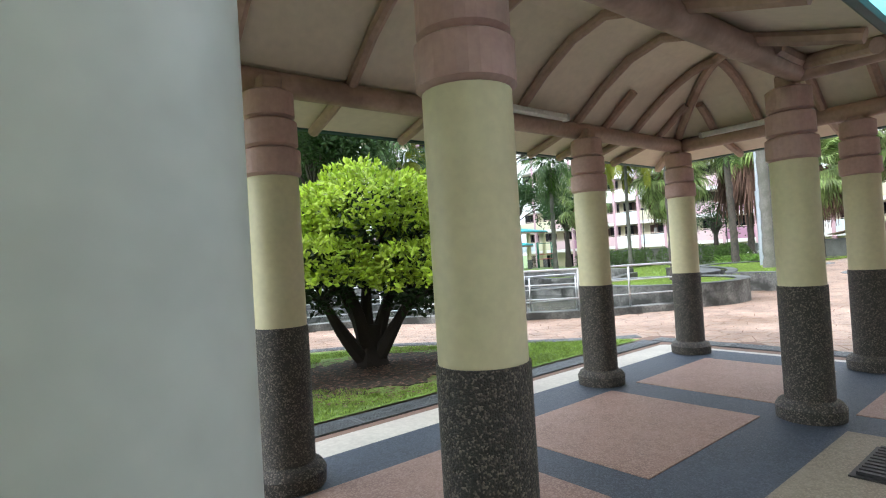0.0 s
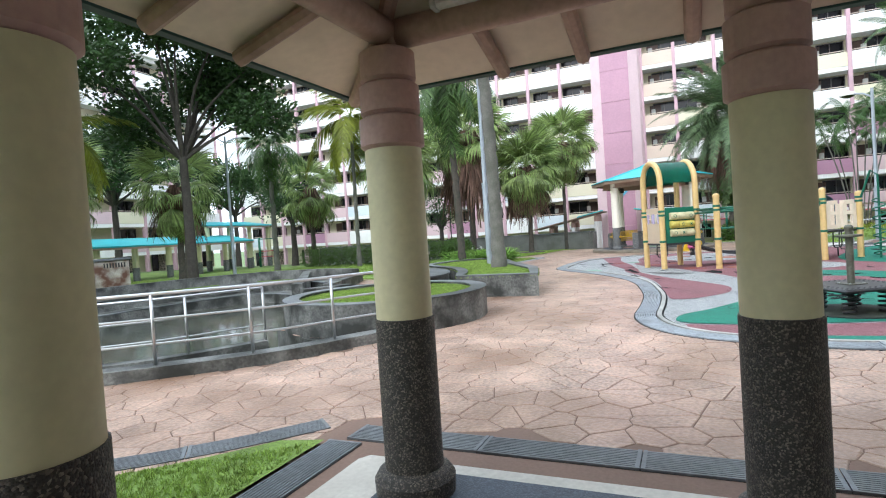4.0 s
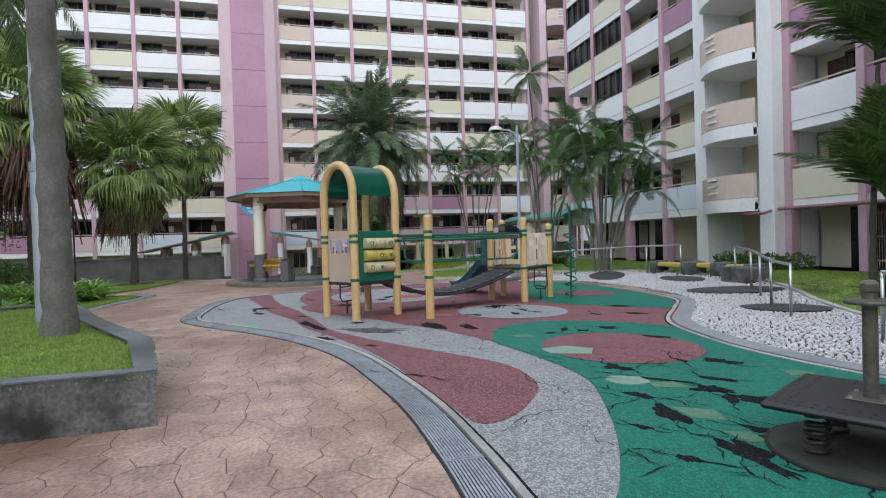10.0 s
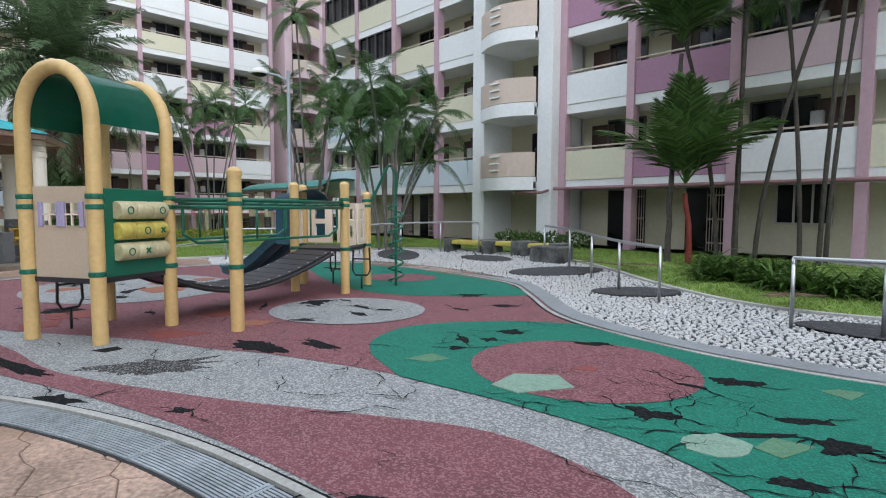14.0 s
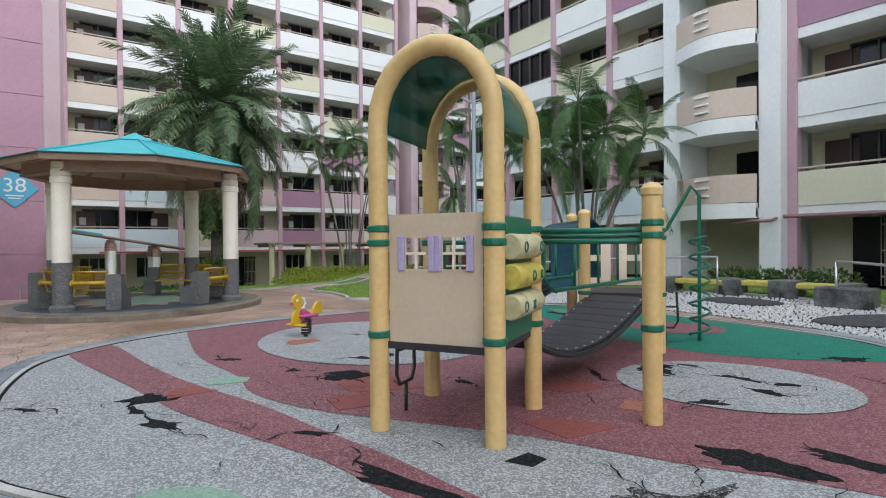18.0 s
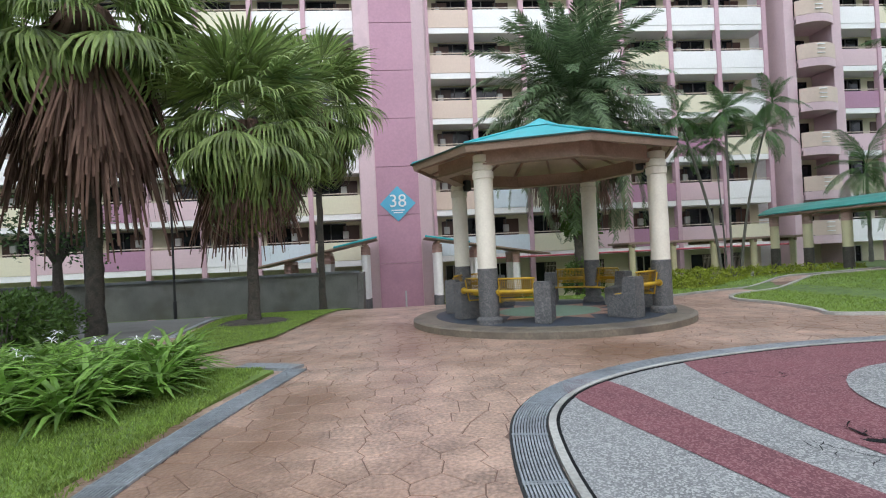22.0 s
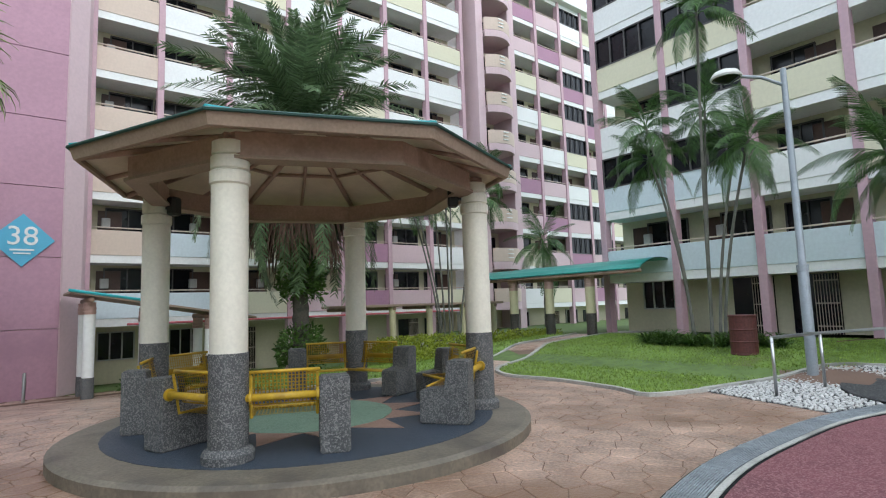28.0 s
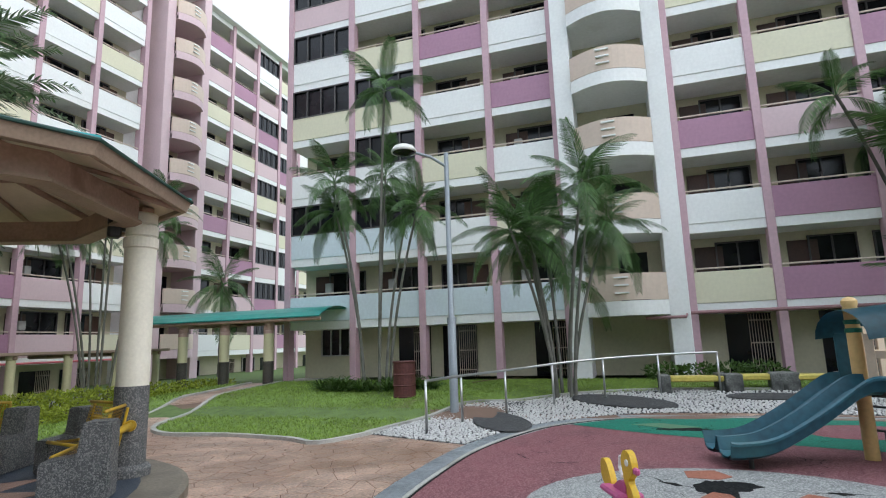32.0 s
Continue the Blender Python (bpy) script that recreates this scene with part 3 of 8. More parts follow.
def shared(key, maker, material):
    if key not in MESH:
        bm = maker()
        me = bpy.data.meshes.new(key.split("|")[0])
        bm.normal_update()
        bm.to_mesh(me)
        bm.free()
        me.materials.append(material)
        MESH[key] = me
    return MESH[key]


def piece(name, me, parent, at=(0, 0, 0), rot=(0, 0, 0), label=""):
    ob = new(name, me)
    ob.parent = parent
    ob.matrix_basis = pose(*at, *rot)
    if label:
        ob["label"] = label
    return ob


def lattice(ups, flats, x0, x1, z0, z1, t):
    """One connected frame: upright bars and flats, each given by its two edges."""
    xs = sorted({x0, x1, *[v for p in ups for v in p]})
    zs = sorted({z0, z1, *[v for p in flats for v in p]})
    n, faces = len(xs), []
    for r in range(len(zs) - 1):
        for c in range(n - 1):
            mx, mz = (xs[c] + xs[c + 1]) / 2, (zs[r] + zs[r + 1]) / 2
            if any(a < mx < b for a, b in ups) or any(a < mz < b for a, b in flats):
                faces.append((n * r + c, n * r + c + 1, n * r + n + c + 1, n * r + n + c))
    bm = raw([(x, -t / 2, z) for z in zs for x in xs], faces)
    bmesh.ops.delete(bm, geom=[v for v in bm.verts if not v.link_faces], context="VERTS")
    bmesh.ops.solidify(bm, geom=bm.faces[:], thickness=-t)
    bmesh.ops.recalc_face_normals(bm, faces=bm.faces[:])
    return bm


def window_bm(w, h, bars=1):
    ups = [(round(-w / 2 + (w - 0.05) * i / (bars + 1), 4), round(-w / 2 + (w - 0.05) * i / (bars + 1) + 0.05, 4)) for i in range(bars + 2)]
    return lattice(ups, [(0, 0.05), (h - 0.05, h)], ups[0][0], ups[-1][1], 0, h, 0.06)


def gate_bm():
    """A folding steel gate: slim upright bars and three flats."""
    ups = [(-0.349 + 0.085 * k, -0.331 + 0.085 * k) for k in range(9)]
    return lattice(ups, [(0.25, 0.29), (1.0, 1.04), (1.75, 1.79)], ups[0][0], ups[-1][1], 0, 1.98, 0.024)


def facade(parent, bays, storeys, z_rail, h, colours, glazed=(), ground_open=True, rich=True, base=-1.2, seed=1):
    """Corridor front: bays (u0, u1) along local x; local y runs into the building."""
    rnd = random.Random(seed)
    u0, u1 = bays[0][0], bays[-1][1]
    top = z_rail - 1.05 + h * storeys
    part("back_wall", box(u0, 1.35, base, u1, 1.6, top), M_W["back"], parent)
    for s in range(storeys + 1):
        f = z_rail - 1.05 + h * s
        part("floor_slab", box(u0, 0.0, f - 0.34, u1, 1.35, f - 0.02), M_W["white"], parent)
    for i, (a, b) in enumerate(bays):
        if i == 0 or a - bays[i - 1][1] > -0.01:
            part("pier", box(a - 0.13, -0.1, base, a + 0.13, 0.3, top, 0.01), M_W["pier"], parent)
    part("pier", box(u1 - 0.13, -0.1, base, u1 + 0.13, 0.3, top, 0.01), M_W["pier"], parent)
    plan = [(rnd.choice((0.28, 0.35, 0.65, 0.7)), rnd.random()) for _ in bays]
    for s in range(storeys):
        f = z_rail - 1.05 + h * s
        for i, (a, b) in enumerate(bays):
            w = b - a - 0.26
            col = colours(s, i)
            piece("parapet", shared(f"parapet|{w:.2f}{col}", lambda: box(-w / 2, 0, -0.02, w / 2, 0.12, 1.0, 0.01), M_W[col]), parent, ((a + b) / 2, -0.03, f))
            side, kind = plan[i]
            x = a + 0.13 + w * side
            if (s, i) in glazed:
                piece("glazing", shared(f"glazing|{w:.2f}", lambda: box(-w / 2, 0, 0, w / 2, 0.03, h - 1.36), M_GLASS), parent, ((a + b) / 2, 0.06, f + 1.0))
                piece("glazing_frame", shared(f"gframe|{w:.2f}", lambda: window_bm(w, h - 1.36, 3), M_FRAME), parent, ((a + b) / 2, 0.04, f + 1.0))
                continue
            piece("handrail", shared(f"handrail|{w:.2f}", lambda: box(-w / 2, -0.025, 0, w / 2, 0.025, 0.05, 0.008), M_RAIL), parent, ((a + b) / 2, 0.03, f + 1.09))
            if not rich and kind > 0.8:
                continue
            ww = 1.75 if kind > 0.4 else 1.4
            win = piece("window", shared(f"window|{ww}", lambda: window_bm(ww, 1.15), M_FRAME), parent, (x, 1.33, f + 0.98))
            piece("pane", shared(f"pane|{ww}", lambda: box(-ww / 2, -0.008, 0, ww / 2, 0.008, 1.15), M_GLASS), win, (0, 0.0, 0))
            dx = a + 0.13 + w * (1.0 - side)
            if rich:
                piece("door", shared("door|", lambda: box(-0.45, 0, 0, 0.45, 0.05, 2.02, 0.01), M_DOOR), parent, (min(max(dx, a + 0.65), b - 0.65), 1.3, f - 0.02))
                if kind > 0.3:
                    piece("aircon_unit", shared("aircon|", lambda: box(-0.16, -0.22, 0, 0.16, 0, 0.42, 0.02), M_FRAMEW), parent, (x + 0.85 * (1 if side < 0.5 else -1), 1.34, f + 1.25))
    # open ground storey behind the piers
    f = z_rail - 1.05
    for i, (a, b) in enumerate(bays):
        side, kind = plan[i]
        if kind < 0.7:
            piece("door_gate", shared("gate|", gate_bm, M_RAIL), parent, (a + (b - a) * side + 0.34, 1.27, base + 0.1))
            # no real opening: its darkness is put into a solid near-black panel
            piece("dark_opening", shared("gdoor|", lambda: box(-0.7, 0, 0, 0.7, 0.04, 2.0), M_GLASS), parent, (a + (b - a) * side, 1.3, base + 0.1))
        else:
            win = piece("window", shared("gwindow|", lambda: window_bm(1.4, 1.2, 2), M_FRAMEW), parent, ((a + b) / 2, 1.33, base + 1.0))
            piece("pane", shared("gpane|", lambda: box(-0.7, -0.008, 0, 0.7, 0.008, 1.2), M_GLASS), win)
    return top


H38, Z38 = 2.58, 2.62
block38 = thing("apartment_block", "tall pink and white apartment block with open corridors", "apartment building", (53.0, 0, 0), -90)


def col38(s, i):
    if i == 14:
        return "blue" if s == 0 else "beige"
    if s == 0:
        return ("cream", "pink", "mauve", "pink", "white", "blue")[(i + 5) % 6]
    if s == 1:
        return ("cream", "pink", "mauve", "pink", "blue", "cream")[(i + 5) % 6]
    if s == 2 and i in (18, 19, 8, 9):
        return "mauve" if i in (19, 9) else "pink"
    return "cream" if (s + 2 * i) % 9 == 0 else "white"


left38 = [(-8.55 - 2.9 * (k + 1), -8.55 - 2.9 * k) for k in range(14)][::-1]
right38 = [(-4.65 + 2.66 * 0 + (0 if k == 0 else 2.55 + 2.94 * (k - 1)), -4.65 + 2.55 + 2.94 * k) for k in range(7)]
far38 = [(20.1 + 2.75 * k, 20.1 + 2.75 * (k + 1)) for k in range(9)]
TOP38 = facade(block38, left38, 9, Z38, H38, col38, seed=3)
facade(block38, right38, 9, Z38, H38, lambda s, i: ("blue", "blue", "cream", "pink", "mauve", "pink", "cream")[i] if s == 0 else ("beige", "blue", "cream", "pink", "mauve", "pink", "white")[i] if s == 1 else "beige" if i == 0 else "mauve" if (s, i) in ((2, 5), (2, 4)) and i == 5 else "white" if (i + s) % 4 else "cream", seed=5)
facade(block38, far38, 9, Z38, H38, lambda s, i: ("white", "cream", "pink", "mauve", "pink")[(s + i) % 5], glazed={(s, i) for s in range(9) for i in (2, 3, 6) if (s * 3 + i) % 4 < 3}, seed=7)
part("roof", box(-50, -0.5, TOP38 - 0.02, 46, 12, TOP38 + 0.35, 0.03), M_W["white"], block38)
part("end_wall", box(-49.4, 1.6, -1.3, 44.9, 11.5, TOP38 - 0.02), M_W["white"], block38)
# stair shaft with the block number
shaft_plan = [(-8.75, 0.0), (-8.65, -0.75), (-7.85, -1.3), (-5.5, -1.3), (-4.85, -0.75), (-4.65, 0.0), (-4.65, 1.5), (-8.75, 1.5)]


def prism(plan, z0, z1):
    n = len(plan)
    return raw([(x, y, z) for z in (z0, z1) for x, y in plan], [list(range(n))[::-1], list(range(n, 2 * n))] + [(i, (i + 1) % n, n + (i + 1) % n, n + i) for i in range(n)])


part("stair_shaft", prism(shaft_plan, -1.3, 25.5), M_W["pink"], block38, "pale pink chamfered stair shaft")
z = -1.3
while z < 25:
    part("shaft_panel", box(-7.8, -1.4, z + 0.012, -5.55, -1.3, z + 2.58 - 0.012, 0.006), M_W["shaft"], block38, "mauve panel of the stair shaft")
    z += 2.58


def bay_tower(parent, u0, u1, storeys, z_rail, h, bulge, wall, par, top, base):
    """Curved lift-lobby balconies between two piers."""
    for a, b in ((u0 - 0.62, u0), (u1, u1 + 0.62)):
        part("tower_pier", box(a, -0.55, base, b, 1.4, top + 0.9, 0.02), wall, parent)
    part("tower_back", box(u0, 1.2, base, u1, 1.4, top + 0.9), M_W["back"], parent)
    w = u1 - u0
    n = 12
    arc = [(u0 + w * k / n, -0.45 - bulge * math.sin(math.pi * (0.12 + 0.76 * k / n))) for k in range(n + 1)]
    def curved(z0, z1, t):
        verts, faces = [], []
        for x, y in arc:
            verts += [(x, y, z0), (x, y, z1), (x, y + t, z1), (x, y + t, z0)]
        for k in range(n):
            for q in range(4):
                faces.append((4 * k + q, 4 * k + (q + 1) % 4, 4 * k + 4 + (q + 1) % 4, 4 * k + 4 + q))
        faces += [(0, 1, 2, 3), (4 * n + 3, 4 * n + 2, 4 * n + 1, 4 * n)]
        return raw(verts, faces)
    for s in range(storeys):
        f = z_rail - 1.05 + h * s
        part("balcony_floor", prism([(x, y + 0.01) for x, y in arc] + [(u1, 1.2), (u0, 1.2)], f - 0.3, f - 0.05), wall, parent)
        bal = part("balcony_parapet", curved(f - 0.35, f + 0.12, 0.15), wall, parent)
        part("balcony_panel", curved(f + 0.14, f + 1.0, 0.1), par, parent)
        gx, gy = arc[n // 2]
        for k in range(3):
            part("grille_bar", box(gx - 0.35, gy - 0.06, f + 0.35 + 0.25 * k, gx + 0.1, gy + 0.02, f + 0.4 + 0.25 * k), M_W["white"], parent)
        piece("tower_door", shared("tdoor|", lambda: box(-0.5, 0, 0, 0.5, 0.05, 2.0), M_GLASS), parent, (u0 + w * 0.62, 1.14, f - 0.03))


bay_tower(block38, 17.05, 19.4, 9, Z38, H38, 0.75, M_W["pink"], M_W["beige"], TOP38, -1.2)
sign = thing("block_number_sign", "cyan diamond sign with the white number 38", "sign", (51.58, 6.7, 4.45), -90)
part("plate", prism([(-0.95, 0.0), (0, -0.95), (0.95, 0.0), (0, 0.95)], -0.03, 0.03), M_SIGN, sign).matrix_basis = pose(0, 0, 0, 90, 0, 0)
def lettering(text, size, parent, at, rot, material, depth=0.01):
    cu = bpy.data.curves.new("lettering", "FONT")
    cu.body, cu.size, cu.extrude, cu.align_x, cu.align_y = text, size, depth, "CENTER", "CENTER"
    tmp = bpy.data.objects.new("tmp", cu)
    me = bpy.data.meshes.new_from_object(tmp)
    bpy.data.objects.remove(tmp)
    me.materials.append(material)
    ob = new("number", me)
    ob.parent = parent
    ob.matrix_basis = pose(*at, *rot)
    return ob


lettering("38", 0.95, sign, (0, -0.045, 0.12), (90, 0, 0), M_WHITE)
part("text_bar", box(-0.35, -0.05, -0.38, 0.35, -0.03, -0.32), M_WHITE, sign)
part("text_bar", box(-0.25, -0.05, -0.5, 0.25, -0.03, -0.45), M_WHITE, sign)

# ---- lower block along the south ----
HR, ZR = 2.65, 3.72
block_south = thing("apartment_block", "cream, white and mauve apartment block with corridor balconies", "apartment building", (0, -12.75, 0), 180)
raysA = [(-41.0, -37.9), (-37.9, -34.9), (-34.9, -31.95), (-31.95, -29.4)]
raysB = [(-25.4, -22.85), (-22.85, -19.75), (-19.75, -16.75), (-16.75, -13.7), (-13.7, -10.6), (-10.6, -7.5), (-7.5, -4.4), (-4.4, -1.3), (-1.3, 1.8)]


def col_sa(s, i):
    return (("blue", "blue", "blue", "blue"), ("blue", "blue", "white", "cream"), ("white", "white", "cream", "white"), ("cream", "cream", "white", "mauve"), ("white", "cream", "mauve", "white"), ("pink", "white", "cream", "white"), ("white", "white", "mauve", "white"))[s % 7][i % 4]


def col_sb(s, i):
    return (("cream", "mauve", "white", "cream", "blue"), ("white", "mauve", "pink", "white", "mauve"), ("mauve", "pink", "white", "mauve", "pink"), ("white", "cream", "mauve", "pink", "white"), ("cream", "white", "white", "mauve", "white"))[s % 5][i % 5]


GLZ = {(1, 0), (1, 1), (3, 0), (3, 1), (5, 0), (5, 1), (2, 1), (4, 0)}
TOPS = facade(block_south, raysA, 8, ZR, HR, col_sa, GLZ, base=0.2, seed=11)
facade(block_south, raysB, 8, ZR, HR, col_sb, base=0.2, seed=12)
part("roof", box(-41.5, -0.5, TOPS - 0.02, 2, 12, TOPS + 0.35, 0.03), M_W["white"], block_south)
part("end_wall", box(-41.1, 1.6, 0, 1.8, 11.5, TOPS - 0.02), M_W["white"], block_south)
bay_tower(block_south, -28.7, -26.15, 8, ZR, HR, 0.8, M_W["white"], M_W["beige"], TOPS, 0.2)
part("apron", box(-41.2, -0.9, 0.1, 2, 1.4, 0.3, 0.02), M_KERB, block_south, "pale concrete walkway along the block")
part("service_pipe", tube([(-25.6, -0.35, 2.35), (2, -0.35, 2.35)], 0.06), M_PIPEM, block_south)
part("service_pipe", tube([(-26.9, -0.8, 2.22), (-25.7, -0.8, 2.22), (-25.6, -0.35, 2.35)], 0.05), M_PIPEM, block_south)

# ---- block to the north, behind the trees ----
block_n = thing("apartment_block", "distant white apartment block behind the palms", "apartment building", (0, 47.5, 0), 0)
facade(block_n, [(-30 + 3.0 * k, -27 + 3.0 * k) for k in range(26)], 7, 2.9, 2.6, lambda s, i: ("white", "white", "pink", "cream", "white")[(s + i) % 5] if s < 3 else "white", rich=False, base=-0.2, seed=21)
part("end_wall", box(-30, 1.6, -0.3, 48, 10, 2.9 - 1.05 + 2.6 * 7), M_W["white"], block_n)
part("roof", box(-30.4, -0.5, 2.9 - 1.07 + 2.6 * 7, 48.4, 10.4, 3.2 - 1.05 + 2.6 * 7, 0.03), M_W["white"], block_n)

# ---- near pavilion ----
def column(at, group, top=2.5, r=0.168, dark=1.0, cap0=1.945, wash=None, name="pavilion_column", label="cream round column with pebble-wash foot and pink ringed head"):
    ob = thing(name, label, "column", at, group=group)
    w = wash or M_WASH
    part("base_ring", lathe([(r + 0.06, 0), (r + 0.065, 0.09), (r + 0.04, 0.13), (r, 0.15)], 28), w, ob, smooth=False)
    part("lower_shaft", lathe([(r, 0.12), (r, dark)], 28), w, ob, "dark pebble-wash lower shaft", True)
    part("shaft", lathe([(r - 0.008, dark), (r - 0.008, cap0)], 28), M_CREAMW if wash else M_CREAM, ob, smooth=True)
    hh = (top - cap0) / 3
    prof = []
    for k in range(3):
        z0 = cap0 + hh * k
        rr = r + 0.012 - 0.012 * k
        prof += [(rr - 0.03, z0), (rr, z0 + 0.018), (rr, z0 + hh - 0.018), (rr - 0.03, z0 + hh)]
    part("ringed_head", lathe(prof, 28), M_PINKCAP if not wash else M_CREAMW, ob)
    return ob


PAV_COLS = [(6.7, 3.41), (6.75, 1.56), (4.72, 3.36), (4.71, 1.5), (1.37, 3.36), (1.3, 1.41), (6.75, -2.2), (4.72, -2.3)]
for x, y in PAV_COLS:
    column((x, y, 0.02), "columns of the near pavilion")
# unseen block, added behind the walkway to keep western light off the pavilion columns
shade_block = obj("wall_west", box(-13.0, -26.0, -0.2, -1.6, 2.9, 13.0, 0.02), M_W["cream"])
tagged(shade_block, "unseen plain cream block added to shade the pavilion", "wall", kind="structure")
near_post = thing("white_column", "pale greenish white painted round column", "column", (0.08, 0.943, 0.02))
part("shaft", lathe([(0.24, 0), (0.24, 2.9)], 32), mat("pale_green_white_paint", (0.42, 0.45, 0.4), 0.45, var=0.07, scale=2, fine=12, bump=0.15, bump_scale=3), near_post, smooth=True)

pav = thing("pavilion_roof", "L-shaped vaulted walkway roof with beige boards, brown pipe beams and teal sheeting", "roof", (-0.16, -0.07, -0.04))
BZ = 2.66


def roof_d(x, y):
    return min(3.5 - y, 6.9 - x, max(x - 4.8, y - 1.5))


def roof_h(d):
    if d < 0:
        return 2.76 + 0.3 * d
    return 2.76 + 0.56 * math.sin(min(d, 1.05) / 1.05 * math.pi / 2)


def vault(lift):
    xs = [-4.4 + 0.5 * k for k in range(17)] + [4.1, 4.45, 4.8, 5.0, 5.2, 5.4, 5.6, 5.8, 5.9, 6.1, 6.3, 6.5, 6.7, 6.9, 7.25, 7.6]
    ys = [-6.2 + 0.5 * k for k in range(14)] + [0.8, 1.15, 1.5, 1.7, 1.9, 2.1, 2.3, 2.5, 2.7, 2.9, 3.1, 3.3, 3.5, 3.85, 4.2]
    bm = bmesh.new()
    vs = {}
    for a in range(len(xs) - 1):
        for b in range(len(ys) - 1):
            if roof_d((xs[a] + xs[a + 1]) / 2, (ys[b] + ys[b + 1]) / 2) < -0.7:
                continue
            quad = []
            for p, q in ((a, b), (a + 1, b), (a + 1, b + 1), (a, b + 1)):
                if (p, q) not in vs:
                    vs[p, q] = bm.verts.new((xs[p], ys[q], roof_h(roof_d(xs[p], ys[q])) + lift))
                quad.append(vs[p, q])
            bm.faces.new(quad)
    return bm


part("ceiling_board", vault(0.0), M_CEIL, pav, smooth=False)
part("roof_sheet", vault(0.06), M_TEAL, pav)
EAVE = 2.76 - 0.3 * 0.7
for a, b in (((-4.4, 4.2), (7.6, 4.2)), ((7.6, 4.2), (7.6, -6.2)), ((-4.4, 0.8), (4.1, 0.8)), ((4.1, 0.8), (4.1, -6.2))):
    part("eave_edge", tube([(*a, EAVE + 0.02), (*b, EAVE + 0.02)], 0.035, 6), M_EDGE, pav)
for a, b in (((6.9, 3.48), (-4, 3.6)), ((6.9, 3.48), (6.85, -6)), ((4.8, 1.48), (-4, 1.6)), ((4.8, 1.48), (4.8, -6))):
    part("pipe_beam", tube([(*a, BZ), (*b, BZ)], 0.085, 12), M_BEAM, pav, smooth=True)
def along(p, q, r=0.045, n=10):
    pts = []
    for k in range(n + 1):
        x, y = p[0] + (q[0] - p[0]) * k / n, p[1] + (q[1] - p[1]) * k / n
        pts.append((x, y, roof_h(roof_d(x, y)) - r - 0.005))
    part("rib", tube(pts, r, 8), M_BEAM, pav, smooth=True)
for k in range(10):
    x = 4.8 - 0.875 * k
    along((x, 4.13), (x, 0.87))
for k in range(7):
    y = 0.62 - 0.875 * k
    along((7.53, y), (4.17, y))
for p in ((7.53, 4.13), (4.17, 0.87)):
    along(p, (5.85, 2.5), 0.05, 12)
for p, q in (((5.85, 4.13), (5.85, 2.5)), ((7.53, 2.5), (5.85, 2.5)), ((5.3, 4.13), (5.3, 3.1)), ((6.4, 4.13), (6.4, 3.1)), ((7.53, 3.0), (6.5, 3.0)), ((7.53, 1.9), (6.5, 1.9)), ((7.53, 1.4), (4.17, 1.4))):
    along(p, q, 0.045, 12)
for x, y in PAV_COLS:
    part("saddle", box(x + 0.09, y, 2.5, x + 0.23, y + 0.14, 2.66, 0.01), M_BEAM, pav)
for x, y, turn in ((3.74, 3.29, 0), (0.44, 3.33, 0), (6.62, 2.48, 90)):
    lt = thing("tube_light", "white enclosed tube light beside the roof beam", "lamp", (x, y, BZ + 0.02), turn, group="tube lights under the pavilion roof")
    part("housing", box(-0.6, -0.035, -0.03, 0.6, 0.035, 0.03, 0.012), M_SHADE, lt)
    for sx in (-0.6, 0.56):
        part("end_cap", box(sx, -0.042, -0.036, sx + 0.04, 0.042, 0.036, 0.01), M_FRAMEW, lt)

floor_pav = [(-4, -9), (7.08, -9), (7.08, 3.95), (7.0, 4.0), (-4, 4.0)]
sheet("pavilion_floor", floor_pav, M_WHITECONC, 0.012, label="pale concrete edging of the pavilion floor", category="floor", z=0)
def slab(name, x0, y0, x1, y1, m, lift, label):
    tagged(obj(name, box(x0, y0, -0.05, x1, y1, lift), m), label, "floor tile", kind="structure")
slab("aggregate_border", -4, -9, 6.95, 3.62, M_BLUEGREY, 0.018, "blue-grey aggregate floor border")
for x0, y0, x1, y1, m in ((4.93, 1.8, 6.42, 3.1, M_PEACH), (2.9, 1.78, 4.5, 3.1, M_PEACH), (0.9, 1.8, 2.55, 3.1, M_PEACH), (4.95, -0.1, 6.45, 1.28, M_PEACH), (2.9, -0.2, 4.5, 1.22, M_TAN), (0.4, -0.3, 2.5, 1.3, M_TAN), (4.95, -2.2, 6.45, -0.5, M_PEACH), (-3.4, 1.2, 0.0, 3.1, M_PEACH)):
    slab("aggregate_panel", x0, y0, x1, y1, m, 0.024, "pink exposed-aggregate floor panel" if m is M_PEACH else "tan exposed-aggregate floor panel")
# ---- planters and terraces north of the path ----
P1 = ellipse(12.78, 7.06, 1.9, 1.85, 8)
strip("planter_wall", P1, 0.0, 0.26, -0.05, 0.5, M_CONC, True, label="curved weathered concrete planter wall", category="planter")
sheet("planter_lawn", ellipse(12.78, 7.06, 1.68, 1.63, 8), M_GRASS_SOIL, 0.45, z=0, label="short grass filling the round planter", category="lawn")
P2 = [Vector(p) for p in [(15.82, 5.12), (15.82, 6.76)]] + spline([(16.3, 6.85), (17.4, 7.25), (18.6, 7.95), (19.8, 9.1), (20.9, 9.9), (22.4, 9.7), (23.2, 8.8), (22.4, 8.05), (20.0, 6.95), (17.6, 5.65)], 4)
strip("planter_wall", P2, 0.0, 0.24, -0.05, 0.5, M_CONC, True, label="angular weathered concrete planter wall", category="planter")
sheet("planter_lawn", band(P2, 0.2, 0.2, True)[0], M_GRASS_SOIL, 0.45, z=0, label="short grass in the long angular planter", category="lawn")

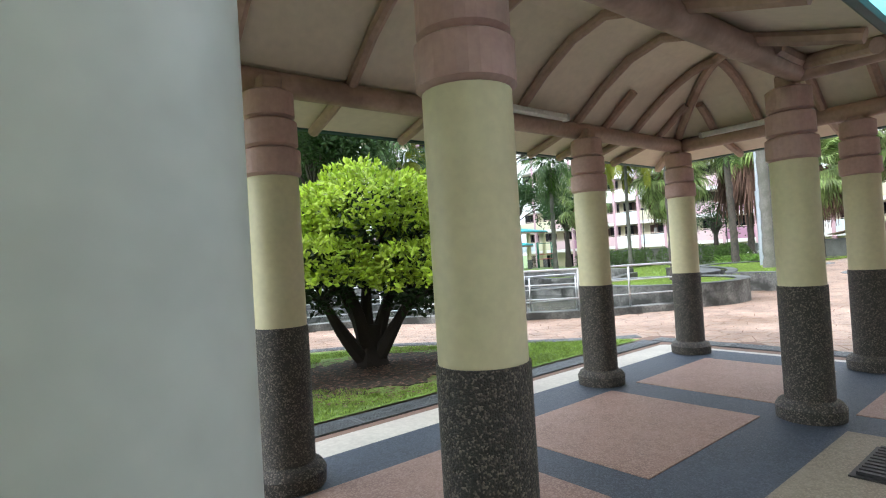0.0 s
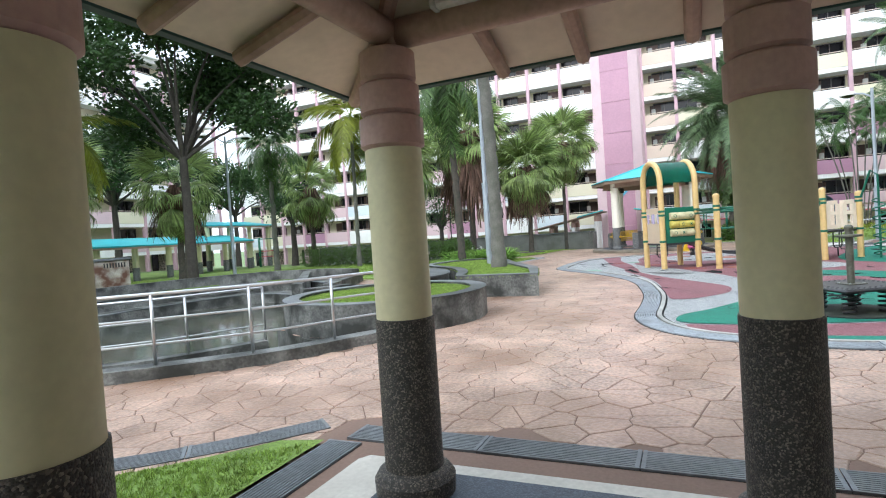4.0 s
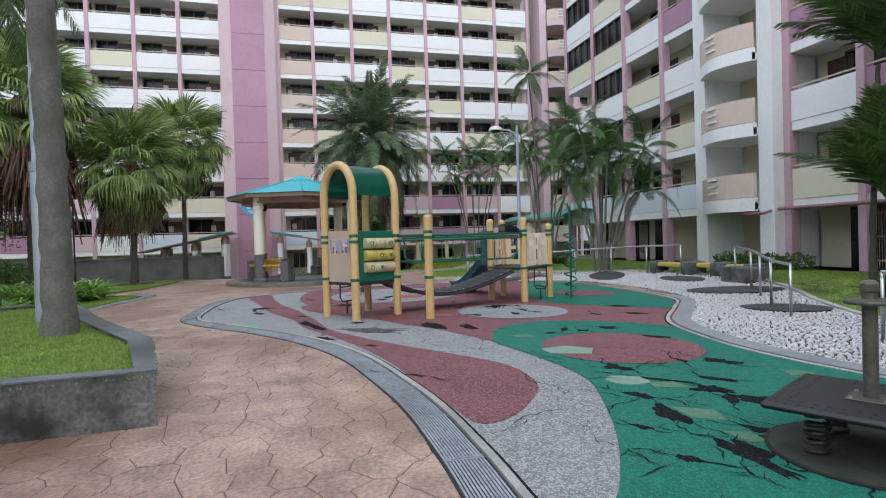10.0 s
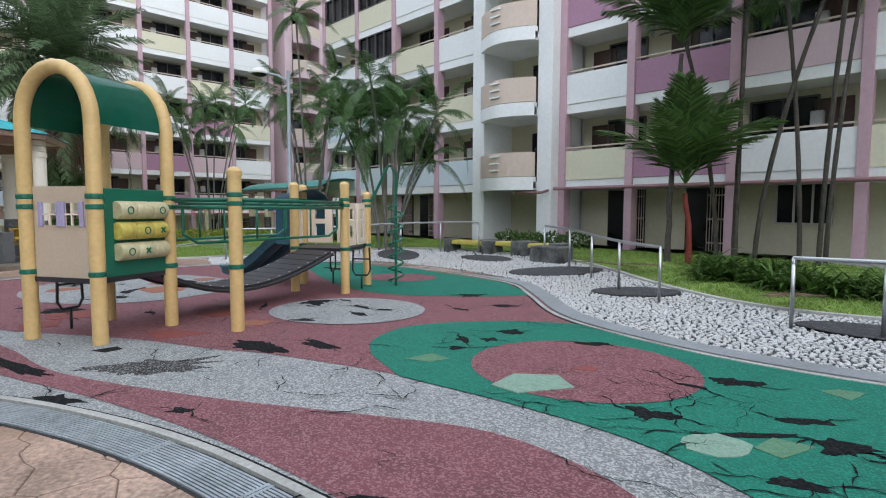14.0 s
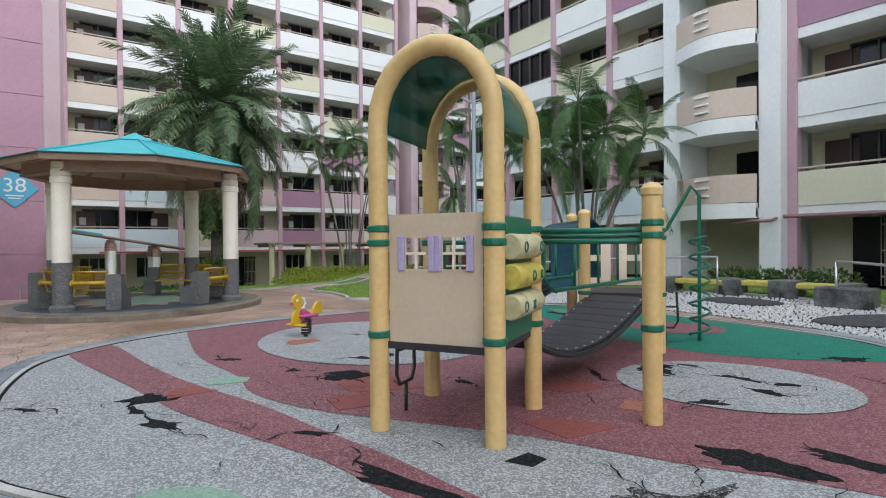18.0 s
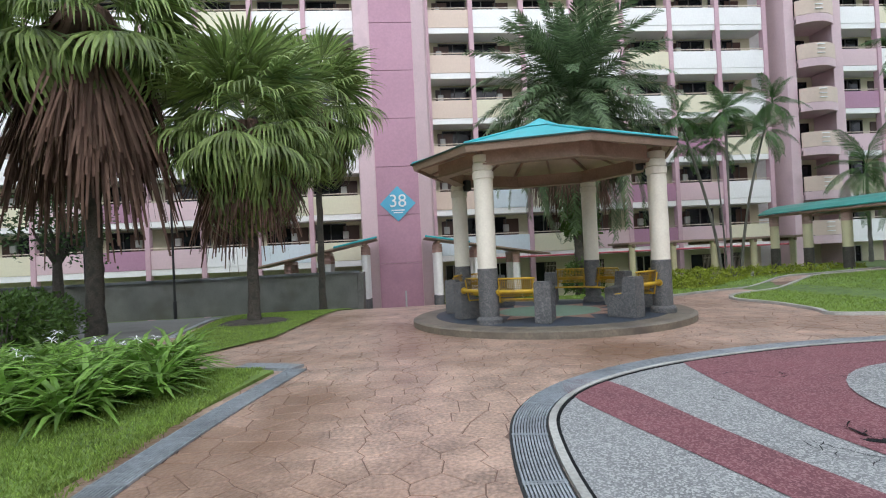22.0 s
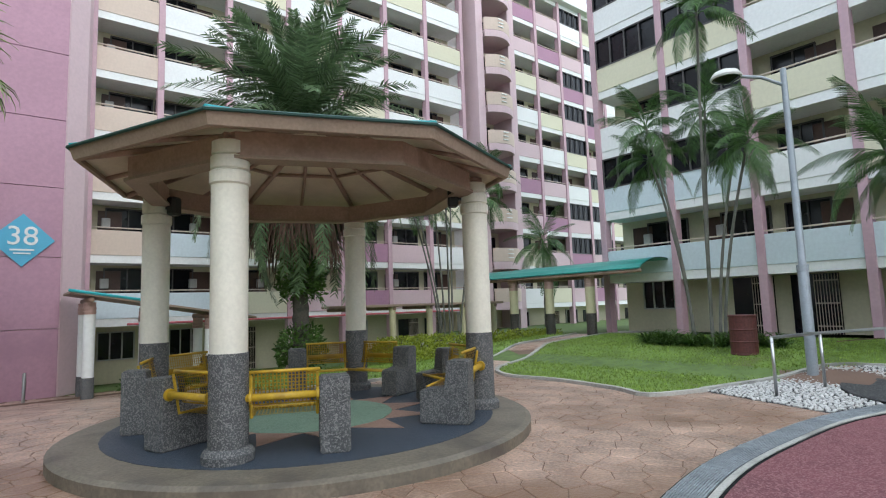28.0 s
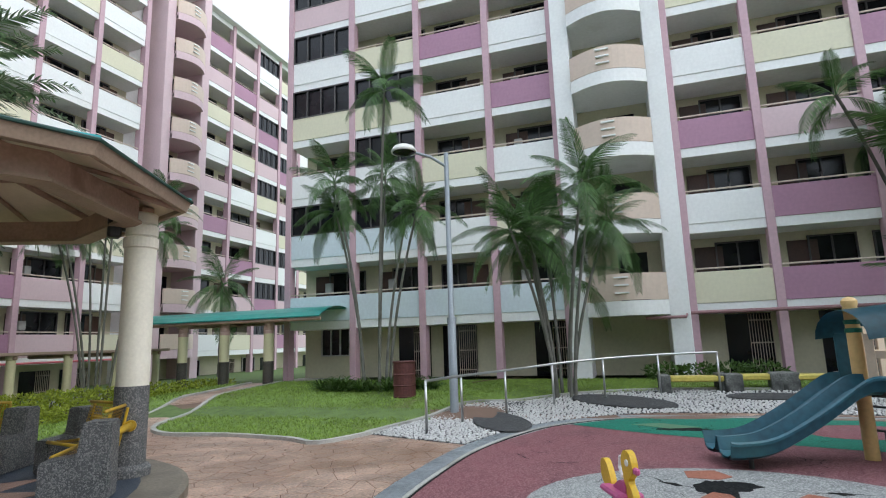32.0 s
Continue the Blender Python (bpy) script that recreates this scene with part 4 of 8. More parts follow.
# ---- round shelter with benches ----
HC = (34.8, 3.5)
hut_floor = thing("shelter_plinth", "round low concrete plinth with a tiled star floor", "plinth", (*HC, 0))
part("plinth_edge", lathe([(3.12, -0.05), (3.12, 0.13), (3.05, 0.16), (2.7, 0.165)], 64), mat("worn_brown_concrete", (0.2, 0.175, 0.135), 0.5, var=0.25, scale=1.5, fine=25, bump=0.5, dirt=(0.11, 0.095, 0.08), dirt_scale=1.6, dirt_cover=0.45), hut_floor)
part("dark_floor", lathe([(2.6, 0.14), (2.6, 0.17)], 48), M_BLUEGREY, hut_floor)
part("pale_disc", lathe([(1.15, 0.17), (1.15, 0.182)], 48), M_RPALE, hut_floor, "pale teal centre disc")
for k in range(12):
    a0, a1, a2 = radians(30 * k), radians(30 * k + 15), radians(30 * k + 30)
    part("star_tile", prism([(1.17 * math.cos(a0), 1.17 * math.sin(a0)), (1.75 * math.cos(a1), 1.75 * math.sin(a1)), (1.17 * math.cos(a2), 1.17 * math.sin(a2))], 0.165, 0.178), M_PEACH, hut_floor, "pinkish star point")
HUT_COLS = [(33.22, 5.15), (33.42, 1.45), (36.5, 1.8), (36.45, 5.25)]
for x, y in HUT_COLS:
    column((x, y, 0.16), "columns of the round shelter", top=3.36, r=0.2, dark=1.1, cap0=2.87, wash=M_WASHG, name="shelter_column", label="white round column with grey pebble-wash foot")
roof = thing("shelter_roof", "octagonal shelter roof, teal sheeting above beige boards", "roof", (*HC, 3.3), 1.5)
RO, E0, E1 = 3.0, 0.32, 1.18
oct_r = [(RO * math.cos(radians(45 * k)), RO * math.sin(radians(45 * k))) for k in range(8)]


def at_ring(k, q, z):
    """A point over corner k of the octagon, at a share q of its radius."""
    return (oct_r[k % 8][0] * q, oct_r[k % 8][1] * q, z)


def slope_z(q):
    return E0 + (E1 - E0) * (1 - q)


for k in range(8):
    part("ceiling_board", raw([at_ring(k, 0.97, slope_z(0.97) - 0.09), at_ring(k + 1, 0.97, slope_z(0.97) - 0.09), (0, 0, E1 - 0.09)], [(0, 1, 2)]), M_CEIL, roof)
    part("roof_sheet", raw([at_ring(k, 1.0, E0 + 0.02), at_ring(k + 1, 1.0, E0 + 0.02), at_ring(k + 1, 0.16, slope_z(0.16) + 0.02), at_ring(k, 0.16, slope_z(0.16) + 0.02)], [(0, 1, 2, 3)]), M_TEAL, roof)
    part("hip_flashing", tube([at_ring(k, 1.0, E0 + 0.03), at_ring(k, 0.16, slope_z(0.16) + 0.03)], 0.03, 6), M_TEAL, roof, smooth=True)
    part("roof_cap", raw([at_ring(k, 0.19, slope_z(0.19) + 0.04), at_ring(k + 1, 0.19, slope_z(0.19) + 0.04), (0, 0, E1 + 0.15)], [(0, 1, 2)]), M_TEAL, roof)
    sec = ((1.0, E0), (0.985, E0 - 0.13), (0.965, E0 - 0.13), (0.975, E0))
    part("fascia", raw([at_ring(k + e, q, z) for e in (0, 1) for q, z in sec], [(n, (n + 1) % 4, 4 + (n + 1) % 4, 4 + n) for n in range(4)]), M_FASCIA, roof)
    part("eave_edge", tube([at_ring(k, 1.006, E0 + 0.01), at_ring(k + 1, 1.006, E0 + 0.01)], 0.02, 6), M_EDGE, roof)
    sec = ((0.8, 0.02), (0.8, 0.3), (0.74, 0.3), (0.74, 0.02))
    part("ring_beam", raw([at_ring(k + e, q, z) for e in (0, 1) for q, z in sec], [(n, (n + 1) % 4, 4 + (n + 1) % 4, 4 + n) for n in range(4)]), M_BEAM, roof)
    sec = ((0.815, 0.0), (0.815, 0.035), (0.725, 0.035), (0.725, 0.0))
    part("beam_flange", raw([at_ring(k + e, q, z) for e in (0, 1) for q, z in sec], [(n, (n + 1) % 4, 4 + (n + 1) % 4, 4 + n) for n in range(4)]), M_FASCIA, roof)
    part("hip_rafter", tube([at_ring(k, 0.97, slope_z(0.97) - 0.12), at_ring(k, 0.1, slope_z(0.1) - 0.12)], 0.045, 6), M_BEAM, roof, smooth=True)
    mid = Vector(at_ring(k, 0.5, 0)) + Vector(at_ring(k + 1, 0.5, 0))
    part("rafter", tube([(mid.x * 0.97, mid.y * 0.97, slope_z(0.97) - 0.115), (mid.x * 0.12, mid.y * 0.12, slope_z(0.12) - 0.115)], 0.032, 6), M_BEAM, roof, smooth=True)
    part("purlin", tube([at_ring(k, 0.45, slope_z(0.45) - 0.12), at_ring(k + 1, 0.45, slope_z(0.45) - 0.12)], 0.03, 6), M_BEAM, roof, smooth=True)
for x, y in HUT_COLS:
    part("beam_bracket", box(-0.1, -0.1, 0.17, 0.1, 0.1, 0.3, 0.01, m=Matrix.Rotation(radians(-1.5), 4, "Z") @ Matrix.Translation((x - HC[0], y - HC[1], 0))), M_BEAM, roof)

# ---- climbing frame ----
play = thing("climbing_frame", "yellow and green climbing frame with arched roof, bridge, panels and slides", "play structure", (-0.13, 0.08, 0))
PA = [(22.55, 3.0), (21.65, 2.47), (23.15, 2.04), (22.18, 1.52)]
ux, uy = (PA[2][0] - PA[0][0]) , (PA[2][1] - PA[0][1])
def arch(a, b, z_leg, rise, r=0.085):
    a, b = Vector((*a, 0)), Vector((*b, 0))
    mid, half = (a + b) / 2, (b - a) / 2
    pts = [a, a + Vector((0, 0, z_leg * 0.5)), a + Vector((0, 0, z_leg))]
    for k in range(1, 12):
        an = math.pi * k / 12
        pts.append(mid - half * math.cos(an) + Vector((0, 0, z_leg + rise * math.sin(an))))
    pts += [b + Vector((0, 0, z_leg)), b + Vector((0, 0, z_leg * 0.5)), b]
    return tube(pts, r, 14)
part("arch_post", arch(PA[0], PA[1], 2.62, 0.62), M_POST, play, smooth=True)
part("arch_post", arch(PA[2], PA[3], 2.62, 0.62), M_POST, play, smooth=True)
M_ACRYLIC = mat("green_acrylic", (0.008, 0.16, 0.1), 0.12, var=0.1, scale=2, bump=0)
nt = M_ACRYLIC.node_tree
clear = nt.nodes.new("ShaderNodeBsdfTransparent")
clear.inputs[0].default_value = (0.3, 0.42, 0.39, 1)
both = nt.nodes.new("ShaderNodeMixShader")
both.inputs[0].default_value = 0.5
nt.links.new(nt.nodes["Principled BSDF"].outputs[0], both.inputs[1])
nt.links.new(clear.outputs[0], both.inputs[2])
nt.links.new(both.outputs[0], nt.nodes["Material Output"].inputs[0])


def roof_canopy():
    verts, faces, n = [], [], 12
    for j, (p, q) in enumerate(((PA[0], PA[1]), (PA[2], PA[3]))):
        a, b = Vector((*p, 0)), Vector((*q, 0))
        mid, half = (a + b) / 2, (b - a) / 2
        off = Vector((PA[2][0] - PA[0][0], PA[2][1] - PA[0][1], 0)) * (0.09 if j == 0 else -0.09)
        for dz in (0, 0.012):
            for k in range(n + 1):
                an = math.pi * (0.0 + 1.0 * k / n)
                verts.append(mid - half * 1.0 * math.cos(an) + off + Vector((0, 0, 2.58 + (0.66 + dz) * math.sin(an))))
    m = n + 1
    for k in range(n):
        faces += [(k, k + 1, 2 * m + k + 1, 2 * m + k), (m + k + 1, m + k, 3 * m + k, 3 * m + k + 1)]
    return raw(verts, faces)
part("canopy", roof_canopy(), M_ACRYLIC, play, "green see-through acrylic canopy", True)
def post(x, y, h, r=0.085):
    part("post", lathe([(r, 0), (r, h - 0.1), (r + 0.01, h - 0.1), (r + 0.01, h - 0.04), (r * 0.75, h), (0.001, h + 0.02)], 16, at=(x, y, 0)), M_POST, play, smooth=True)
for x, y, h in ((21.22, 1.02, 2.12), (23.85, -1.26, 2.1), (22.95, -1.8, 2.1), (23.65, -2.82, 1.95), (24.65, -1.9, 2.1)):
    post(x, y, h)
# front panel with two little windows, and the noughts-and-crosses panel
def between(a, b, z0, z1, t=0.02, s0=0.0, s1=1.0):
    a, b = Vector((*a, 0)), Vector((*b, 0))
    d = b - a
    L = d.length
    m = Matrix.Translation(a) @ Matrix.Rotation(math.atan2(d.y, d.x), 4, "Z")
    return m, L
mF, LF = between(PA[0], PA[1], 0, 0)
gx, gz = (0.1, 0.26, 0.46, 0.6, 0.8, LF - 0.1), (0.78, 1.40, 1.66, 1.86)
bm = raw([mF @ Vector((x, 0.012, z)) for z in gz for x in gx], [(6 * r + c, 6 * r + c + 1, 6 * r + c + 7, 6 * r + c + 6) for r in range(3) for c in range(5) if (r, c) not in ((1, 1), (1, 3))])
bmesh.ops.solidify(bm, geom=bm.faces[:], thickness=0.024)
part("house_panel", bm, M_PPANEL, play, "beige panel with two small windows")
for xc in (0.36, 0.7):
    bm = box(xc - 0.1, -0.012, 1.52, xc + 0.1, 0.012, 1.54, m=mF)
    box(xc - 0.01, -0.012, 1.4, xc + 0.01, 0.012, 1.66, bm=bm, m=mF)
    part("window_grille", bm, M_PPANEL, play)
    for dx in (-0.14, 0.14):
        part("shutter", box(xc + dx - 0.03, -0.02, 1.38, xc + dx + 0.03, 0.02, 1.68, 0.01, m=mF), M_PLILAC, play)
M_DRUM = mat("pale_drum_plastic", (0.58, 0.54, 0.33), 0.45, var=0.15, scale=4, fine=20, dirt=(0.42, 0.38, 0.2), dirt_scale=3, dirt_cover=0.35)
mS, LS = between(PA[1], PA[3], 0, 0)
part("game_panel", box(0.1, -0.015, 0.78, LS - 0.08, 0.015, 1.84, 0.01, m=mS), M_PGREEN, play, "green panel for noughts and crosses")
for r_ in range(3):
    for c in range(3):
        bm = lathe([(0.1, -0.12), (0.11, -0.1), (0.11, 0.1), (0.1, 0.12)], 14)
        bmesh.ops.transform(bm, matrix=mS @ Matrix.Translation((0.34 + 0.245 * c, -0.05, 1.08 + 0.25 * r_)) @ Matrix.Rotation(radians(90), 4, "Y"), verts=bm.verts[:])
        drum = part("game_drum", bm, M_DRUM if r_ != 1 else M_PYELLOW, play, smooth=True)
        if (r_ + 2 * c) % 3 != 1:
            bm = bmesh.new()
            if (r_ + c) % 2:
                for q in (-45, 45):
                    box(-0.045, -0.004, -0.01, 0.045, 0.004, 0.01, bm=bm, m=mS @ Matrix.Translation((0.34 + 0.245 * c, -0.161, 1.08 + 0.25 * r_)) @ Matrix.Rotation(radians(q), 4, "Y"))
            else:
                ring = tube([(0.042 * math.cos(0.45 * q), 0, 0.042 * math.sin(0.45 * q)) for q in range(14)], 0.007, 6, close=True)
                ring.transform(mS @ Matrix.Translation((0.34 + 0.245 * c, -0.161, 1.08 + 0.25 * r_)))
                bm.free()
                bm = ring
            part("game_mark", bm, M_PGREEN, drum)
# decks, bridge and far panels
part("deck", prism([PA[0], PA[1], PA[3], PA[2]], 0.72, 0.78), M_DECK, play)
FA, FB = Vector((22.7, 1.78)), Vector((23.4, -1.5))
def bridge_at(t):
    """Middle line of the hanging bridge."""
    p = Vector((22.66, 1.72)).lerp(Vector((23.4, -1.42)), t)
    return Vector((p.x, p.y, 0.75 + 0.07 * t - 1.7 * t * (1 - t) * (1.15 - 0.5 * t)))


for k in range(15):
    a, b = bridge_at(k / 15), bridge_at((k + 1) / 15)
    d = (b - a).normalized()
    side = d.cross(Vector((0, 0, 1))).normalized()
    up = side.cross(d)
    turn_m = Matrix((side, d, up)).transposed().to_4x4()
    half = (b - a).length / 2
    bm = box(-0.44, -half + 0.006, -0.03, 0.44, half - 0.006, 0.02, 0.006)
    plank_m = Matrix.Translation((a + b) / 2) @ turn_m
    bmesh.ops.transform(bm, matrix=plank_m, verts=bm.verts[:])
    plank = part("bridge_plank", bm, M_DECK, play)
    for sx in (-0.4, 0.4):
        bm = lathe([(0.016, 0.018), (0.012, 0.028)], 8)
        bmesh.ops.transform(bm, matrix=plank_m @ Matrix.Translation((sx, 0, 0)), verts=bm.verts[:])
        part("bolt", bm, M_STEEL, plank, "pale steel bolt")
for sx in (-0.47, 0.47):
    pts = []
    for k in range(16):
        p = bridge_at(k / 15)
        pts.append((p.x + sx * 0.973, p.y + sx * 0.23, p.z - 0.04))
    part("bridge_cable", tube(pts, 0.03, 6), M_BLACKM, play, "black rubber-clad bridge cable", True)
part("deck", prism([(23.9, -1.2), (23.0, -1.85), (23.65, -2.8), (24.6, -2.0)], 0.8, 0.86), M_DECK, play)
for a, b in (((22.18, 1.52), (22.95, -1.8)), ((23.15, 2.04), (23.85, -1.26)), ((21.22, 1.02), (22.18, 1.52)), ((21.22, 1.02), (22.95, -1.8))):
    for z in (1.62, 1.72):
        part("ladder_rail", tube([(*a, z), (*b, z)], 0.025, 8), M_PGREEN, play, smooth=True)
for k in range(8):
    t = (k + 0.5) / 8
    a = Vector((21.22, 1.02, 1.67)).lerp(Vector((22.95, -1.8, 1.67)), t)
    b = Vector((22.18, 1.52, 1.67)).lerp(Vector((23.85, -1.26, 1.67)), t)
    part("monkey_bar", tube([a, b], 0.02, 8), M_PGREEN, play, smooth=True)

# ---- spring rider ----
duck = thing("spring_rider", "yellow duck spring rider with a pink seat", "spring rider", (27.5, 1.72, 0.03), -66)
duck.scale = (0.92, 0.92, 0.92)
part("spring", tube([(0.09 * math.cos(a * 0.6), 0.09 * math.sin(a * 0.6), 0.02 + 0.3 * a / 60) for a in range(61)], 0.018, 6), M_BLACKM, duck, smooth=True)
part("seat", box(-0.22, -0.13, 0.34, 0.22, 0.13, 0.4, 0.02), M_PINKP, duck, "pink seat board")
def outline_plate(pts, t, m=None):
    bm = prism(pts, -t, t)
    bmesh.ops.transform(bm, matrix=Matrix.Rotation(radians(90), 4, "X"), verts=bm.verts[:])
    return bm
part("head_plate", outline_plate([tuple(p) for p in spline([(-0.2, 0.2), (-0.36, 0.22), (-0.34, 0.42), (-0.26, 0.52), (-0.36, 0.62), (-0.32, 0.76), (-0.2, 0.78), (-0.12, 0.68), (-0.16, 0.5), (-0.12, 0.36)], 4, True)], 0.03), M_DUCK, duck, "yellow duck head")
part("tail_plate", outline_plate([tuple(p) for p in spline([(0.16, 0.36), (0.2, 0.5), (0.3, 0.6), (0.4, 0.58), (0.42, 0.46), (0.34, 0.36)], 4, True)], 0.03), M_DUCK, duck, "yellow duck tail")

for y in (-0.036, 0.036):
    bm = lathe([(0.03, -0.006), (0.03, 0.006)], 12)
    bmesh.ops.transform(bm, matrix=Matrix.Translation((-0.26, y, 0.68)) @ Matrix.Rotation(radians(90), 4, "X"), verts=bm.verts[:])
    part("eye_disc", bm, M_WHITE, duck, "white round eye")
part("beak", box(-0.42, -0.025, 0.6, -0.33, 0.025, 0.66, 0.015), M_PINKP, duck, "pink beak")
part("foot_plate", box(-0.34, -0.22, 0.2, -0.2, 0.22, 0.24, 0.015), M_DUCK, duck)
part("grip_loop", tube([(-0.17, 0, 0.52), (-0.06, 0, 0.53), (-0.02, 0, 0.6), (-0.05, 0, 0.69), (-0.15, 0, 0.72)], 0.02, 8), M_WHITE, duck, "white loop handle", True)
part("hip_plate", outline_plate([tuple(p) for p in spline([(-0.16, 0.3), (-0.2, 0.46), (-0.1, 0.5), (0.08, 0.4), (0.1, 0.33), (-0.04, 0.27)], 4, True)], 0.045), M_PINKP, duck, "pink side plate")

# ---- lawns, beds, kerbs ----
LAWN_NW = [Vector(p) for p in [(-4, 4.42), (7.2, 4.42)]] + spline([(7.1, 4.75), (6.3, 5.45), (4.6, 7.45), (2.9, 8.35), (0, 9.3), (-4, 10.4)], 5)
sheet("lawn", LAWN_NW, M_GRASS_SOIL, 0.03, z=0, label="short grass with fallen leaves under the bushes", category="lawn")
LAWN_N = spline([(23.3, 8.9), (25.0, 9.5), (27.6, 9.3), (30.4, 8.75)], 4) + [Vector(p) for p in [(30.9, 9.6), (30.6, 12.5), (34.4, 13.3), (34.0, 19), (34, 46), (-30, 46), (-30, 21.2), (-6, 21.2), (6, 21.2), (17.1, 21.0), (21.7, 19.45), (22.85, 16.2), (21.75, 13.5), (20.9, 11.4), (20.6, 9.6)]]
sheet("lawn", LAWN_N, M_GRASS_SOIL, 0.02, z=0.03, label="wide shaded lawn under the palms", category="lawn", depth=0.12)
LAWN_NE = [Vector(p) for p in [(32.3, 10.5), (34.2, 9.55), (37.5, 9.2), (41.9, 8.6), (46.9, 8.75), (46.9, 12.2), (42.0, 11.9), (38.5, 12.1), (35.3, 11.8), (33.2, 11.5)]]
sheet("lawn", LAWN_NE, M_GRASS_SOIL, 0.035, label="strip of grass round the fan palms", category="lawn", step=0.8)
sheet("driveway", [Vector(p) for p in [(34.4, 12.2), (38.5, 12.4), (42.0, 12.2), (45.6, 12.6), (45.6, 26), (34.4, 26)]], M_ASPHALT, 0.02, label="grey wet asphalt driveway", category="driveway")
strip("driveway_kerb", [Vector(p) for p in [(35.2, 11.95), (38.5, 12.25), (42.0, 12.05), (46.6, 12.45)]], 0.0, 0.12, 0.0, 0.06, M_GRATE, label="grey drain edge of the driveway", category="kerb", land=True)
sheet("lawn", [Vector(p) for p in [(45.6, 12.4), (46.9, 12.4), (46.9, 30), (45.6, 30)]], M_GRASS_SOIL, 0.03, label="narrow grass verge below the wall", category="lawn")
LAWN_SE = [Vector(p) for p in [(32.2, -2.75), (32.65, -1.75)]] + spline([(33.4, -2.0), (35.0, -2.2), (36.4, -2.1), (37.6, -3.1), (38.6, -5.6), (39.6, -8.6), (40.3, -11.6)], 4) + [Vector(p) for p in [(13, -11.6), (10, -11.0), (10.5, -7.0), (12, -6.3), (14.5, -5.95), (16, -5.6), (17.4, -5.75), (19.2, -6.65), (20.7, -7.6), (22.6, -8.4), (26.4, -8.6), (28.8, -8.0), (30.6, -6.6), (31.7, -4.9)]]
sheet("lawn", LAWN_SE, M_GRASS_SOIL, 0.03, step=0.8, label="bright green lawn before the lower block", category="lawn")
LAWN_E = [Vector(p) for p in [(38.4, 2.6), (38.2, 0.5), (38.2, -1.2), (39.4, -3.6), (40.2, -6.0), (41.2, -8.8), (41.8, -11.4), (51.4, -11.4), (51.4, 3.6), (42, 3.4)]]
sheet("lawn", LAWN_E, M_GRASS_SOIL, 0.03, step=0.8, label="lawn between the shelter and the tall block", category="lawn")
strip("lawn_kerb", spline([(32.2, -2.75), (32.65, -1.72), (33.4, -1.97), (35.0, -2.17), (36.4, -2.07), (37.6, -3.07), (38.6, -5.57), (39.6, -8.57), (40.3, -11.5)], 4), 0.0, 0.1, 0.0, 0.07, M_KERB, label="low concrete kerb of the lawn", category="kerb", land=True)
strip("lawn_kerb", spline([(38.4, 2.6), (38.2, 0.5), (38.2, -1.2), (39.4, -3.6), (40.2, -6.0), (41.2, -8.8), (41.8, -11.4)], 4), 0.0, -0.1, 0.0, 0.07, M_KERB, label="low concrete kerb of the lawn", category="kerb", land=True)

# ---- drain gratings ----
def grating(line, left, right, z, bars=9, every=1.0, steel=None, label="galvanised drain grating of long bars", parent_name="drain_grating"):
    """Panels about a metre long, each of long bars and two end bars, following a curve."""
    pts = [Vector((p[0], p[1])) for p in line]
    run, out = [0.0], []
    for a, b in zip(pts, pts[1:]):
        run.append(run[-1] + (b - a).length)
    def at(s):
        for k in range(len(pts) - 1):
            if s <= run[k + 1] or k == len(pts) - 2:
                t = (s - run[k]) / max(run[k + 1] - run[k], 1e-6)
                return pts[k].lerp(pts[k + 1], t), (pts[k + 1] - pts[k]).normalized()
    n = max(1, round(run[-1] / every))
    every = run[-1] / n
    holder = thing(parent_name, label, "drain grating", kind="structure")
    for i in range(n):
        s0, s1 = i * every + 0.004, (i + 1) * every - 0.004
        secs = [at(s0 + (s1 - s0) * k / 4) for k in range(5)]
        bm = bmesh.new()
        def bar(u0, u1, ks, up=0.0):
            rows = []
            for p, d in ks:
                nrm = Vector((-d.y, d.x))
                a, b = p + nrm * u0, p + nrm * u1
                rows.append([bm.verts.new((a.x, a.y, z - 0.02)), bm.verts.new((a.x, a.y, z + up)), bm.verts.new((b.x, b.y, z + up)), bm.verts.new((b.x, b.y, z - 0.02))])
            for r, q in zip(rows, rows[1:]):
                for k in range(3):
                    bm.faces.new((r[k], r[k + 1], q[k + 1], q[k]))
        w = right - left
        for b in range(bars):
            u = left + w * (b + 0.5) / bars
            bar(u - abs(w) / bars * 0.3, u + abs(w) / bars * 0.3, secs)
        for s in (s0, s1 - 0.025):
            bar(left, right, [at(s), at(s + 0.025)], 0.003)
        bmesh.ops.recalc_face_normals(bm, faces=bm.faces[:])
        part("grate_panel", bm, steel or M_GRATE, holder)


grating(PAD[:133], -0.02, -0.32, 0.024, 12)
strip("pad_kerb_south", PAD[132:] + PAD[:1], 0.02, -0.3, -0.05, 0.04, mat("grey_kerb", (0.27, 0.29, 0.3), 0.6, var=0.2, scale=1.2, fine=25, bump=0.3), label="flat grey concrete kerb beside the pebbles", category="kerb")
for a, b in (((-3.5, 4.27), (7.25, 4.27)), ((7.45, 4.3), (7.45, -6.0))):
    strip("drain_trough", [Vector(a), Vector(b)], -0.14, 0.14, -0.05, 0.002, M_PIT, label="dark drain channel beside the pavilion", category="drain")
    grating([Vector(a), Vector(b)], -0.14, 0.14, 0.016, 11, steel=M_GRATED, label="dark drain grating beside the pavilion floor")
ed = spline([(7.55, 4.65), (6.6, 5.5), (4.8, 7.7), (3.0, 8.6), (0, 9.55), (-4, 10.7)], 6)
strip("drain_trough", ed, -0.13, 0.13, -0.05, 0.002, M_PIT, label="dark drain channel along the paving", category="drain")
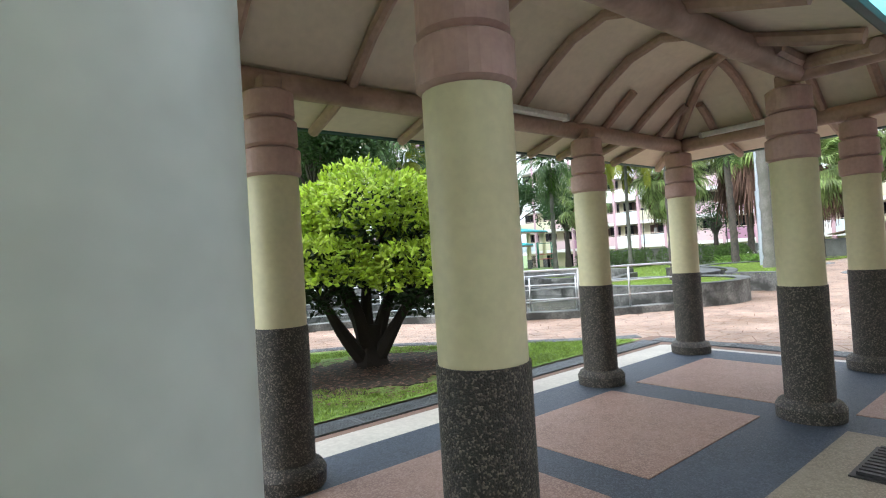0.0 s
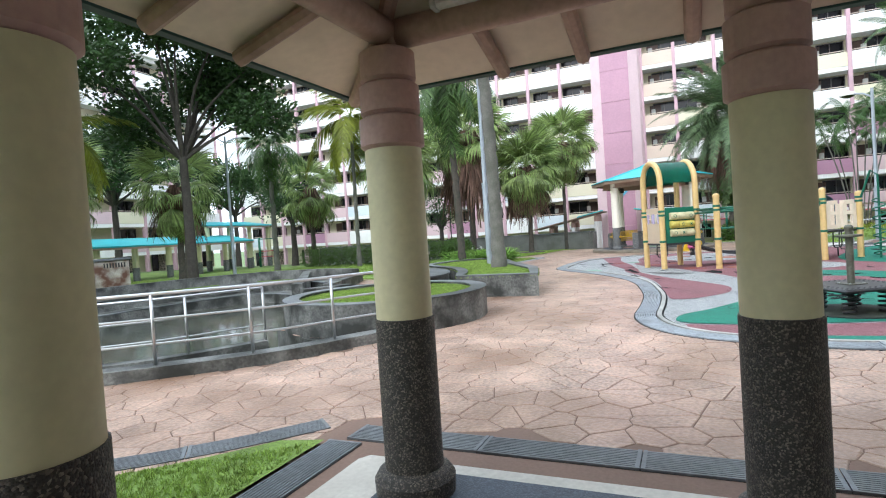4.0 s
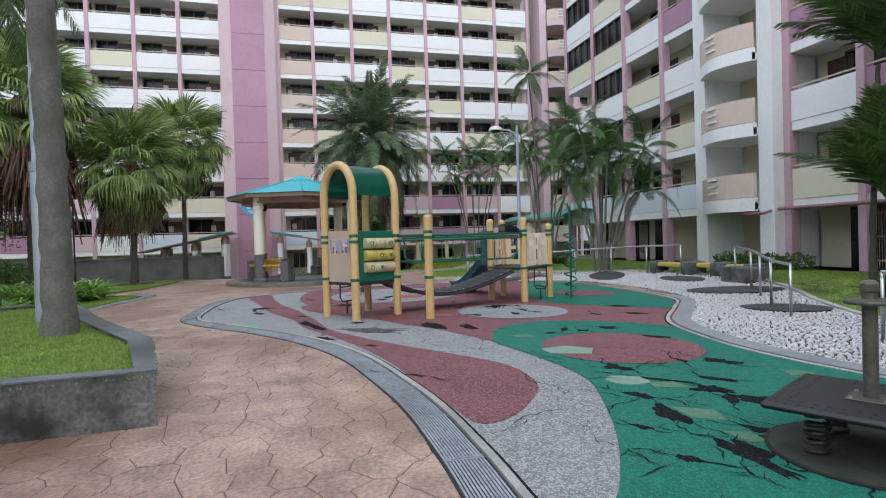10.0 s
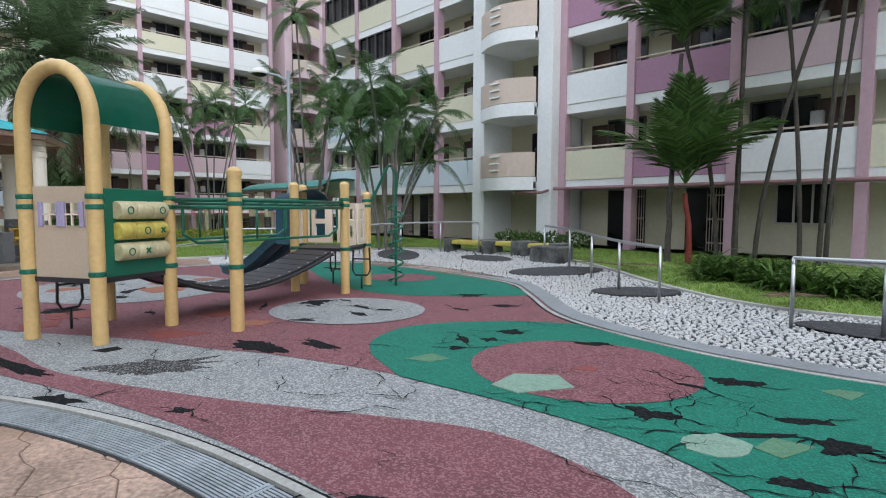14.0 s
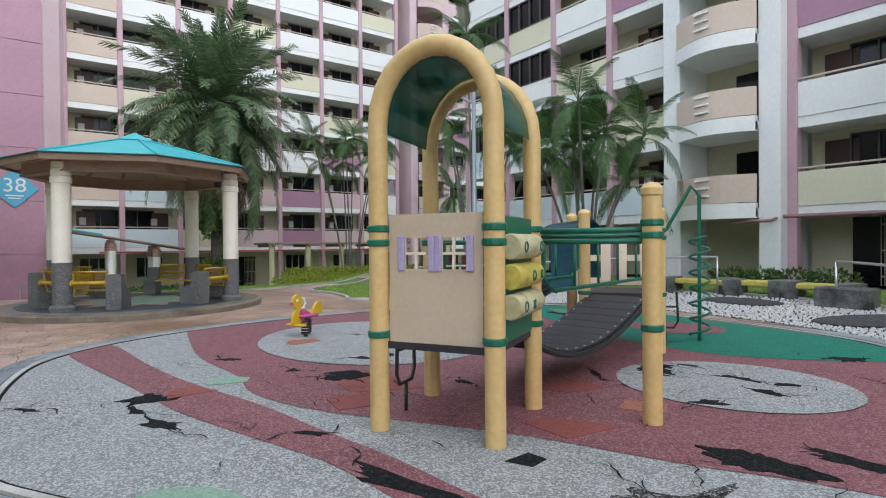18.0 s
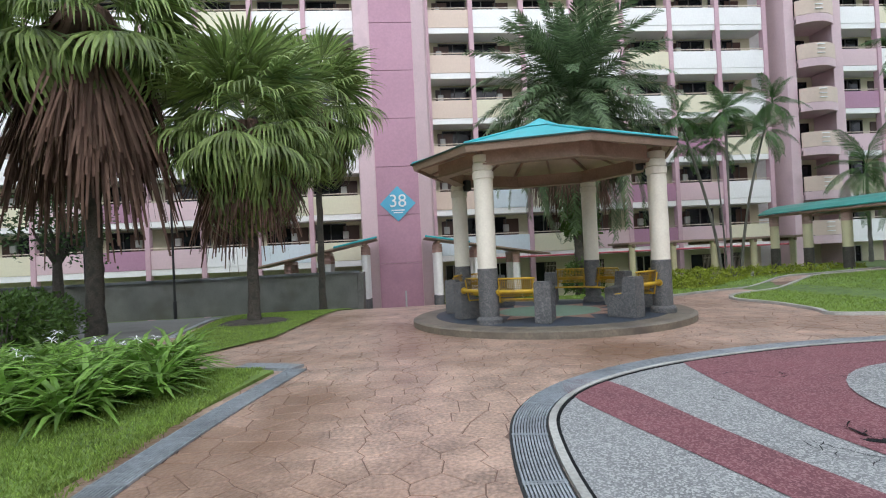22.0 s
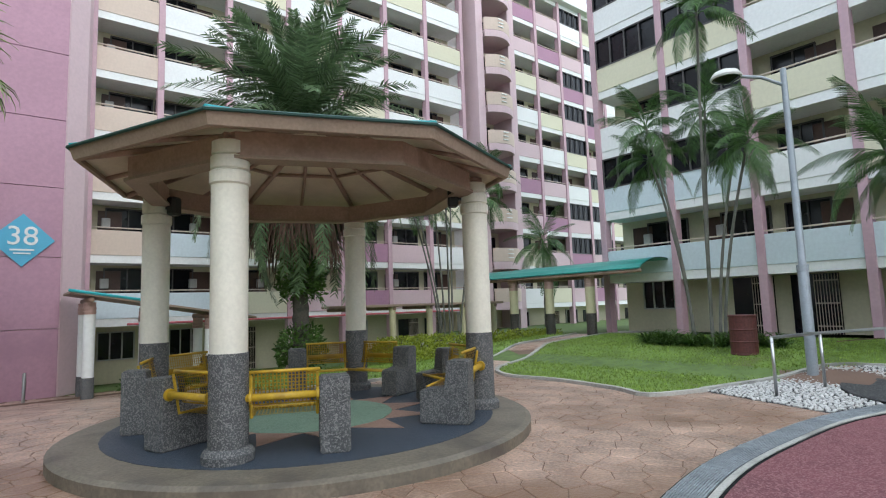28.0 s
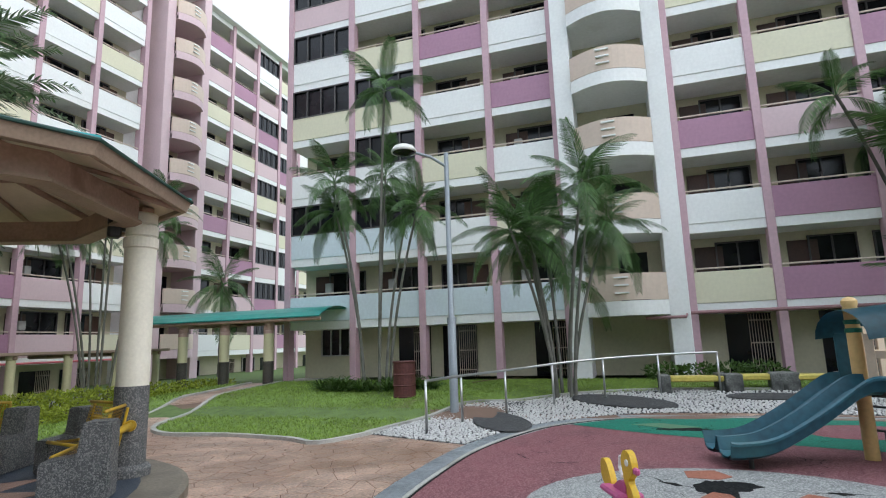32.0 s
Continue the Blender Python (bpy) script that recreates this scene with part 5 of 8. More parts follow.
grating(ed, -0.13, 0.13, 0.016, 11, steel=M_GRATED, label="drain grating between lawn and paving")
ed = spline([(24.6, 9.15), (26.4, 9.1), (28.4, 8.85), (30.5, 8.45)], 6)
strip("drain_trough", ed, -0.15, 0.15, -0.05, 0.002, M_PIT, label="dark drain channel along the lily bed", category="drain")
grating(ed, -0.15, 0.15, 0.03, 10, label="drain grating along the lily bed")
strip("bed_kerb", [Vector((30.6, 8.45)), Vector((31.0, 9.35))], -0.16, 0.16, -0.02, 0.05, M_GRATE, label="short grey drain cover by the lily bed", category="kerb")
holder = thing("floor_drain", "dark square drain grille in the pavilion floor", "drain", (3.95, 0.55, 0.024))
part("frame", box(-0.3, -0.45, 0, 0.3, 0.45, 0.01), M_BLACKM, holder)
for k in range(10):
    part("bar", box(-0.27 + 0.057 * k, -0.42, 0.01, -0.24 + 0.057 * k, 0.42, 0.03), M_BLACKM, holder)

# ---- sunken terraces with ramps and rails ----
sheet("terrace_floor", PIT, M_WATER, 0.0, z=-0.66, label="wet dark concrete floor of the sunken terraces", category="floor")
strip("terrace_wall", PIT, -0.01, 0.06, -0.75, -0.02, M_CONC, True, label="dark stained side wall of the sunken terraces", category="wall")
strip("terrace_wall", FRONT, -0.02, 0.28, -0.72, 0.15, M_CONC, label="low weathered concrete wall along the paving", category="wall")
strip("terrace_wall", PIT_BACK, -0.3, 0.02, -0.75, 0.42, M_CONC, label="curved back wall of the terraces", category="wall")
strip("terrace_tier", PIT_BACK, 0.02, 1.2, -0.75, 0.02, M_CONC, label="upper concrete sitting tier of the terraces", category="tier")
strip("terrace_tier", PIT_BACK, 1.2, 2.4, -0.75, -0.32, M_CONC, label="lower concrete sitting tier of the terraces", category="tier")
strip("tier_edge", PIT_BACK, 1.02, 1.22, 0.02, 0.05, M_CONC_TOP, label="wet edge of the upper tier", category="coping")
strip("tier_edge", PIT_BACK, 2.2, 2.42, -0.32, -0.29, M_CONC_TOP, label="wet edge of the lower tier", category="coping")
strip("terrace_wall", [Vector(p) for p in [(16.4, 11.9), (18.0, 13.0), (22.4, 16.2)]], 0.0, 0.3, -0.7, 0.38, M_CONC, label="straight ramp wall of the terraces", category="wall")
strip("terrace_wall", [Vector(p) for p in [(16.9, 11.25), (20.9, 12.75)]], 0.0, 0.3, -0.7, 0.3, M_CONC, label="straight ramp wall of the terraces", category="wall")
strip("terrace_ramp", [Vector(p) for p in [(17.0, 12.0), (21.6, 14.6)]], -0.55, 0.45, -0.72, -0.12, M_CONC_TOP, label="wet concrete ramp between two walls", category="ramp")
INNER = spline([(1.5, 13.5), (5.6, 12.0), (8.3, 10.3), (9.6, 9.1), (11.0, 8.35)], 6)
strip("terrace_wall", INNER, 0.0, 0.22, -0.72, -0.08, M_CONC, label="inner wall of the terrace ramp", category="wall")
strip("terrace_ramp", band(FRONT, 0.28, 0.28)[0][20:], 0.0, 1.3, -0.72, -0.42, mat("mossy_ramp", (0.15, 0.13, 0.06), 0.3, var=0.3, scale=1.2, fine=20, bump=0.3, dirt=(0.06, 0.06, 0.045), dirt_scale=0.8, dirt_cover=0.5), label="wet brownish ramp floor", category="ramp")
for k in range(3):
    strip("terrace_step", [Vector((13.6 + 0.4 * k, 10.4 + 0.05 * k)), Vector((15.2 + 0.4 * k, 11.4 - 0.1 * k))], 0.0, -0.38, -0.7, -0.48 + 0.2 * k, M_CONC, label="concrete step of the terraces", category="step")
strip("planter_coping", P1, -0.01, 0.275, 0.5, 0.515, M_CONC_TOP, True, label="wet grey rim of the round planter", category="coping")
strip("planter_coping", P2, -0.01, 0.255, 0.5, 0.515, M_CONC_TOP, True, label="wet grey rim of the angular planter", category="coping")
SEAT_HIGH = spline([(15.62, 7.98), (16.3, 7.8), (17.2, 8.02), (18.2, 8.68), (19.1, 9.6), (19.9, 10.6)], 5)
SEAT_LOW = spline([(13.9, 8.9), (14.9, 8.85), (15.6, 9.25), (15.9, 9.95), (15.75, 10.7)], 5)
for line, low, high, name in ((SEAT_HIGH, -0.02, 0.47, "high"), (SEAT_LOW, -0.7, 0.1, "low")):
    strip("terrace_seat", line, -0.3, 0.3, low, high, M_CONC, label=f"{name} curved concrete seat wall, dark with damp", category="seat wall")
    strip("seat_coping", line, -0.33, 0.33, high, high + 0.035, M_CONC_TOP, label=f"wet blue-grey coping of the {name} curved seat", category="coping")
for k in range(3):
    strip("terrace_step", [Vector((13.6 + 0.35 * k, 9.6 + 0.3 * k)), Vector((14.6 + 0.35 * k, 8.9 + 0.3 * k))], 0.0, 0.32, 0.0, 0.14 * (k + 1), M_CONC, label="concrete step of the terraces", category="step")


def railing(line, z0, heights, every, label, r=0.022, group="steel railings", land=False, ends=True):
    ob = thing("steel_railing", label, "railing", group=group)
    pts = [Vector((p[0], p[1])) for p in line]
    gz = lambda p: ground_z(p[0], p[1]) if land else 0.0
    run = [0.0]
    for a, b in zip(pts, pts[1:]):
        run.append(run[-1] + (b - a).length)
    def at(s):
        for k in range(len(pts) - 1):
            if s <= run[k + 1] + 1e-6:
                return pts[k].lerp(pts[k + 1], (s - run[k]) / max(run[k + 1] - run[k], 1e-6))
        return pts[-1]
    for i, h in enumerate(heights):
        line3 = [(p.x, p.y, z0 + h + gz(p)) for p in pts]
        if i == 0 and ends:
            line3 = [(line3[0][0], line3[0][1], line3[0][2] - 0.08)] + line3 + [(line3[-1][0], line3[-1][1], line3[-1][2] - 0.08)]
        part("rail", tube(line3, r if i == 0 else r * 0.7, 10), M_STEEL, ob, smooth=True)
    n = max(1, round(run[-1] / every))
    for k in range(n + 1):
        p = at(run[-1] * k / n)
        part("post", tube([(p.x, p.y, z0 - 0.02 + gz(p)), (p.x, p.y, z0 + heights[0] + gz(p))], r * 0.95, 10), M_STEEL, ob, smooth=True)
    return ob


fr = band(FRONT, 0.14, 0.14)[0]
railing(fr[20:], 0.14, (0.86, 0.56, 0.26), 1.15, "stainless steel railing with three bars along the ramp")
railing(band(INNER, 0.11, 0.11)[0], -0.08, (0.88, 0.56, 0.26), 1.2, "stainless steel railing inside the terraces")
RAILS = spline([(31.05, -2.85), (30.75, -4.4), (30.0, -5.7), (29.0, -6.8), (27.8, -7.6), (26.5, -8.1), (25.4, -8.3)], 4)
railing(RAILS, 0.05, (0.92,), 1.35, "long curved stainless handrail beside the pebble strip", 0.028, land=True)
railing(spline([(22.7, -7.9), (21.4, -7.2), (20.1, -6.2), (19.2, -5.55), (18.25, -4.95)], 4), 0.05, (0.92,), 1.3, "curved stainless handrail beside the pebble strip", 0.028, land=True)
railing(spline([(16.15, -4.28), (15.3, -4.4), (14.0, -4.75), (12.4, -5.1)], 4), 0.05, (0.92,), 0.95, "stainless handrail beside the pebble strip", 0.028, land=True)
# ---- pebble strip ----
PEB_OUT = [(32.2, -2.72), (31.7, -4.9), (30.6, -6.6), (28.8, -8.0), (26.4, -8.6), (22.6, -8.4), (20.7, -7.6), (19.2, -6.65), (17.4, -5.75), (16, -5.6), (14.5, -5.95), (12, -6.3), (10.5, -6.6)]
PEB_IN = [tuple(p) for p in PAD[120:]] + [(10.9, -2.0)]
PEB = [Vector(p) for p in PEB_IN + PEB_OUT[::-1]]
sheet("pebble_bed", PEB, M_BLACKSTONE, 0.012, step=0.8, label="dark mortar bed of the pebble strip", category="pebble bed")
strip("pebble_kerb", spline(PEB_OUT, 4), -0.05, 0.07, 0.0, 0.07, M_KERB, label="narrow kerb between pebbles and lawn", category="kerb", land=True)
BLACK = [ellipse(30.0, -4.35, 0.55, 1.3, 25), ellipse(27.7, -7.0, 1.3, 0.6, -25), ellipse(21.6, -6.8, 1.1, 0.55, 35), ellipse(19.0, -5.6, 0.8, 0.45, 30), ellipse(15.2, -4.75, 1.0, 0.5, 5), ellipse(24.5, -7.6, 0.9, 0.4, 0)]
for o in BLACK:
    sheet("black_gravel_patch", o, M_BLACKSTONE, 0.05, step=0.8, label="lens of black gravel set among white pebbles", category="gravel")


def pebble_mesh(rnd):
    bm = bmesh.new()
    bmesh.ops.create_icosphere(bm, subdivisions=1, radius=1)
    for v in bm.verts:
        v.co *= 0.85 + 0.3 * rnd.random()
    return bm


prnd = random.Random(4)
pm = [shared(f"pebble|{k}", lambda: pebble_mesh(prnd), M_PEBBLE) for k in range(4)]
bed = thing("white_pebbles", "white river pebbles set close together", "pebbles", kind="structure")
pv, pf, count = [], [], 0
base_v = [np.array([v.co[:] for v in m.vertices]) for m in pm]
base_f = [[tuple(p.vertices) for p in m.polygons] for m in pm]
for gx in np.arange(11.0, 32.2, 0.07):
    for gy in np.arange(-8.6, -2.0, 0.07):
        x, y = gx + prnd.uniform(-0.03, 0.03), gy + prnd.uniform(-0.03, 0.03)
        if not inside((x, y), PEB) or any(inside((x, y), o) for o in BLACK):
            continue
        if x > 17 and y < -8.0 and prnd.random() < 0.4:
            continue
        k, a = prnd.randrange(4), prnd.uniform(0, 6.28)
        sx, sy, sz = prnd.uniform(0.025, 0.041), prnd.uniform(0.019, 0.029), prnd.uniform(0.016, 0.026)
        zz = ground_z(x, y) + 0.022
        if 15.0 < x < 18.0 and y > -4.6 and count < 290:
            ob = piece("pebble", pm[k], bed)
            ob.matrix_basis = Matrix.LocRotScale((x, y, zz), Euler((0, 0, a)), (sx, sy, sz))
            count += 1
            continue
        c, s = math.cos(a), math.sin(a)
        q = base_v[k] * (sx, sy, sz)
        off = len(pv)
        pv += [(x + c * u - s * v, y + s * u + c * v, zz + w) for u, v, w in q]
        pf += [tuple(i + off for i in f) for f in base_f[k]]
me = bpy.data.meshes.new("pebble_rest")
me.from_pydata(pv, [], pf)
me.materials.append(M_PEBBLE)
tagged(piece("pebble_rest", me, bed), kind="stuff")

# ---- benches of the shelter ----
def bench_seat(at, turn):
    """Two yellow mesh seats fixed to a column, each ending in a pebble-wash block."""
    ob = thing("park_bench", "yellow perforated steel bench between dark pebble-wash blocks", "bench", at, turn, group="benches in the round shelter")
    def mesh_panel(y0, z0, y1, z1, m):
        bm = bmesh.new()
        n = 9
        d = Vector((0, y1 - y0, z1 - z0))
        for k in range(n + 1):
            p = Vector((0, y0, z0)) + d * (k / n)
            w = 0.5 if k in (0, n) else 0.22
            a, b = p - d / n * w * 0.5, p + d / n * w * 0.5
            bm.faces.new([bm.verts.new(m @ Vector(v)) for v in ((0.17, *a[1:]), (0.9, *a[1:]), (0.9, *b[1:]), (0.17, *b[1:]))])
        for k in range(20):
            x = 0.17 + 0.73 * k / 19
            bm.faces.new([bm.verts.new(m @ Vector(v)) for v in ((x - 0.007, y0, z0), (x + 0.007, y0, z0), (x + 0.007, y1, z1), (x - 0.007, y1, z1))])
        bmesh.ops.solidify(bm, geom=bm.faces[:], thickness=0.012)
        return bm
    for sg in (1, -1):
        m = Matrix.Rotation(radians(-22 * sg), 4, "Z") @ Matrix.Diagonal((sg, 1, 1, 1))
        prof = [(-0.52, 0.0), (0.14, 0.0), (0.14, 0.8), (-0.14, 0.8), (-0.18, 0.46), (-0.52, 0.42)]
        bm = raw([(x, y, z) for x in (0.92, 1.24) for y, z in prof], [tuple(range(6)), tuple(range(11, 5, -1))] + [(q, 6 + q, 6 + (q + 1) % 6, (q + 1) % 6) for q in range(6)])
        bmesh.ops.recalc_face_normals(bm, faces=bm.faces[:])
        bmesh.ops.bevel(bm, geom=bm.edges[:], offset=0.018, segments=2, affect="EDGES")
        bmesh.ops.transform(bm, matrix=m, verts=bm.verts[:])
        bmesh.ops.recalc_face_normals(bm, faces=bm.faces[:])
        part("end_block", bm, M_WASHG, ob, "grey pebble-wash end block")
        part("seat_mesh", mesh_panel(-0.5, 0.43, -0.12, 0.41, m), M_BENCHY, ob, "yellow perforated seat")
        part("back_mesh", mesh_panel(-0.1, 0.52, -0.02, 0.86, m), M_BENCHY, ob, "yellow perforated backrest")
        for y, z, r in ((0.06, 0.62, 0.042), (-0.51, 0.42, 0.022), (-0.02, 0.87, 0.02)):
            part("bench_tube", tube([m @ Vector((0.15, y, z)), m @ Vector((0.93, y, z))], r, 10), M_BENCHY, ob, smooth=True)
        for x in (0.22, 0.9):
            part("flange", tube([m @ Vector((x - 0.012, 0.06, 0.62)), m @ Vector((x + 0.012, 0.06, 0.62))], 0.07, 12), M_BENCHY, ob, smooth=True)
            part("bracket", tube([m @ Vector((x, -0.45, 0.4)), m @ Vector((x, -0.06, 0.4)), m @ Vector((x, 0.02, 0.84))], 0.018, 6), M_BENCHY, ob, smooth=True)
    return ob


b0 = None
for x, y in HUT_COLS:
    a = math.degrees(math.atan2(y - HC[1], x - HC[0]))
    if b0 is None:
        b0 = bench_seat((x, y, 0.17), a - 90)
    else:
        copy_thing(b0, pose(x, y, 0.17, 0, 0, a - 90))
for x, y, tn in ((36.45, 5.25, 215), (33.42, 1.45, 55)):
    sp = thing("loudspeaker", "small black box speaker strapped to the column head", "speaker", (x, y, 3.3), tn, group="speakers under the shelter roof")
    part("body", box(0.24, -0.09, -0.14, 0.4, 0.09, 0.14, 0.03), M_BLACKM, sp)
    part("bracket", box(0.19, -0.04, -0.04, 0.25, 0.04, 0.04), M_BLACKM, sp)
# ---- benches near the lower block ----
for x, y, turn, w in ((25.9, -8.5, 5, 0.75), (24.6, -8.7, 3, 0.7), (23.4, -8.65, -4, 0.7)):
    ob = thing("block_bench", "yellow seat slab on dark concrete blocks", "bench", (x, y, ground_z(x, y)), turn, group="block benches by the lawn")
    part("block", box(-w - 0.25, -0.3, -0.05, -w + 0.15, 0.3, 0.42, 0.02), M_CONC, ob)
    part("seat", box(-w + 0.15, -0.22, 0.24, w - 0.1, 0.22, 0.38, 0.03), M_PYELLOW, ob, "faded yellow seat")
    part("block", box(w - 0.1, -0.3, -0.05, w + 0.15, 0.3, 0.42, 0.02), M_CONC, ob)
ob = thing("block_bench", "dark concrete block seat at the path edge", "bench", (22.55, -8.0, ground_z(22.5, -8)), 0, group="block benches by the lawn")
part("block", box(-0.5, -0.3, -0.05, 0.5, 0.3, 0.42, 0.03), M_CONC, ob)

# ---- bouncing platform ----
M_POSTG = mat("worn_olive_metal", (0.13, 0.13, 0.1), 0.5, 0.3, var=0.25, scale=4, fine=30, dirt=(0.07, 0.06, 0.045), dirt_scale=5, dirt_cover=0.4)
tab = thing("spring_platform", "black perforated spring platform with a grey-brown post", "play equipment", (13.2, -0.15, 0.03), 28)
part("ring", lathe([(0.62, -0.01), (0.62, 0.012), (0.57, 0.014)], 36), mat("mossy_grey_pad", (0.06, 0.075, 0.055), 0.8, var=0.3, scale=3, fine=40, bump=0.5, dirt=(0.03, 0.035, 0.03), dirt_scale=2.5), tab, "round mossy grey pad")
part("pad_joint", lathe([(0.65, -0.01), (0.65, 0.009), (0.62, 0.009)], 36), M_PIT, tab, "dark joint round the pad")
part("plate", box(-0.54, -0.54, 0.33, 0.54, 0.54, 0.38, 0.02), M_BLACKM, tab)
for i in range(13):
    for j in range(13):
        if i in (0, 1, 11, 12) or j in (0, 1, 11, 12):
            part("hole", lathe([(0.017, 0.38), (0.013, 0.383)], 7, at=(-0.48 + 0.08 * i, -0.48 + 0.08 * j, 0)), M_PIT, tab)
for dx, dy in ((-0.26, -0.26), (0.26, -0.26), (0.26, 0.26), (-0.26, 0.26)):
    part("spring", tube([(dx + 0.075 * math.cos(a * 0.7), dy + 0.075 * math.sin(a * 0.7), 0.02 + 0.31 * a / 45) for a in range(46)], 0.016, 6), M_BLACKM, tab, smooth=True)
part("base_plate", box(-0.13, -0.13, 0.38, 0.13, 0.13, 0.392, 0.004), M_POSTG, tab)
for dx, dy in ((-0.1, -0.1), (0.1, -0.1), (0.1, 0.1), (-0.1, 0.1)):
    part("bolt", lathe([(0.015, 0.392), (0.012, 0.405)], 8, at=(dx, dy, 0)), M_STEEL, tab, "steel bolt")
part("post", lathe([(0.046, 0.39), (0.046, 1.12), (0.055, 1.13), (0.055, 1.18), (0.04, 1.2), (0.001, 1.21)], 18), M_POSTG, tab, smooth=True)
part("flange", lathe([(0.05, 1.03), (0.15, 1.04), (0.155, 1.055), (0.15, 1.07), (0.05, 1.075)], 20), M_POSTG, tab, smooth=True)

# ---- climbing frame: slide, clamps, spiral, far panels ----
def slide(at, turn):
    m = pose(*at, 0, 0, turn)
    prof = [tuple(p) for p in spline([(0.0, 0.9), (0.25, 0.86), (0.8, 0.5), (1.35, 0.22), (1.75, 0.16), (1.9, 0.17)], 4)]
    for lane in (-0.24, 0.24):
        verts, faces = [], []
        sec = [(-0.24, 0.19), (-0.215, 0.21), (-0.17, 0.05), (-0.08, 0.005), (0.08, 0.005), (0.17, 0.05), (0.215, 0.21), (0.24, 0.19)]
        low = [(s, h - 0.03) for s, h in sec]
        for x, z in prof:
            for s, h in sec + low:
                verts.append((x, lane + s, z + h))
        w = len(sec)
        for k in range(len(prof) - 1):
            o, q = k * 2 * w, (k + 1) * 2 * w
            for j in range(w - 1):
                faces += [(o + j, o + j + 1, q + j + 1, q + j), (o + w + j + 1, o + w + j, q + w + j, q + w + j + 1)]
            faces += [(o, q, q + w, o + w), (o + w - 1, o + 2 * w - 1, q + 2 * w - 1, q + w - 1)]
        bm = raw(verts, faces)
        bmesh.ops.transform(bm, matrix=m, verts=bm.verts[:])
        part("slide_lane", bm, M_SLIDE, play, "dark blue plastic slide lane", True)
    for s in (-0.25, 0.25):
        part("slide_foot", tube([m @ Vector((1.6, s, 0)), m @ Vector((1.6, s, 0.16))], 0.03), M_BLACKM, play)
    verts, faces = [], []
    for x in (-0.45, -0.15, 0.2):
        for k in range(11):
            a = math.pi * k / 10
            verts.append((x, -0.56 * math.cos(a), 1.62 + 0.38 * math.sin(a) - 0.1 * (x + 0.45)))
    for r in (0, 1):
        for k in range(10):
            faces.append((11 * r + k, 11 * r + k + 1, 11 * r + k + 12, 11 * r + k + 11))
    bm = raw(verts, faces)
    bmesh.ops.solidify(bm, geom=bm.faces[:], thickness=0.04)
    bmesh.ops.transform(bm, matrix=m, verts=bm.verts[:])
    part("slide_hood", bm, M_SLIDE, play, "dark blue plastic slide hood", True)
    for s in (-0.56, 0.56):
        bm = box(-0.45, s - 0.02, 0.9, -0.05, s + 0.02, 1.64, 0.01)
        bmesh.ops.transform(bm, matrix=m, verts=bm.verts[:])
        part("hood_side", bm, M_SLIDE, play, "dark blue hood cheek")


slide((24.68, -1.75, 0.0), 14)
for x, y in PA:
    for z in (0.84, 1.62, 1.74):
        part("clamp", lathe([(0.092, -0.03), (0.1, -0.02), (0.1, 0.02), (0.092, 0.03)], 14, at=(x, y, z)), M_PGREEN, play)
for x, y in ((21.22, 1.02), (23.85, -1.26), (22.95, -1.8), (23.65, -2.82), (24.65, -1.9)):
    for z in (0.86, 1.67, 1.78):
        part("clamp", lathe([(0.092, -0.03), (0.1, -0.02), (0.1, 0.02), (0.092, 0.03)], 14, at=(x, y, z)), M_PGREEN, play)
for a, b in (((22.95, -1.8), (23.65, -2.82)), ((23.65, -2.82), (24.65, -1.9)), ((23.85, -1.26), (24.65, -1.9))):
    mm, L = between(a, b, 0, 0)
    for x0, x1 in ((0.1, L / 2 - 0.05), (L / 2 + 0.05, L - 0.1)):
        w = x1 - x0
        bm = bmesh.new()
        for u0, u1, z0, z1 in ((x0, x0 + w * 0.3, 0.9, 1.62), (x1 - w * 0.3, x1, 0.9, 1.62), (x0 + w * 0.3, x1 - w * 0.3, 0.9, 1.02), (x0 + w * 0.3, x1 - w * 0.3, 1.3, 1.4), (x0 + w * 0.15, x1 - w * 0.15, 1.6, 1.72)):
            box(u0, -0.015, z0, u1, 0.015, z1, 0.004, bm=bm, m=mm)
        part("barrier_panel", bm, M_PPANEL, play, "beige barrier panel with slots")
part("spiral_pole", tube([(23.1, -3.15, 0), (23.1, -3.15, 2.35), (23.15, -3.0, 2.5), (23.5, -2.85, 1.8)], 0.03, 8), M_PGREEN, play, smooth=True)
part("spiral_climber", tube([(23.1 + 0.15 * math.cos(a * 0.45), -3.15 + 0.15 * math.sin(a * 0.45), 0.1 + 1.6 * a / 90) for a in range(91)], 0.02, 6), M_PGREEN, play, smooth=True)
for cx, cy, tn in ((22.85, 2.55, -60), (23.2, -2.35, 40), (24.3, -2.4, -50)):
    mm = pose(cx, cy, 0, 0, 0, tn)
    pts = [mm @ Vector(p) for p in ((-0.16, 0, 0.85), (-0.18, 0, 0.4), (-0.12, 0, 0.3), (0.12, 0, 0.3), (0.18, 0, 0.4), (0.16, 0, 0.85))]
    part("step_loop", tube(pts, 0.018, 8), M_BLACKM, play, smooth=True)
    part("step_leg", tube([mm @ Vector((0, 0, 0.3)), mm @ Vector((0, 0, 0))], 0.018, 8), M_BLACKM, play, smooth=True)
    part("step_bar", tube([mm @ Vector((-0.17, 0, 0.62)), mm @ Vector((0.17, 0, 0.62))], 0.016, 8), M_BLACKM, play, smooth=True)
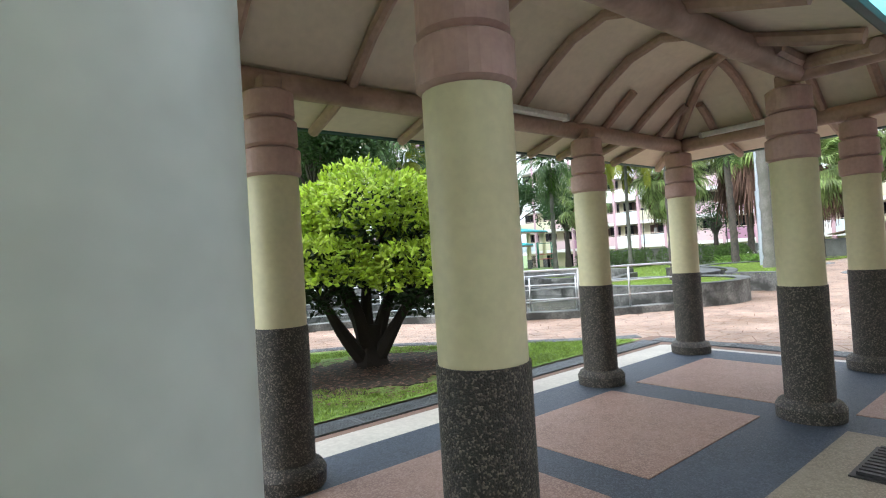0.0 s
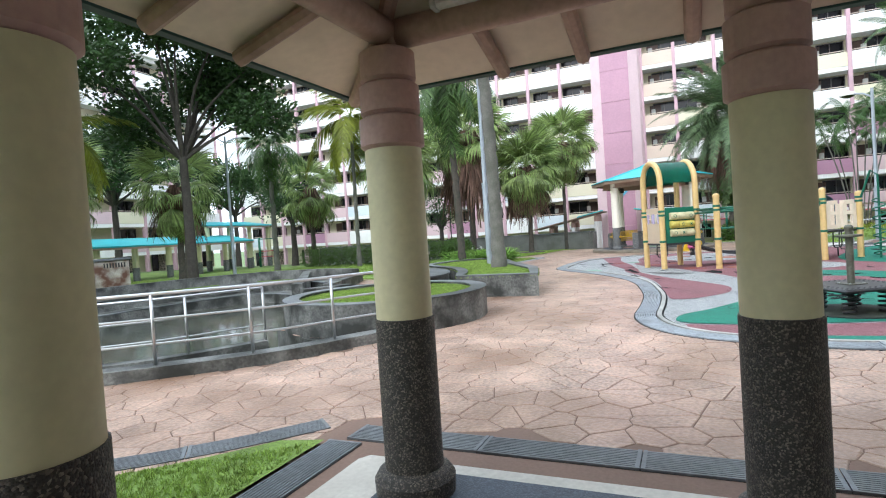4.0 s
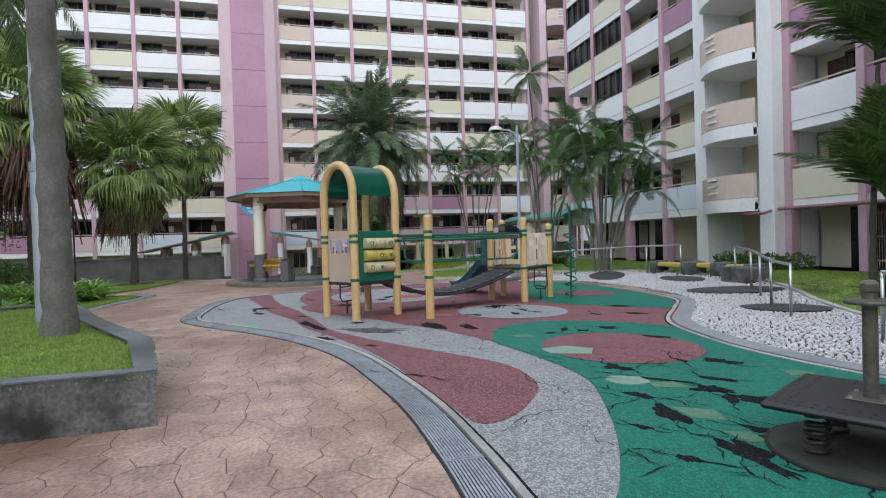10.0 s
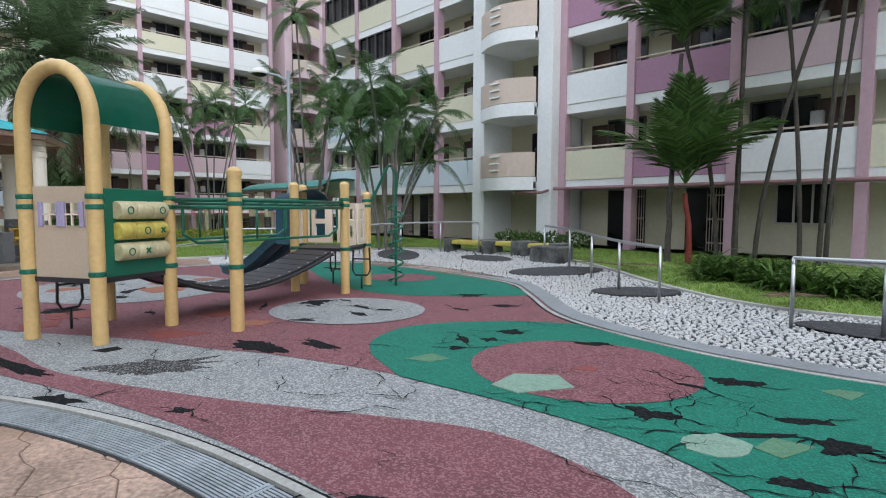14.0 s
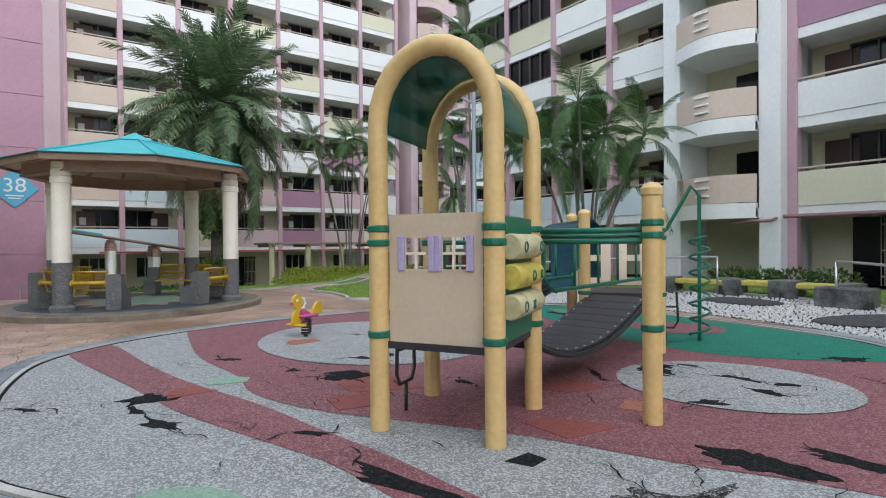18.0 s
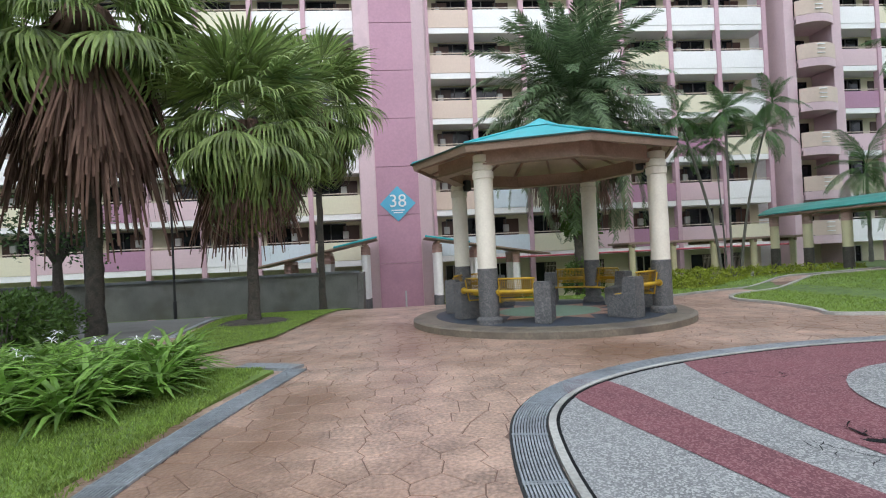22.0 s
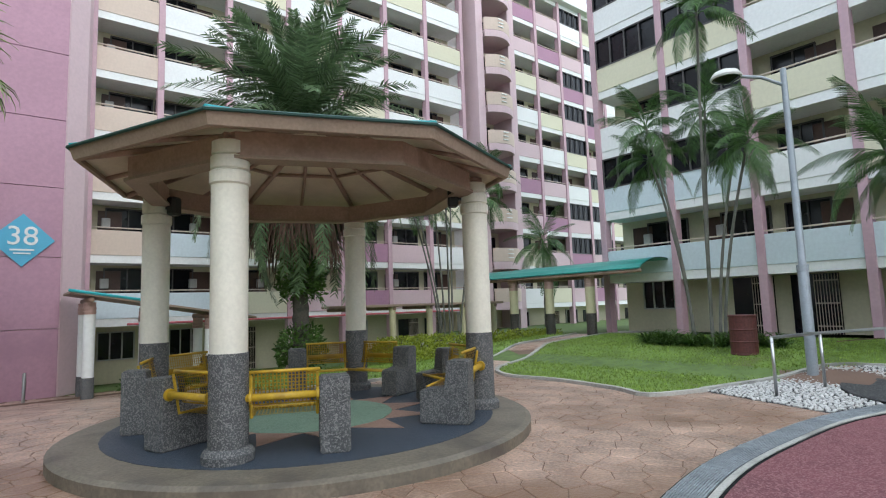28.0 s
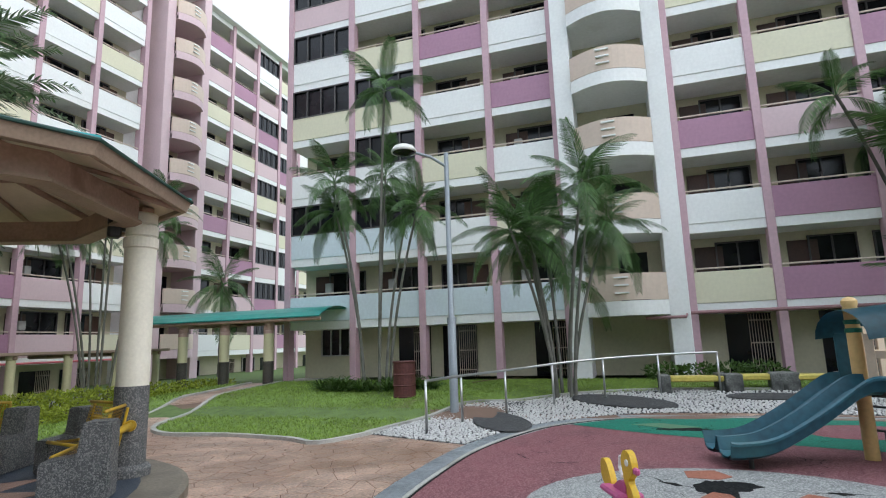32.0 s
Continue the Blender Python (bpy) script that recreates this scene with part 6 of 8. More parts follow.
for base in (((22.18, 1.52), (22.95, -1.8)), ((23.15, 2.04), (23.85, -1.26))):
    a, b = Vector((*base[0], 0)), Vector((*base[1], 0))
    pts = [a.lerp(b, t) + Vector((0, 0, z)) for t, z in ((0.06, 1.62), (0.06, 1.25), (0.12, 1.12), (0.88, 1.12), (0.94, 1.25), (0.94, 1.62))]
    part("bridge_rail", tube(pts, 0.022, 8), M_PGREEN, play, smooth=True)
    for t in (0.25, 0.42, 0.58, 0.75):
        p = a.lerp(b, t)
        part("baluster", tube([p + Vector((0, 0, 1.12)), p + Vector((0, 0, 1.62))], 0.016, 6), M_PGREEN, play, smooth=True)

# ---- lamp posts, barrel, walls, canopies ----
def lamp_post(at, h, arms, turn=0, label="grey steel lamp post with a domed lantern", r=0.075):
    ob = thing("street_lamp", label, "street lamp", at, turn, group="lamp posts of the court")
    part("pole", lathe([(r * 1.3, 0), (r * 1.3, h * 0.33), (r * 0.95, h * 0.34), (r * 0.75, h)], 14), M_LAMP, ob, smooth=True)
    part("collar", lathe([(r * 1.45, h * 0.33), (r * 1.45, h * 0.35)], 14), M_LAMP, ob)
    for s in arms:
        part("arm", tube([(0, 0, h - 0.35), (0.4 * s, 0, h - 0.12), (0.75 * s, 0, h - 0.05), (0.95 * s, 0, h - 0.02)], 0.035, 8), M_LAMP, ob, smooth=True)
        part("shade", lathe([(0.3, -0.06), (0.31, -0.02), (0.24, 0.08), (0.1, 0.14), (0.001, 0.15)], 20, at=(1.05 * s, 0, h)), M_SHADE, ob, "pale domed lantern shade", True)
        part("lens", lathe([(0.001, -0.16), (0.16, -0.12), (0.27, -0.06)], 20, at=(1.05 * s, 0, h)), M_GLASS, ob, smooth=True)
    return ob


lamp_post((31.27, -5.2, ground_z(31.27, -5.2)), 6.15, (1,), 35)
lamp_post((20.6, 7.72, 0.4), 7.6, (1,), 180)
lamp_post((26.0, 24.0, 0.1), 7.4, (1, -1), -35)
for x, y, h in ((44.6, 15.6, 4.6), (41.5, 24.5, 4.5), (47.6, 20.5, 4.5)):
    ob = thing("lamp_pole", "slim dark garden lamp pole", "lamp", (x, y, ground_z(x, y)), group="dark garden poles")
    part("pole", lathe([(0.07, 0), (0.07, 0.8), (0.045, 0.82), (0.04, h)], 10), M_BLACKM, ob, smooth=True)
    part("cap", lathe([(0.12, h), (0.14, h + 0.1), (0.05, h + 0.2)], 10), M_BLACKM, ob)
ob = thing("lamp_pole", "blue-grey garden lamp pole with a dark cap", "lamp", (3.36, 8.95, 0.03))
part("pole", lathe([(0.1, 0), (0.1, 1.25), (0.08, 1.3), (0.065, 3.45)], 14), mat("blue_grey_pole", (0.17, 0.24, 0.3), 0.5, var=0.2, scale=6), ob, smooth=True)
part("base_band", lathe([(0.104, 0), (0.104, 0.16), (0.1, 0.17)], 14), M_BLACKM, ob, "dark painted foot")
part("cap", lathe([(0.07, 3.4), (0.1, 3.46), (0.14, 3.56), (0.15, 3.64), (0.05, 3.68), (0.001, 3.69)], 16), M_BLACKM, ob)
bz = ground_z(33.0, -6.4)
barrel = thing("steel_barrel", "rusty dark red steel barrel on the grass", "barrel", (33.0, -6.4, bz))
part("drum", lathe([(0.29, 0), (0.3, 0.02), (0.29, 0.04), (0.29, 0.28), (0.305, 0.3), (0.29, 0.32), (0.29, 0.56), (0.305, 0.58), (0.29, 0.6), (0.29, 0.86), (0.3, 0.88), (0.29, 0.9)], 26), M_BARREL, barrel, smooth=False)
part("rim", lathe([(0.3, 0.87), (0.31, 0.89), (0.3, 0.91)], 26), M_BARREL, barrel)
low = strip("retaining_wall", [Vector((47.0, 8.7)), Vector((47.0, 34))], 0.0, -0.25, -0.6, 0.98, M_WALL, label="grey stained concrete garden wall", category="wall")
strip("wall_coping", [Vector((46.96, 8.6)), Vector((46.96, 34))], 0.04, -0.33, 0.98, 1.08, M_CONC_TOP, label="weathered coping of the garden wall", category="coping")
strip("retaining_wall", [Vector((47.1, 8.45)), Vector((49.5, 8.45))], 0.0, 0.25, -1.2, 0.98, M_WALL, label="return of the garden wall", category="wall")


def lean_to(y0, z0, y1, z1, label):
    ob = thing("link_canopy", label, "canopy", group="canopies beside the stair shaft")
    d = (y1 - y0) / abs(y1 - y0)
    part("roof_plate", raw([(x, y, z + dz) for dz in (0, 0.07) for x, y, z in ((48.6, y0, z0), (51.6, y0, z0), (51.6, y1, z1), (48.6, y1, z1))], [(3, 2, 1, 0), (4, 5, 6, 7), (0, 1, 5, 4), (1, 2, 6, 5), (2, 3, 7, 6), (3, 0, 4, 7)]), M_FASCIA, ob)
    part("teal_edge", tube([(48.6, y0 - 0.05 * d, z0 + 0.1), (48.6, y0 + (y1 - y0) * 0.35, z0 + (z1 - z0) * 0.35 + 0.1)], 0.05, 6), M_TEAL, ob)
    for k in range(3):
        t = 0.1 + 0.32 * k
        y = y0 + (y1 - y0) * t
        part("cross_beam", tube([(48.7, y, z0 + (z1 - z0) * t - 0.12), (51.5, y, z0 + (z1 - z0) * t - 0.12)], 0.09, 10), M_BEAM, ob, smooth=True)
    for t in (0.1, 0.42, 0.74):
        for x in (49.2, 50.9):
            y = y0 + (y1 - y0) * t
            g = ground_z(x, y)
            zt = z0 + (z1 - z0) * t - 0.2
            if zt - g < 1.4:
                continue
            part("column_foot", lathe([(0.19, g - 0.05), (0.19, g + 0.7)], 18, at=(x, y, 0)), M_WASHG, ob, smooth=True)
            part("column_shaft", lathe([(0.18, g + 0.7), (0.18, zt - 0.4)], 18, at=(x, y, 0)), M_W["white"], ob, smooth=True)
            part("column_head", lathe([(0.19, zt - 0.4), (0.2, zt - 0.3), (0.18, zt - 0.28), (0.2, zt - 0.2), (0.18, zt - 0.12), (0.19, zt)], 18, at=(x, y, 0)), M_PINKCAP, ob)
    return ob


lean_to(7.85, 2.5, 13.6, 1.35, "sloping brown canopy with teal edge north of the shaft")
lean_to(5.45, 2.45, -0.6, 1.4, "sloping brown canopy with teal edge south of the shaft")
post_b = thing("steel_bollard", "slim steel bollard before the stair shaft", "bollard", (50.6, 6.5, ground_z(50.6, 6.5)))
part("tube", lathe([(0.05, 0), (0.05, 0.95), (0.03, 1.0)], 10), M_STEEL, post_b, smooth=True)
can = thing("walkway_canopy", "curved teal canopy on white and grey columns at the block corner", "canopy")
verts, faces = [], []
for x in (38.2, 47.5):
    for dz in (0, 0.04):
        for k in range(9):
            a = math.pi * (0.2 + 0.6 * k / 8)
            verts.append((x, -12.15 + 1.5 * math.cos(a) / math.cos(math.pi * 0.2), 2.55 + 0.42 * (math.sin(a) - math.sin(math.pi * 0.2)) / (1 - math.sin(math.pi * 0.2)) + dz + 0.2))
for k in range(8):
    faces += [(k, k + 1, 18 + k + 1, 18 + k), (9 + k + 1, 9 + k, 27 + k, 27 + k + 1)]
faces += [(0, 18, 27, 9), (8, 17, 35, 26)]
part("roof_sheet", raw(verts, faces), mat("teal_green_sheet", (0.03, 0.3, 0.26), 0.3, var=0.15, scale=1.0, fine=6, bump=0.05), can)
for y in (-10.75, -13.4):
    part("eave_beam", tube([(38.2, y, 2.68), (47.5, y, 2.68)], 0.07, 8), M_BEAM, can, smooth=True)
for x in (40.7, 42.8, 44.9, 47.0):
    for y in (-11.1,):
        g = 0.3
        part("column_foot", lathe([(0.2, g - 0.3), (0.2, g + 0.85)], 18, at=(x, y, 0)), M_WASH, can, smooth=True)
        part("column_shaft", lathe([(0.19, g + 0.85), (0.19, 2.2)], 18, at=(x, y, 0)), M_CREAM, can, smooth=True)
        part("column_head", lathe([(0.2, 2.2), (0.2, 2.32), (0.18, 2.34), (0.2, 2.36), (0.2, 2.48), (0.18, 2.5), (0.2, 2.52), (0.2, 2.66)], 18, at=(x, y, 0)), M_PINKCAP, can)
wl = thing("link_shelter", "low brown-roofed walkway along the tall block", "canopy", (49.3, -8.5, -0.7))
part("roof_plate", box(-1.3, -5.0, 2.35, 1.3, 4.2, 2.47, 0.02), M_FASCIA, wl)
part("ramp_wall", box(-1.3, -5.5, 0, -1.15, 0.5, 0.7), M_KERB, wl)
for k in range(5):
    part("column", lathe([(0.15, -0.2), (0.15, 2.2), (0.18, 2.22), (0.18, 2.35)], 14, at=(-1.0, 3.9 - 2.1 * k, 0)), M_CREAM, wl, smooth=True)
    part("beam", tube([(-1.2, 3.9 - 2.1 * k, 2.28), (1.2, 3.9 - 2.1 * k, 2.28)], 0.08, 8), M_BEAM, wl, smooth=True)
part("service_pipe", tube([(-3.2, -0.25, 1.3), (16.6, -0.25, 1.3)], 0.05), M_PIPE, block38, "pink service pipe")
cup = thing("paper_cup", "small white plastic cup on the paving", "cup", (11.72, 5.7, 0.013))
part("cup_wall", lathe([(0.045, 0), (0.07, 0.08), (0.075, 0.085), (0.068, 0.082), (0.042, 0.01)], 16), M_WHITE, cup)

# ---- far end of the lawn: covered ways, exercise bars, stained box ----
def covered_way(label, x0, x1, y, w, z0, z1):
    ob = thing("covered_way", label, "canopy", group="teal covered ways beyond the lawn")
    verts = [(x, yy, z + dz) for dz in (0, 0.08) for x, yy, z in ((x0, y - w, z0), (x1, y - w, z0), (x1, y + w, z1), (x0, y + w, z1))]
    part("roof_sheet", raw(verts, [(3, 2, 1, 0), (4, 5, 6, 7), (0, 1, 5, 4), (1, 2, 6, 5), (2, 3, 7, 6), (3, 0, 4, 7)]), M_TEAL, ob)
    part("fascia", box(x0, y - w - 0.03, z0 - 0.12, x1, y - w + 0.03, z0), M_FASCIA, ob)
    n = max(2, round((x1 - x0) / 2.4))
    for k in range(n + 1):
        x = x0 + 0.2 + (x1 - x0 - 0.4) * k / n
        part("column_foot", lathe([(0.19, 0.0), (0.19, 0.8)], 14, at=(x, y - w + 0.3, 0)), M_WASHG, ob, smooth=True)
        part("column_shaft", lathe([(0.17, 0.8), (0.17, z0 - 0.02)], 14, at=(x, y - w + 0.3, 0)), M_CREAM, ob, smooth=True)
        part("rafter", tube([(x, y - w + 0.05, z0 - 0.06), (x, y + w - 0.05, z1 - 0.06)], 0.05, 6), M_BEAM, ob)
    return ob


covered_way("low teal-roofed covered way on cream columns", 20.5, 34.2, 31.5, 1.3, 2.0, 2.5)
covered_way("higher teal canopy at the end of the covered way", 32.0, 38.5, 33.6, 1.4, 3.2, 3.6)
gym = thing("exercise_frame", "green and red steel exercise frame", "exercise equipment", (35.4, 30.0, 0.1))
for x, y in ((-1.4, -0.5), (-0.5, 0.4), (0.4, -0.5), (1.3, 0.4)):
    part("post", tube([(x, y, 0), (x, y, 2.1)], 0.05, 8), M_PGREEN, gym, smooth=True)
for k, (x0, x1) in enumerate(((-1.4, -0.5), (-0.5, 0.4), (0.4, 1.3))):
    y0, y1 = (-0.5, 0.4) if k != 1 else (0.4, -0.5)
    part("top_bar", tube([(x0, y0, 2.0), (x1, y1, 2.0)], 0.03, 8), M_PGREEN, gym, smooth=True)
    part("low_bar", tube([(x0, y0, 0.7), (x1, y1, 0.7)], 0.03, 8), M_PIPE, gym, "red bar", True)
    part("seat_bar", tube([(x0, y0, 1.1), (x1, y1, 1.1)], 0.03, 8), M_PIPE, gym, "red bar", True)
rust = thing("service_box", "pale concrete box with dark rusty streaks", "service box", (17.9, 23.0, 0.1), -20)
part("body", box(-1.0, -0.6, 0, 1.0, 0.6, 1.25, 0.02), mat("rust_streaked_concrete", (0.36, 0.33, 0.28), 0.8, var=0.3, scale=3, fine=30, bump=0.4, dirt=(0.11, 0.05, 0.03), dirt_scale=2.2, dirt_cover=0.5), rust)
part("lid", box(-1.06, -0.66, 1.25, 1.06, 0.66, 1.35, 0.02), M_CONC_TOP, rust, "grey slab lid")
for k in range(8):
    part("vent_slot", box(0.1 + 0.1 * k, -0.606, 0.98, 0.15 + 0.1 * k, -0.59, 1.16), M_PIT, rust)

# ---- plants ----
def fan_leaf(rnd, blade=0.95, petiole=1.0, segs=24, droop=0.45, spread=250):
    """A fan palm leaf: stalk along +x, then a pleated fan whose tips hang."""
    verts, faces = [], []
    def quad(a, b, c, d):
        o = len(verts)
        verts.extend((a, b, c, d))
        faces.append((o, o + 1, o + 2, o + 3))
    sag = 0.12 * petiole
    pts = [(petiole * t, 0, -sag * t * t) for t in (0, 0.5, 1)]
    for (x0, _, z0), (x1, _, z1) in zip(pts, pts[1:]):
        quad((x0, -0.018, z0), (x0, 0.018, z0), (x1, 0.014, z1), (x1, -0.014, z1))
        quad((x0, 0, z0 - 0.015), (x0, 0, z0 + 0.015), (x1, 0, z1 + 0.012), (x1, 0, z1 - 0.012))
    hx, hz = petiole, -sag
    for k in range(segs):
        a = radians(-spread / 2 + spread * (k + 0.5) / segs)
        L = blade * (0.74 + 0.26 * math.cos(a * 0.6)) * rnd.uniform(0.92, 1.08)
        da = radians(spread / segs) * 0.5
        split, hang, rows = 0.56, rnd.uniform(0.75, 1.1), []
        p, e = Vector((hx, 0, hz)), radians(8) - 0.35 * droop * abs(math.sin(a))
        last = 0.0
        for t in (0.04, 0.32, 0.56, 0.74, 0.88, 1.0):
            step = (t - last) * L
            last = t
            if t > 0.3:
                e -= droop * hang * (0.25 if t < 0.6 else 0.6)
            e = max(e, radians(-88))
            p = p + Vector((math.cos(a) * math.cos(e), math.sin(a) * math.cos(e), math.sin(e))) * step
            hw = L * min(t, split) * math.tan(da) * (1.0 if t <= split else max(0.05, 1 - (t - split) / (1 - split) * 0.92))
            nx, ny, fold = -math.sin(a), math.cos(a), 0.3 * hw
            rows.append(((p.x - nx * hw, p.y - ny * hw, p.z - fold), (p.x, p.y, p.z + fold), (p.x + nx * hw, p.y + ny * hw, p.z - fold)))
        o = len(verts)
        for r in rows:
            verts.extend(r)
        for i in range(len(rows) - 1):
            for j in (0, 1):
                faces.append((o + 3 * i + j, o + 3 * i + j + 1, o + 3 * i + 4 + j, o + 3 * i + 3 + j))
    return verts, faces


def dead_leaf(rnd, length=1.5, strips=20):
    verts, faces = [], []
    for k in range(strips):
        y = 0.28 * (k / (strips - 1) - 0.5) * 2
        L = length * rnd.uniform(0.65, 1.05)
        rows = []
        for t in (0, 0.35, 0.7, 1.0):
            w = 0.024 * (1 - 0.7 * t)
            x = 0.05 + 0.28 * math.sin(t * 1.6) + rnd.uniform(-0.02, 0.02)
            yy = y * (0.25 + 1.2 * t) + rnd.uniform(-0.02, 0.02)
            rows.append(((x, yy - w, -L * t + 0.1), (x + 0.01, yy + w, -L * t + 0.1)))
        o = len(verts)
        for r in rows:
            verts.extend(r)
        for i in range(3):
            faces.append((o + 2 * i, o + 2 * i + 1, o + 2 * i + 3, o + 2 * i + 2))
    return verts, faces


def feather_leaf(rnd, length=2.4, leaflet=0.5, pairs=26, arch=0.5, hang=0.5, width=0.022, plume=0.0):
    """A feather palm frond along +x that arches down; leaflets in two rows, plume sets them all round."""
    verts, faces = [], []
    n = 10
    def spine(t):
        return Vector((length * (t - 0.18 * arch * t ** 3), 0, length * (0.12 * t - arch * t ** 2.2)))
    prev = None
    for i in range(n + 1):
        p = spine(i / n)
        r = 0.02 * (1 - 0.8 * i / n)
        o = len(verts)
        verts.extend([(p.x, p.y - r, p.z), (p.x, p.y, p.z + r), (p.x, p.y + r, p.z)])
        if prev is not None:
            faces.extend([(prev, prev + 1, o + 1, o), (prev + 1, prev + 2, o + 2, o + 1)])
        prev = o
    for k in range(pairs):
        t = 0.16 + 0.83 * k / (pairs - 1)
        p = spine(t)
        d = (spine(min(t + 0.02, 1)) - spine(t - 0.02)).normalized()
        L = leaflet * (0.35 + 0.65 * math.sin(math.pi * min(1.0, 0.15 + 0.85 * t) ** 0.9)) * rnd.uniform(0.85, 1.1)
        for side in (-1, 1):
            up = rnd.uniform(-plume, plume) if plume else 0.25
            way = (d * 0.62 + Vector((0, side, 0)) * 0.75 + Vector((0, 0, up))).normalized()
            rows = []
            for s in (0, 0.45, 0.8, 1.0):
                q = p + way * L * s + Vector((0, 0, -hang * L * s ** 1.8))
                w = width * (0.7, 1.0, 0.7, 0.1)[(0, 0.45, 0.8, 1.0).index(s)]
                ac = d.cross(way).cross(way).normalized()
                rows.append((q - ac * w, q + ac * w))
            o = len(verts)
            for r in rows:
                verts.extend([tuple(r[0]), tuple(r[1])])
            for i in range(3):
                faces.append((o + 2 * i, o + 2 * i + 1, o + 2 * i + 3, o + 2 * i + 2))
    return verts, faces


def mesh_of(name, vf, material):
    me = bpy.data.meshes.new(name)
    me.from_pydata([tuple(v) for v in vf[0]], [], vf[1])
    me.materials.append(material)
    return me


lr = random.Random(9)
FAN = [mesh_of("frond", fan_leaf(lr, 1.0, 0.85, 34, d, 215), M_FAN) for d in (0.55, 0.85, 1.15)]
DEADL = [mesh_of("dead_frond", dead_leaf(lr, l), M_DEAD) for l in (1.3, 1.6, 1.9)]
FOX = [mesh_of("frond", feather_leaf(lr, 2.5, 0.55, 40, a, 0.75, 0.02, 0.6), M_FEATHER) for a in (0.55, 0.8, 1.0)]
FOXY = [mesh_of("frond", feather_leaf(lr, 2.6, 0.55, 48, a, 0.8, 0.028, 0.3), M_YPALM) for a in (0.6, 0.9)]
ARECA = [mesh_of("frond", feather_leaf(lr, 1.75, 0.4, 46, a, 0.55, 0.011, 0.12), M_ARECA) for a in (0.35, 0.6, 0.9)]
THIN = [mesh_of("frond", feather_leaf(lr, 1.5, 0.38, 40, a, 0.7, 0.011, 0.12), M_ARECA) for a in (0.45, 0.8)]
DATE = [mesh_of("frond", feather_leaf(lr, 3.5, 0.48, 78, a, 0.3, 0.017, 0.45), M_DATE) for a in (0.4, 0.65, 0.95)]
LIP = [mesh_of("frond", feather_leaf(lr, 1.9, 0.55, 38, a, 0.25, 0.021, 0.2), M_FEATHER) for a in (0.18, 0.4)]


def ringed_trunk(h, r0, r1, lean=(0, 0), rings=14, swell=0.25, step=0.18, r_seed=1):
    rnd = random.Random(r_seed)
    n = max(6, int(h / step))
    pts, rads = [], []
    for k in range(n + 1):
        t = k / n
        r = r0 + (r1 - r0) * t + swell * r0 * math.exp(-t * h * 2.5)
        pts.append((lean[0] * t * t + 0.012 * math.sin(k), lean[1] * t * t + 0.012 * math.cos(1.7 * k), h * t))
        rads.append(r * (1.05 if k % 2 else 0.97))
    return tube(pts, rads, 12)


def crown(parent, meshes, n, top, elev, rnd, scale=1.0, name="frond", start=0.0, z_jit=0.15):
    """Fronds in a spiral; elev(u) gives the angle above level for u from 0 (youngest) to 1 (oldest)."""
    for k in range(n):
        u = (k + 0.5) / n
        a = start + k * 137.5 + rnd.uniform(-12, 12)
        e = elev(u) + rnd.uniform(-7, 7)
        ob = new(name, meshes[min(int(u * len(meshes)), len(meshes) - 1)])
        ob.parent = parent
        s = scale * rnd.uniform(0.85, 1.1)
        ob.matrix_basis = Matrix.Translation((top[0], top[1], top[2] - z_jit * u)) @ Matrix.Rotation(radians(a), 4, "Z") @ Matrix.Rotation(radians(-e), 4, "Y") @ Matrix.Scale(s, 4)


def fan_palm(at, h, n=30, skirt=30, scale=1.0, seed=1, r=0.15, skirt_len=1.0):
    rnd = random.Random(seed)
    ob = thing("fan_palm", "fan palm with a skirt of dead brown fronds", "palm", at, rnd.uniform(0, 360), group="fan palms by the driveway")
    part("trunk", ringed_trunk(h, r, r * 0.75, (rnd.uniform(-0.2, 0.2), rnd.uniform(-0.2, 0.2)), r_seed=seed), M_TRUNK, ob, smooth=True)
    crown(ob, FAN, n, (0, 0, h + 0.15), lambda u: 62 - 128 * u, rnd, scale, z_jit=0.9)
    for k in range(skirt):
        a = k * 137.5
        d = new("dead_frond", DEADL[k % 3])
        d.parent = ob
        s = scale * skirt_len * rnd.uniform(0.8, 1.15)
        d.matrix_basis = Matrix.Translation((0, 0, h - 0.25 - 0.7 * (k / max(skirt, 1)) * skirt_len)) @ Matrix.Rotation(radians(a), 4, "Z") @ Matrix.Translation((0.1 + 0.28 * rnd.random(), 0, 0)) @ Matrix.Rotation(radians(rnd.uniform(-16, 4)), 4, "Y") @ Matrix.Scale(s, 4)
    return ob


def feather_palm(at, h, meshes, n, label, r=0.13, lean=(0, 0), seed=1, scale=1.0, top_e=75, low_e=-35, bark=None, group="feather palms of the court", shaft=True):
    rnd = random.Random(seed)
    ob = thing("feather_palm", label, "palm", at, 0, group=group)
    part("trunk", ringed_trunk(h, r, r * 0.7, lean, r_seed=seed), bark or M_TRUNKG, ob, smooth=True)
    if shaft:
        part("crownshaft", tube([(lean[0], lean[1], h - 0.05), (lean[0], lean[1], h + 0.5)], [r * 0.75, r * 0.45], 10), M_FEATHER, ob, smooth=True)
    crown(ob, meshes, n, (lean[0], lean[1], h + 0.35), lambda u: top_e + (low_e - top_e) * u, rnd, scale, start=rnd.uniform(0, 360))
    return ob


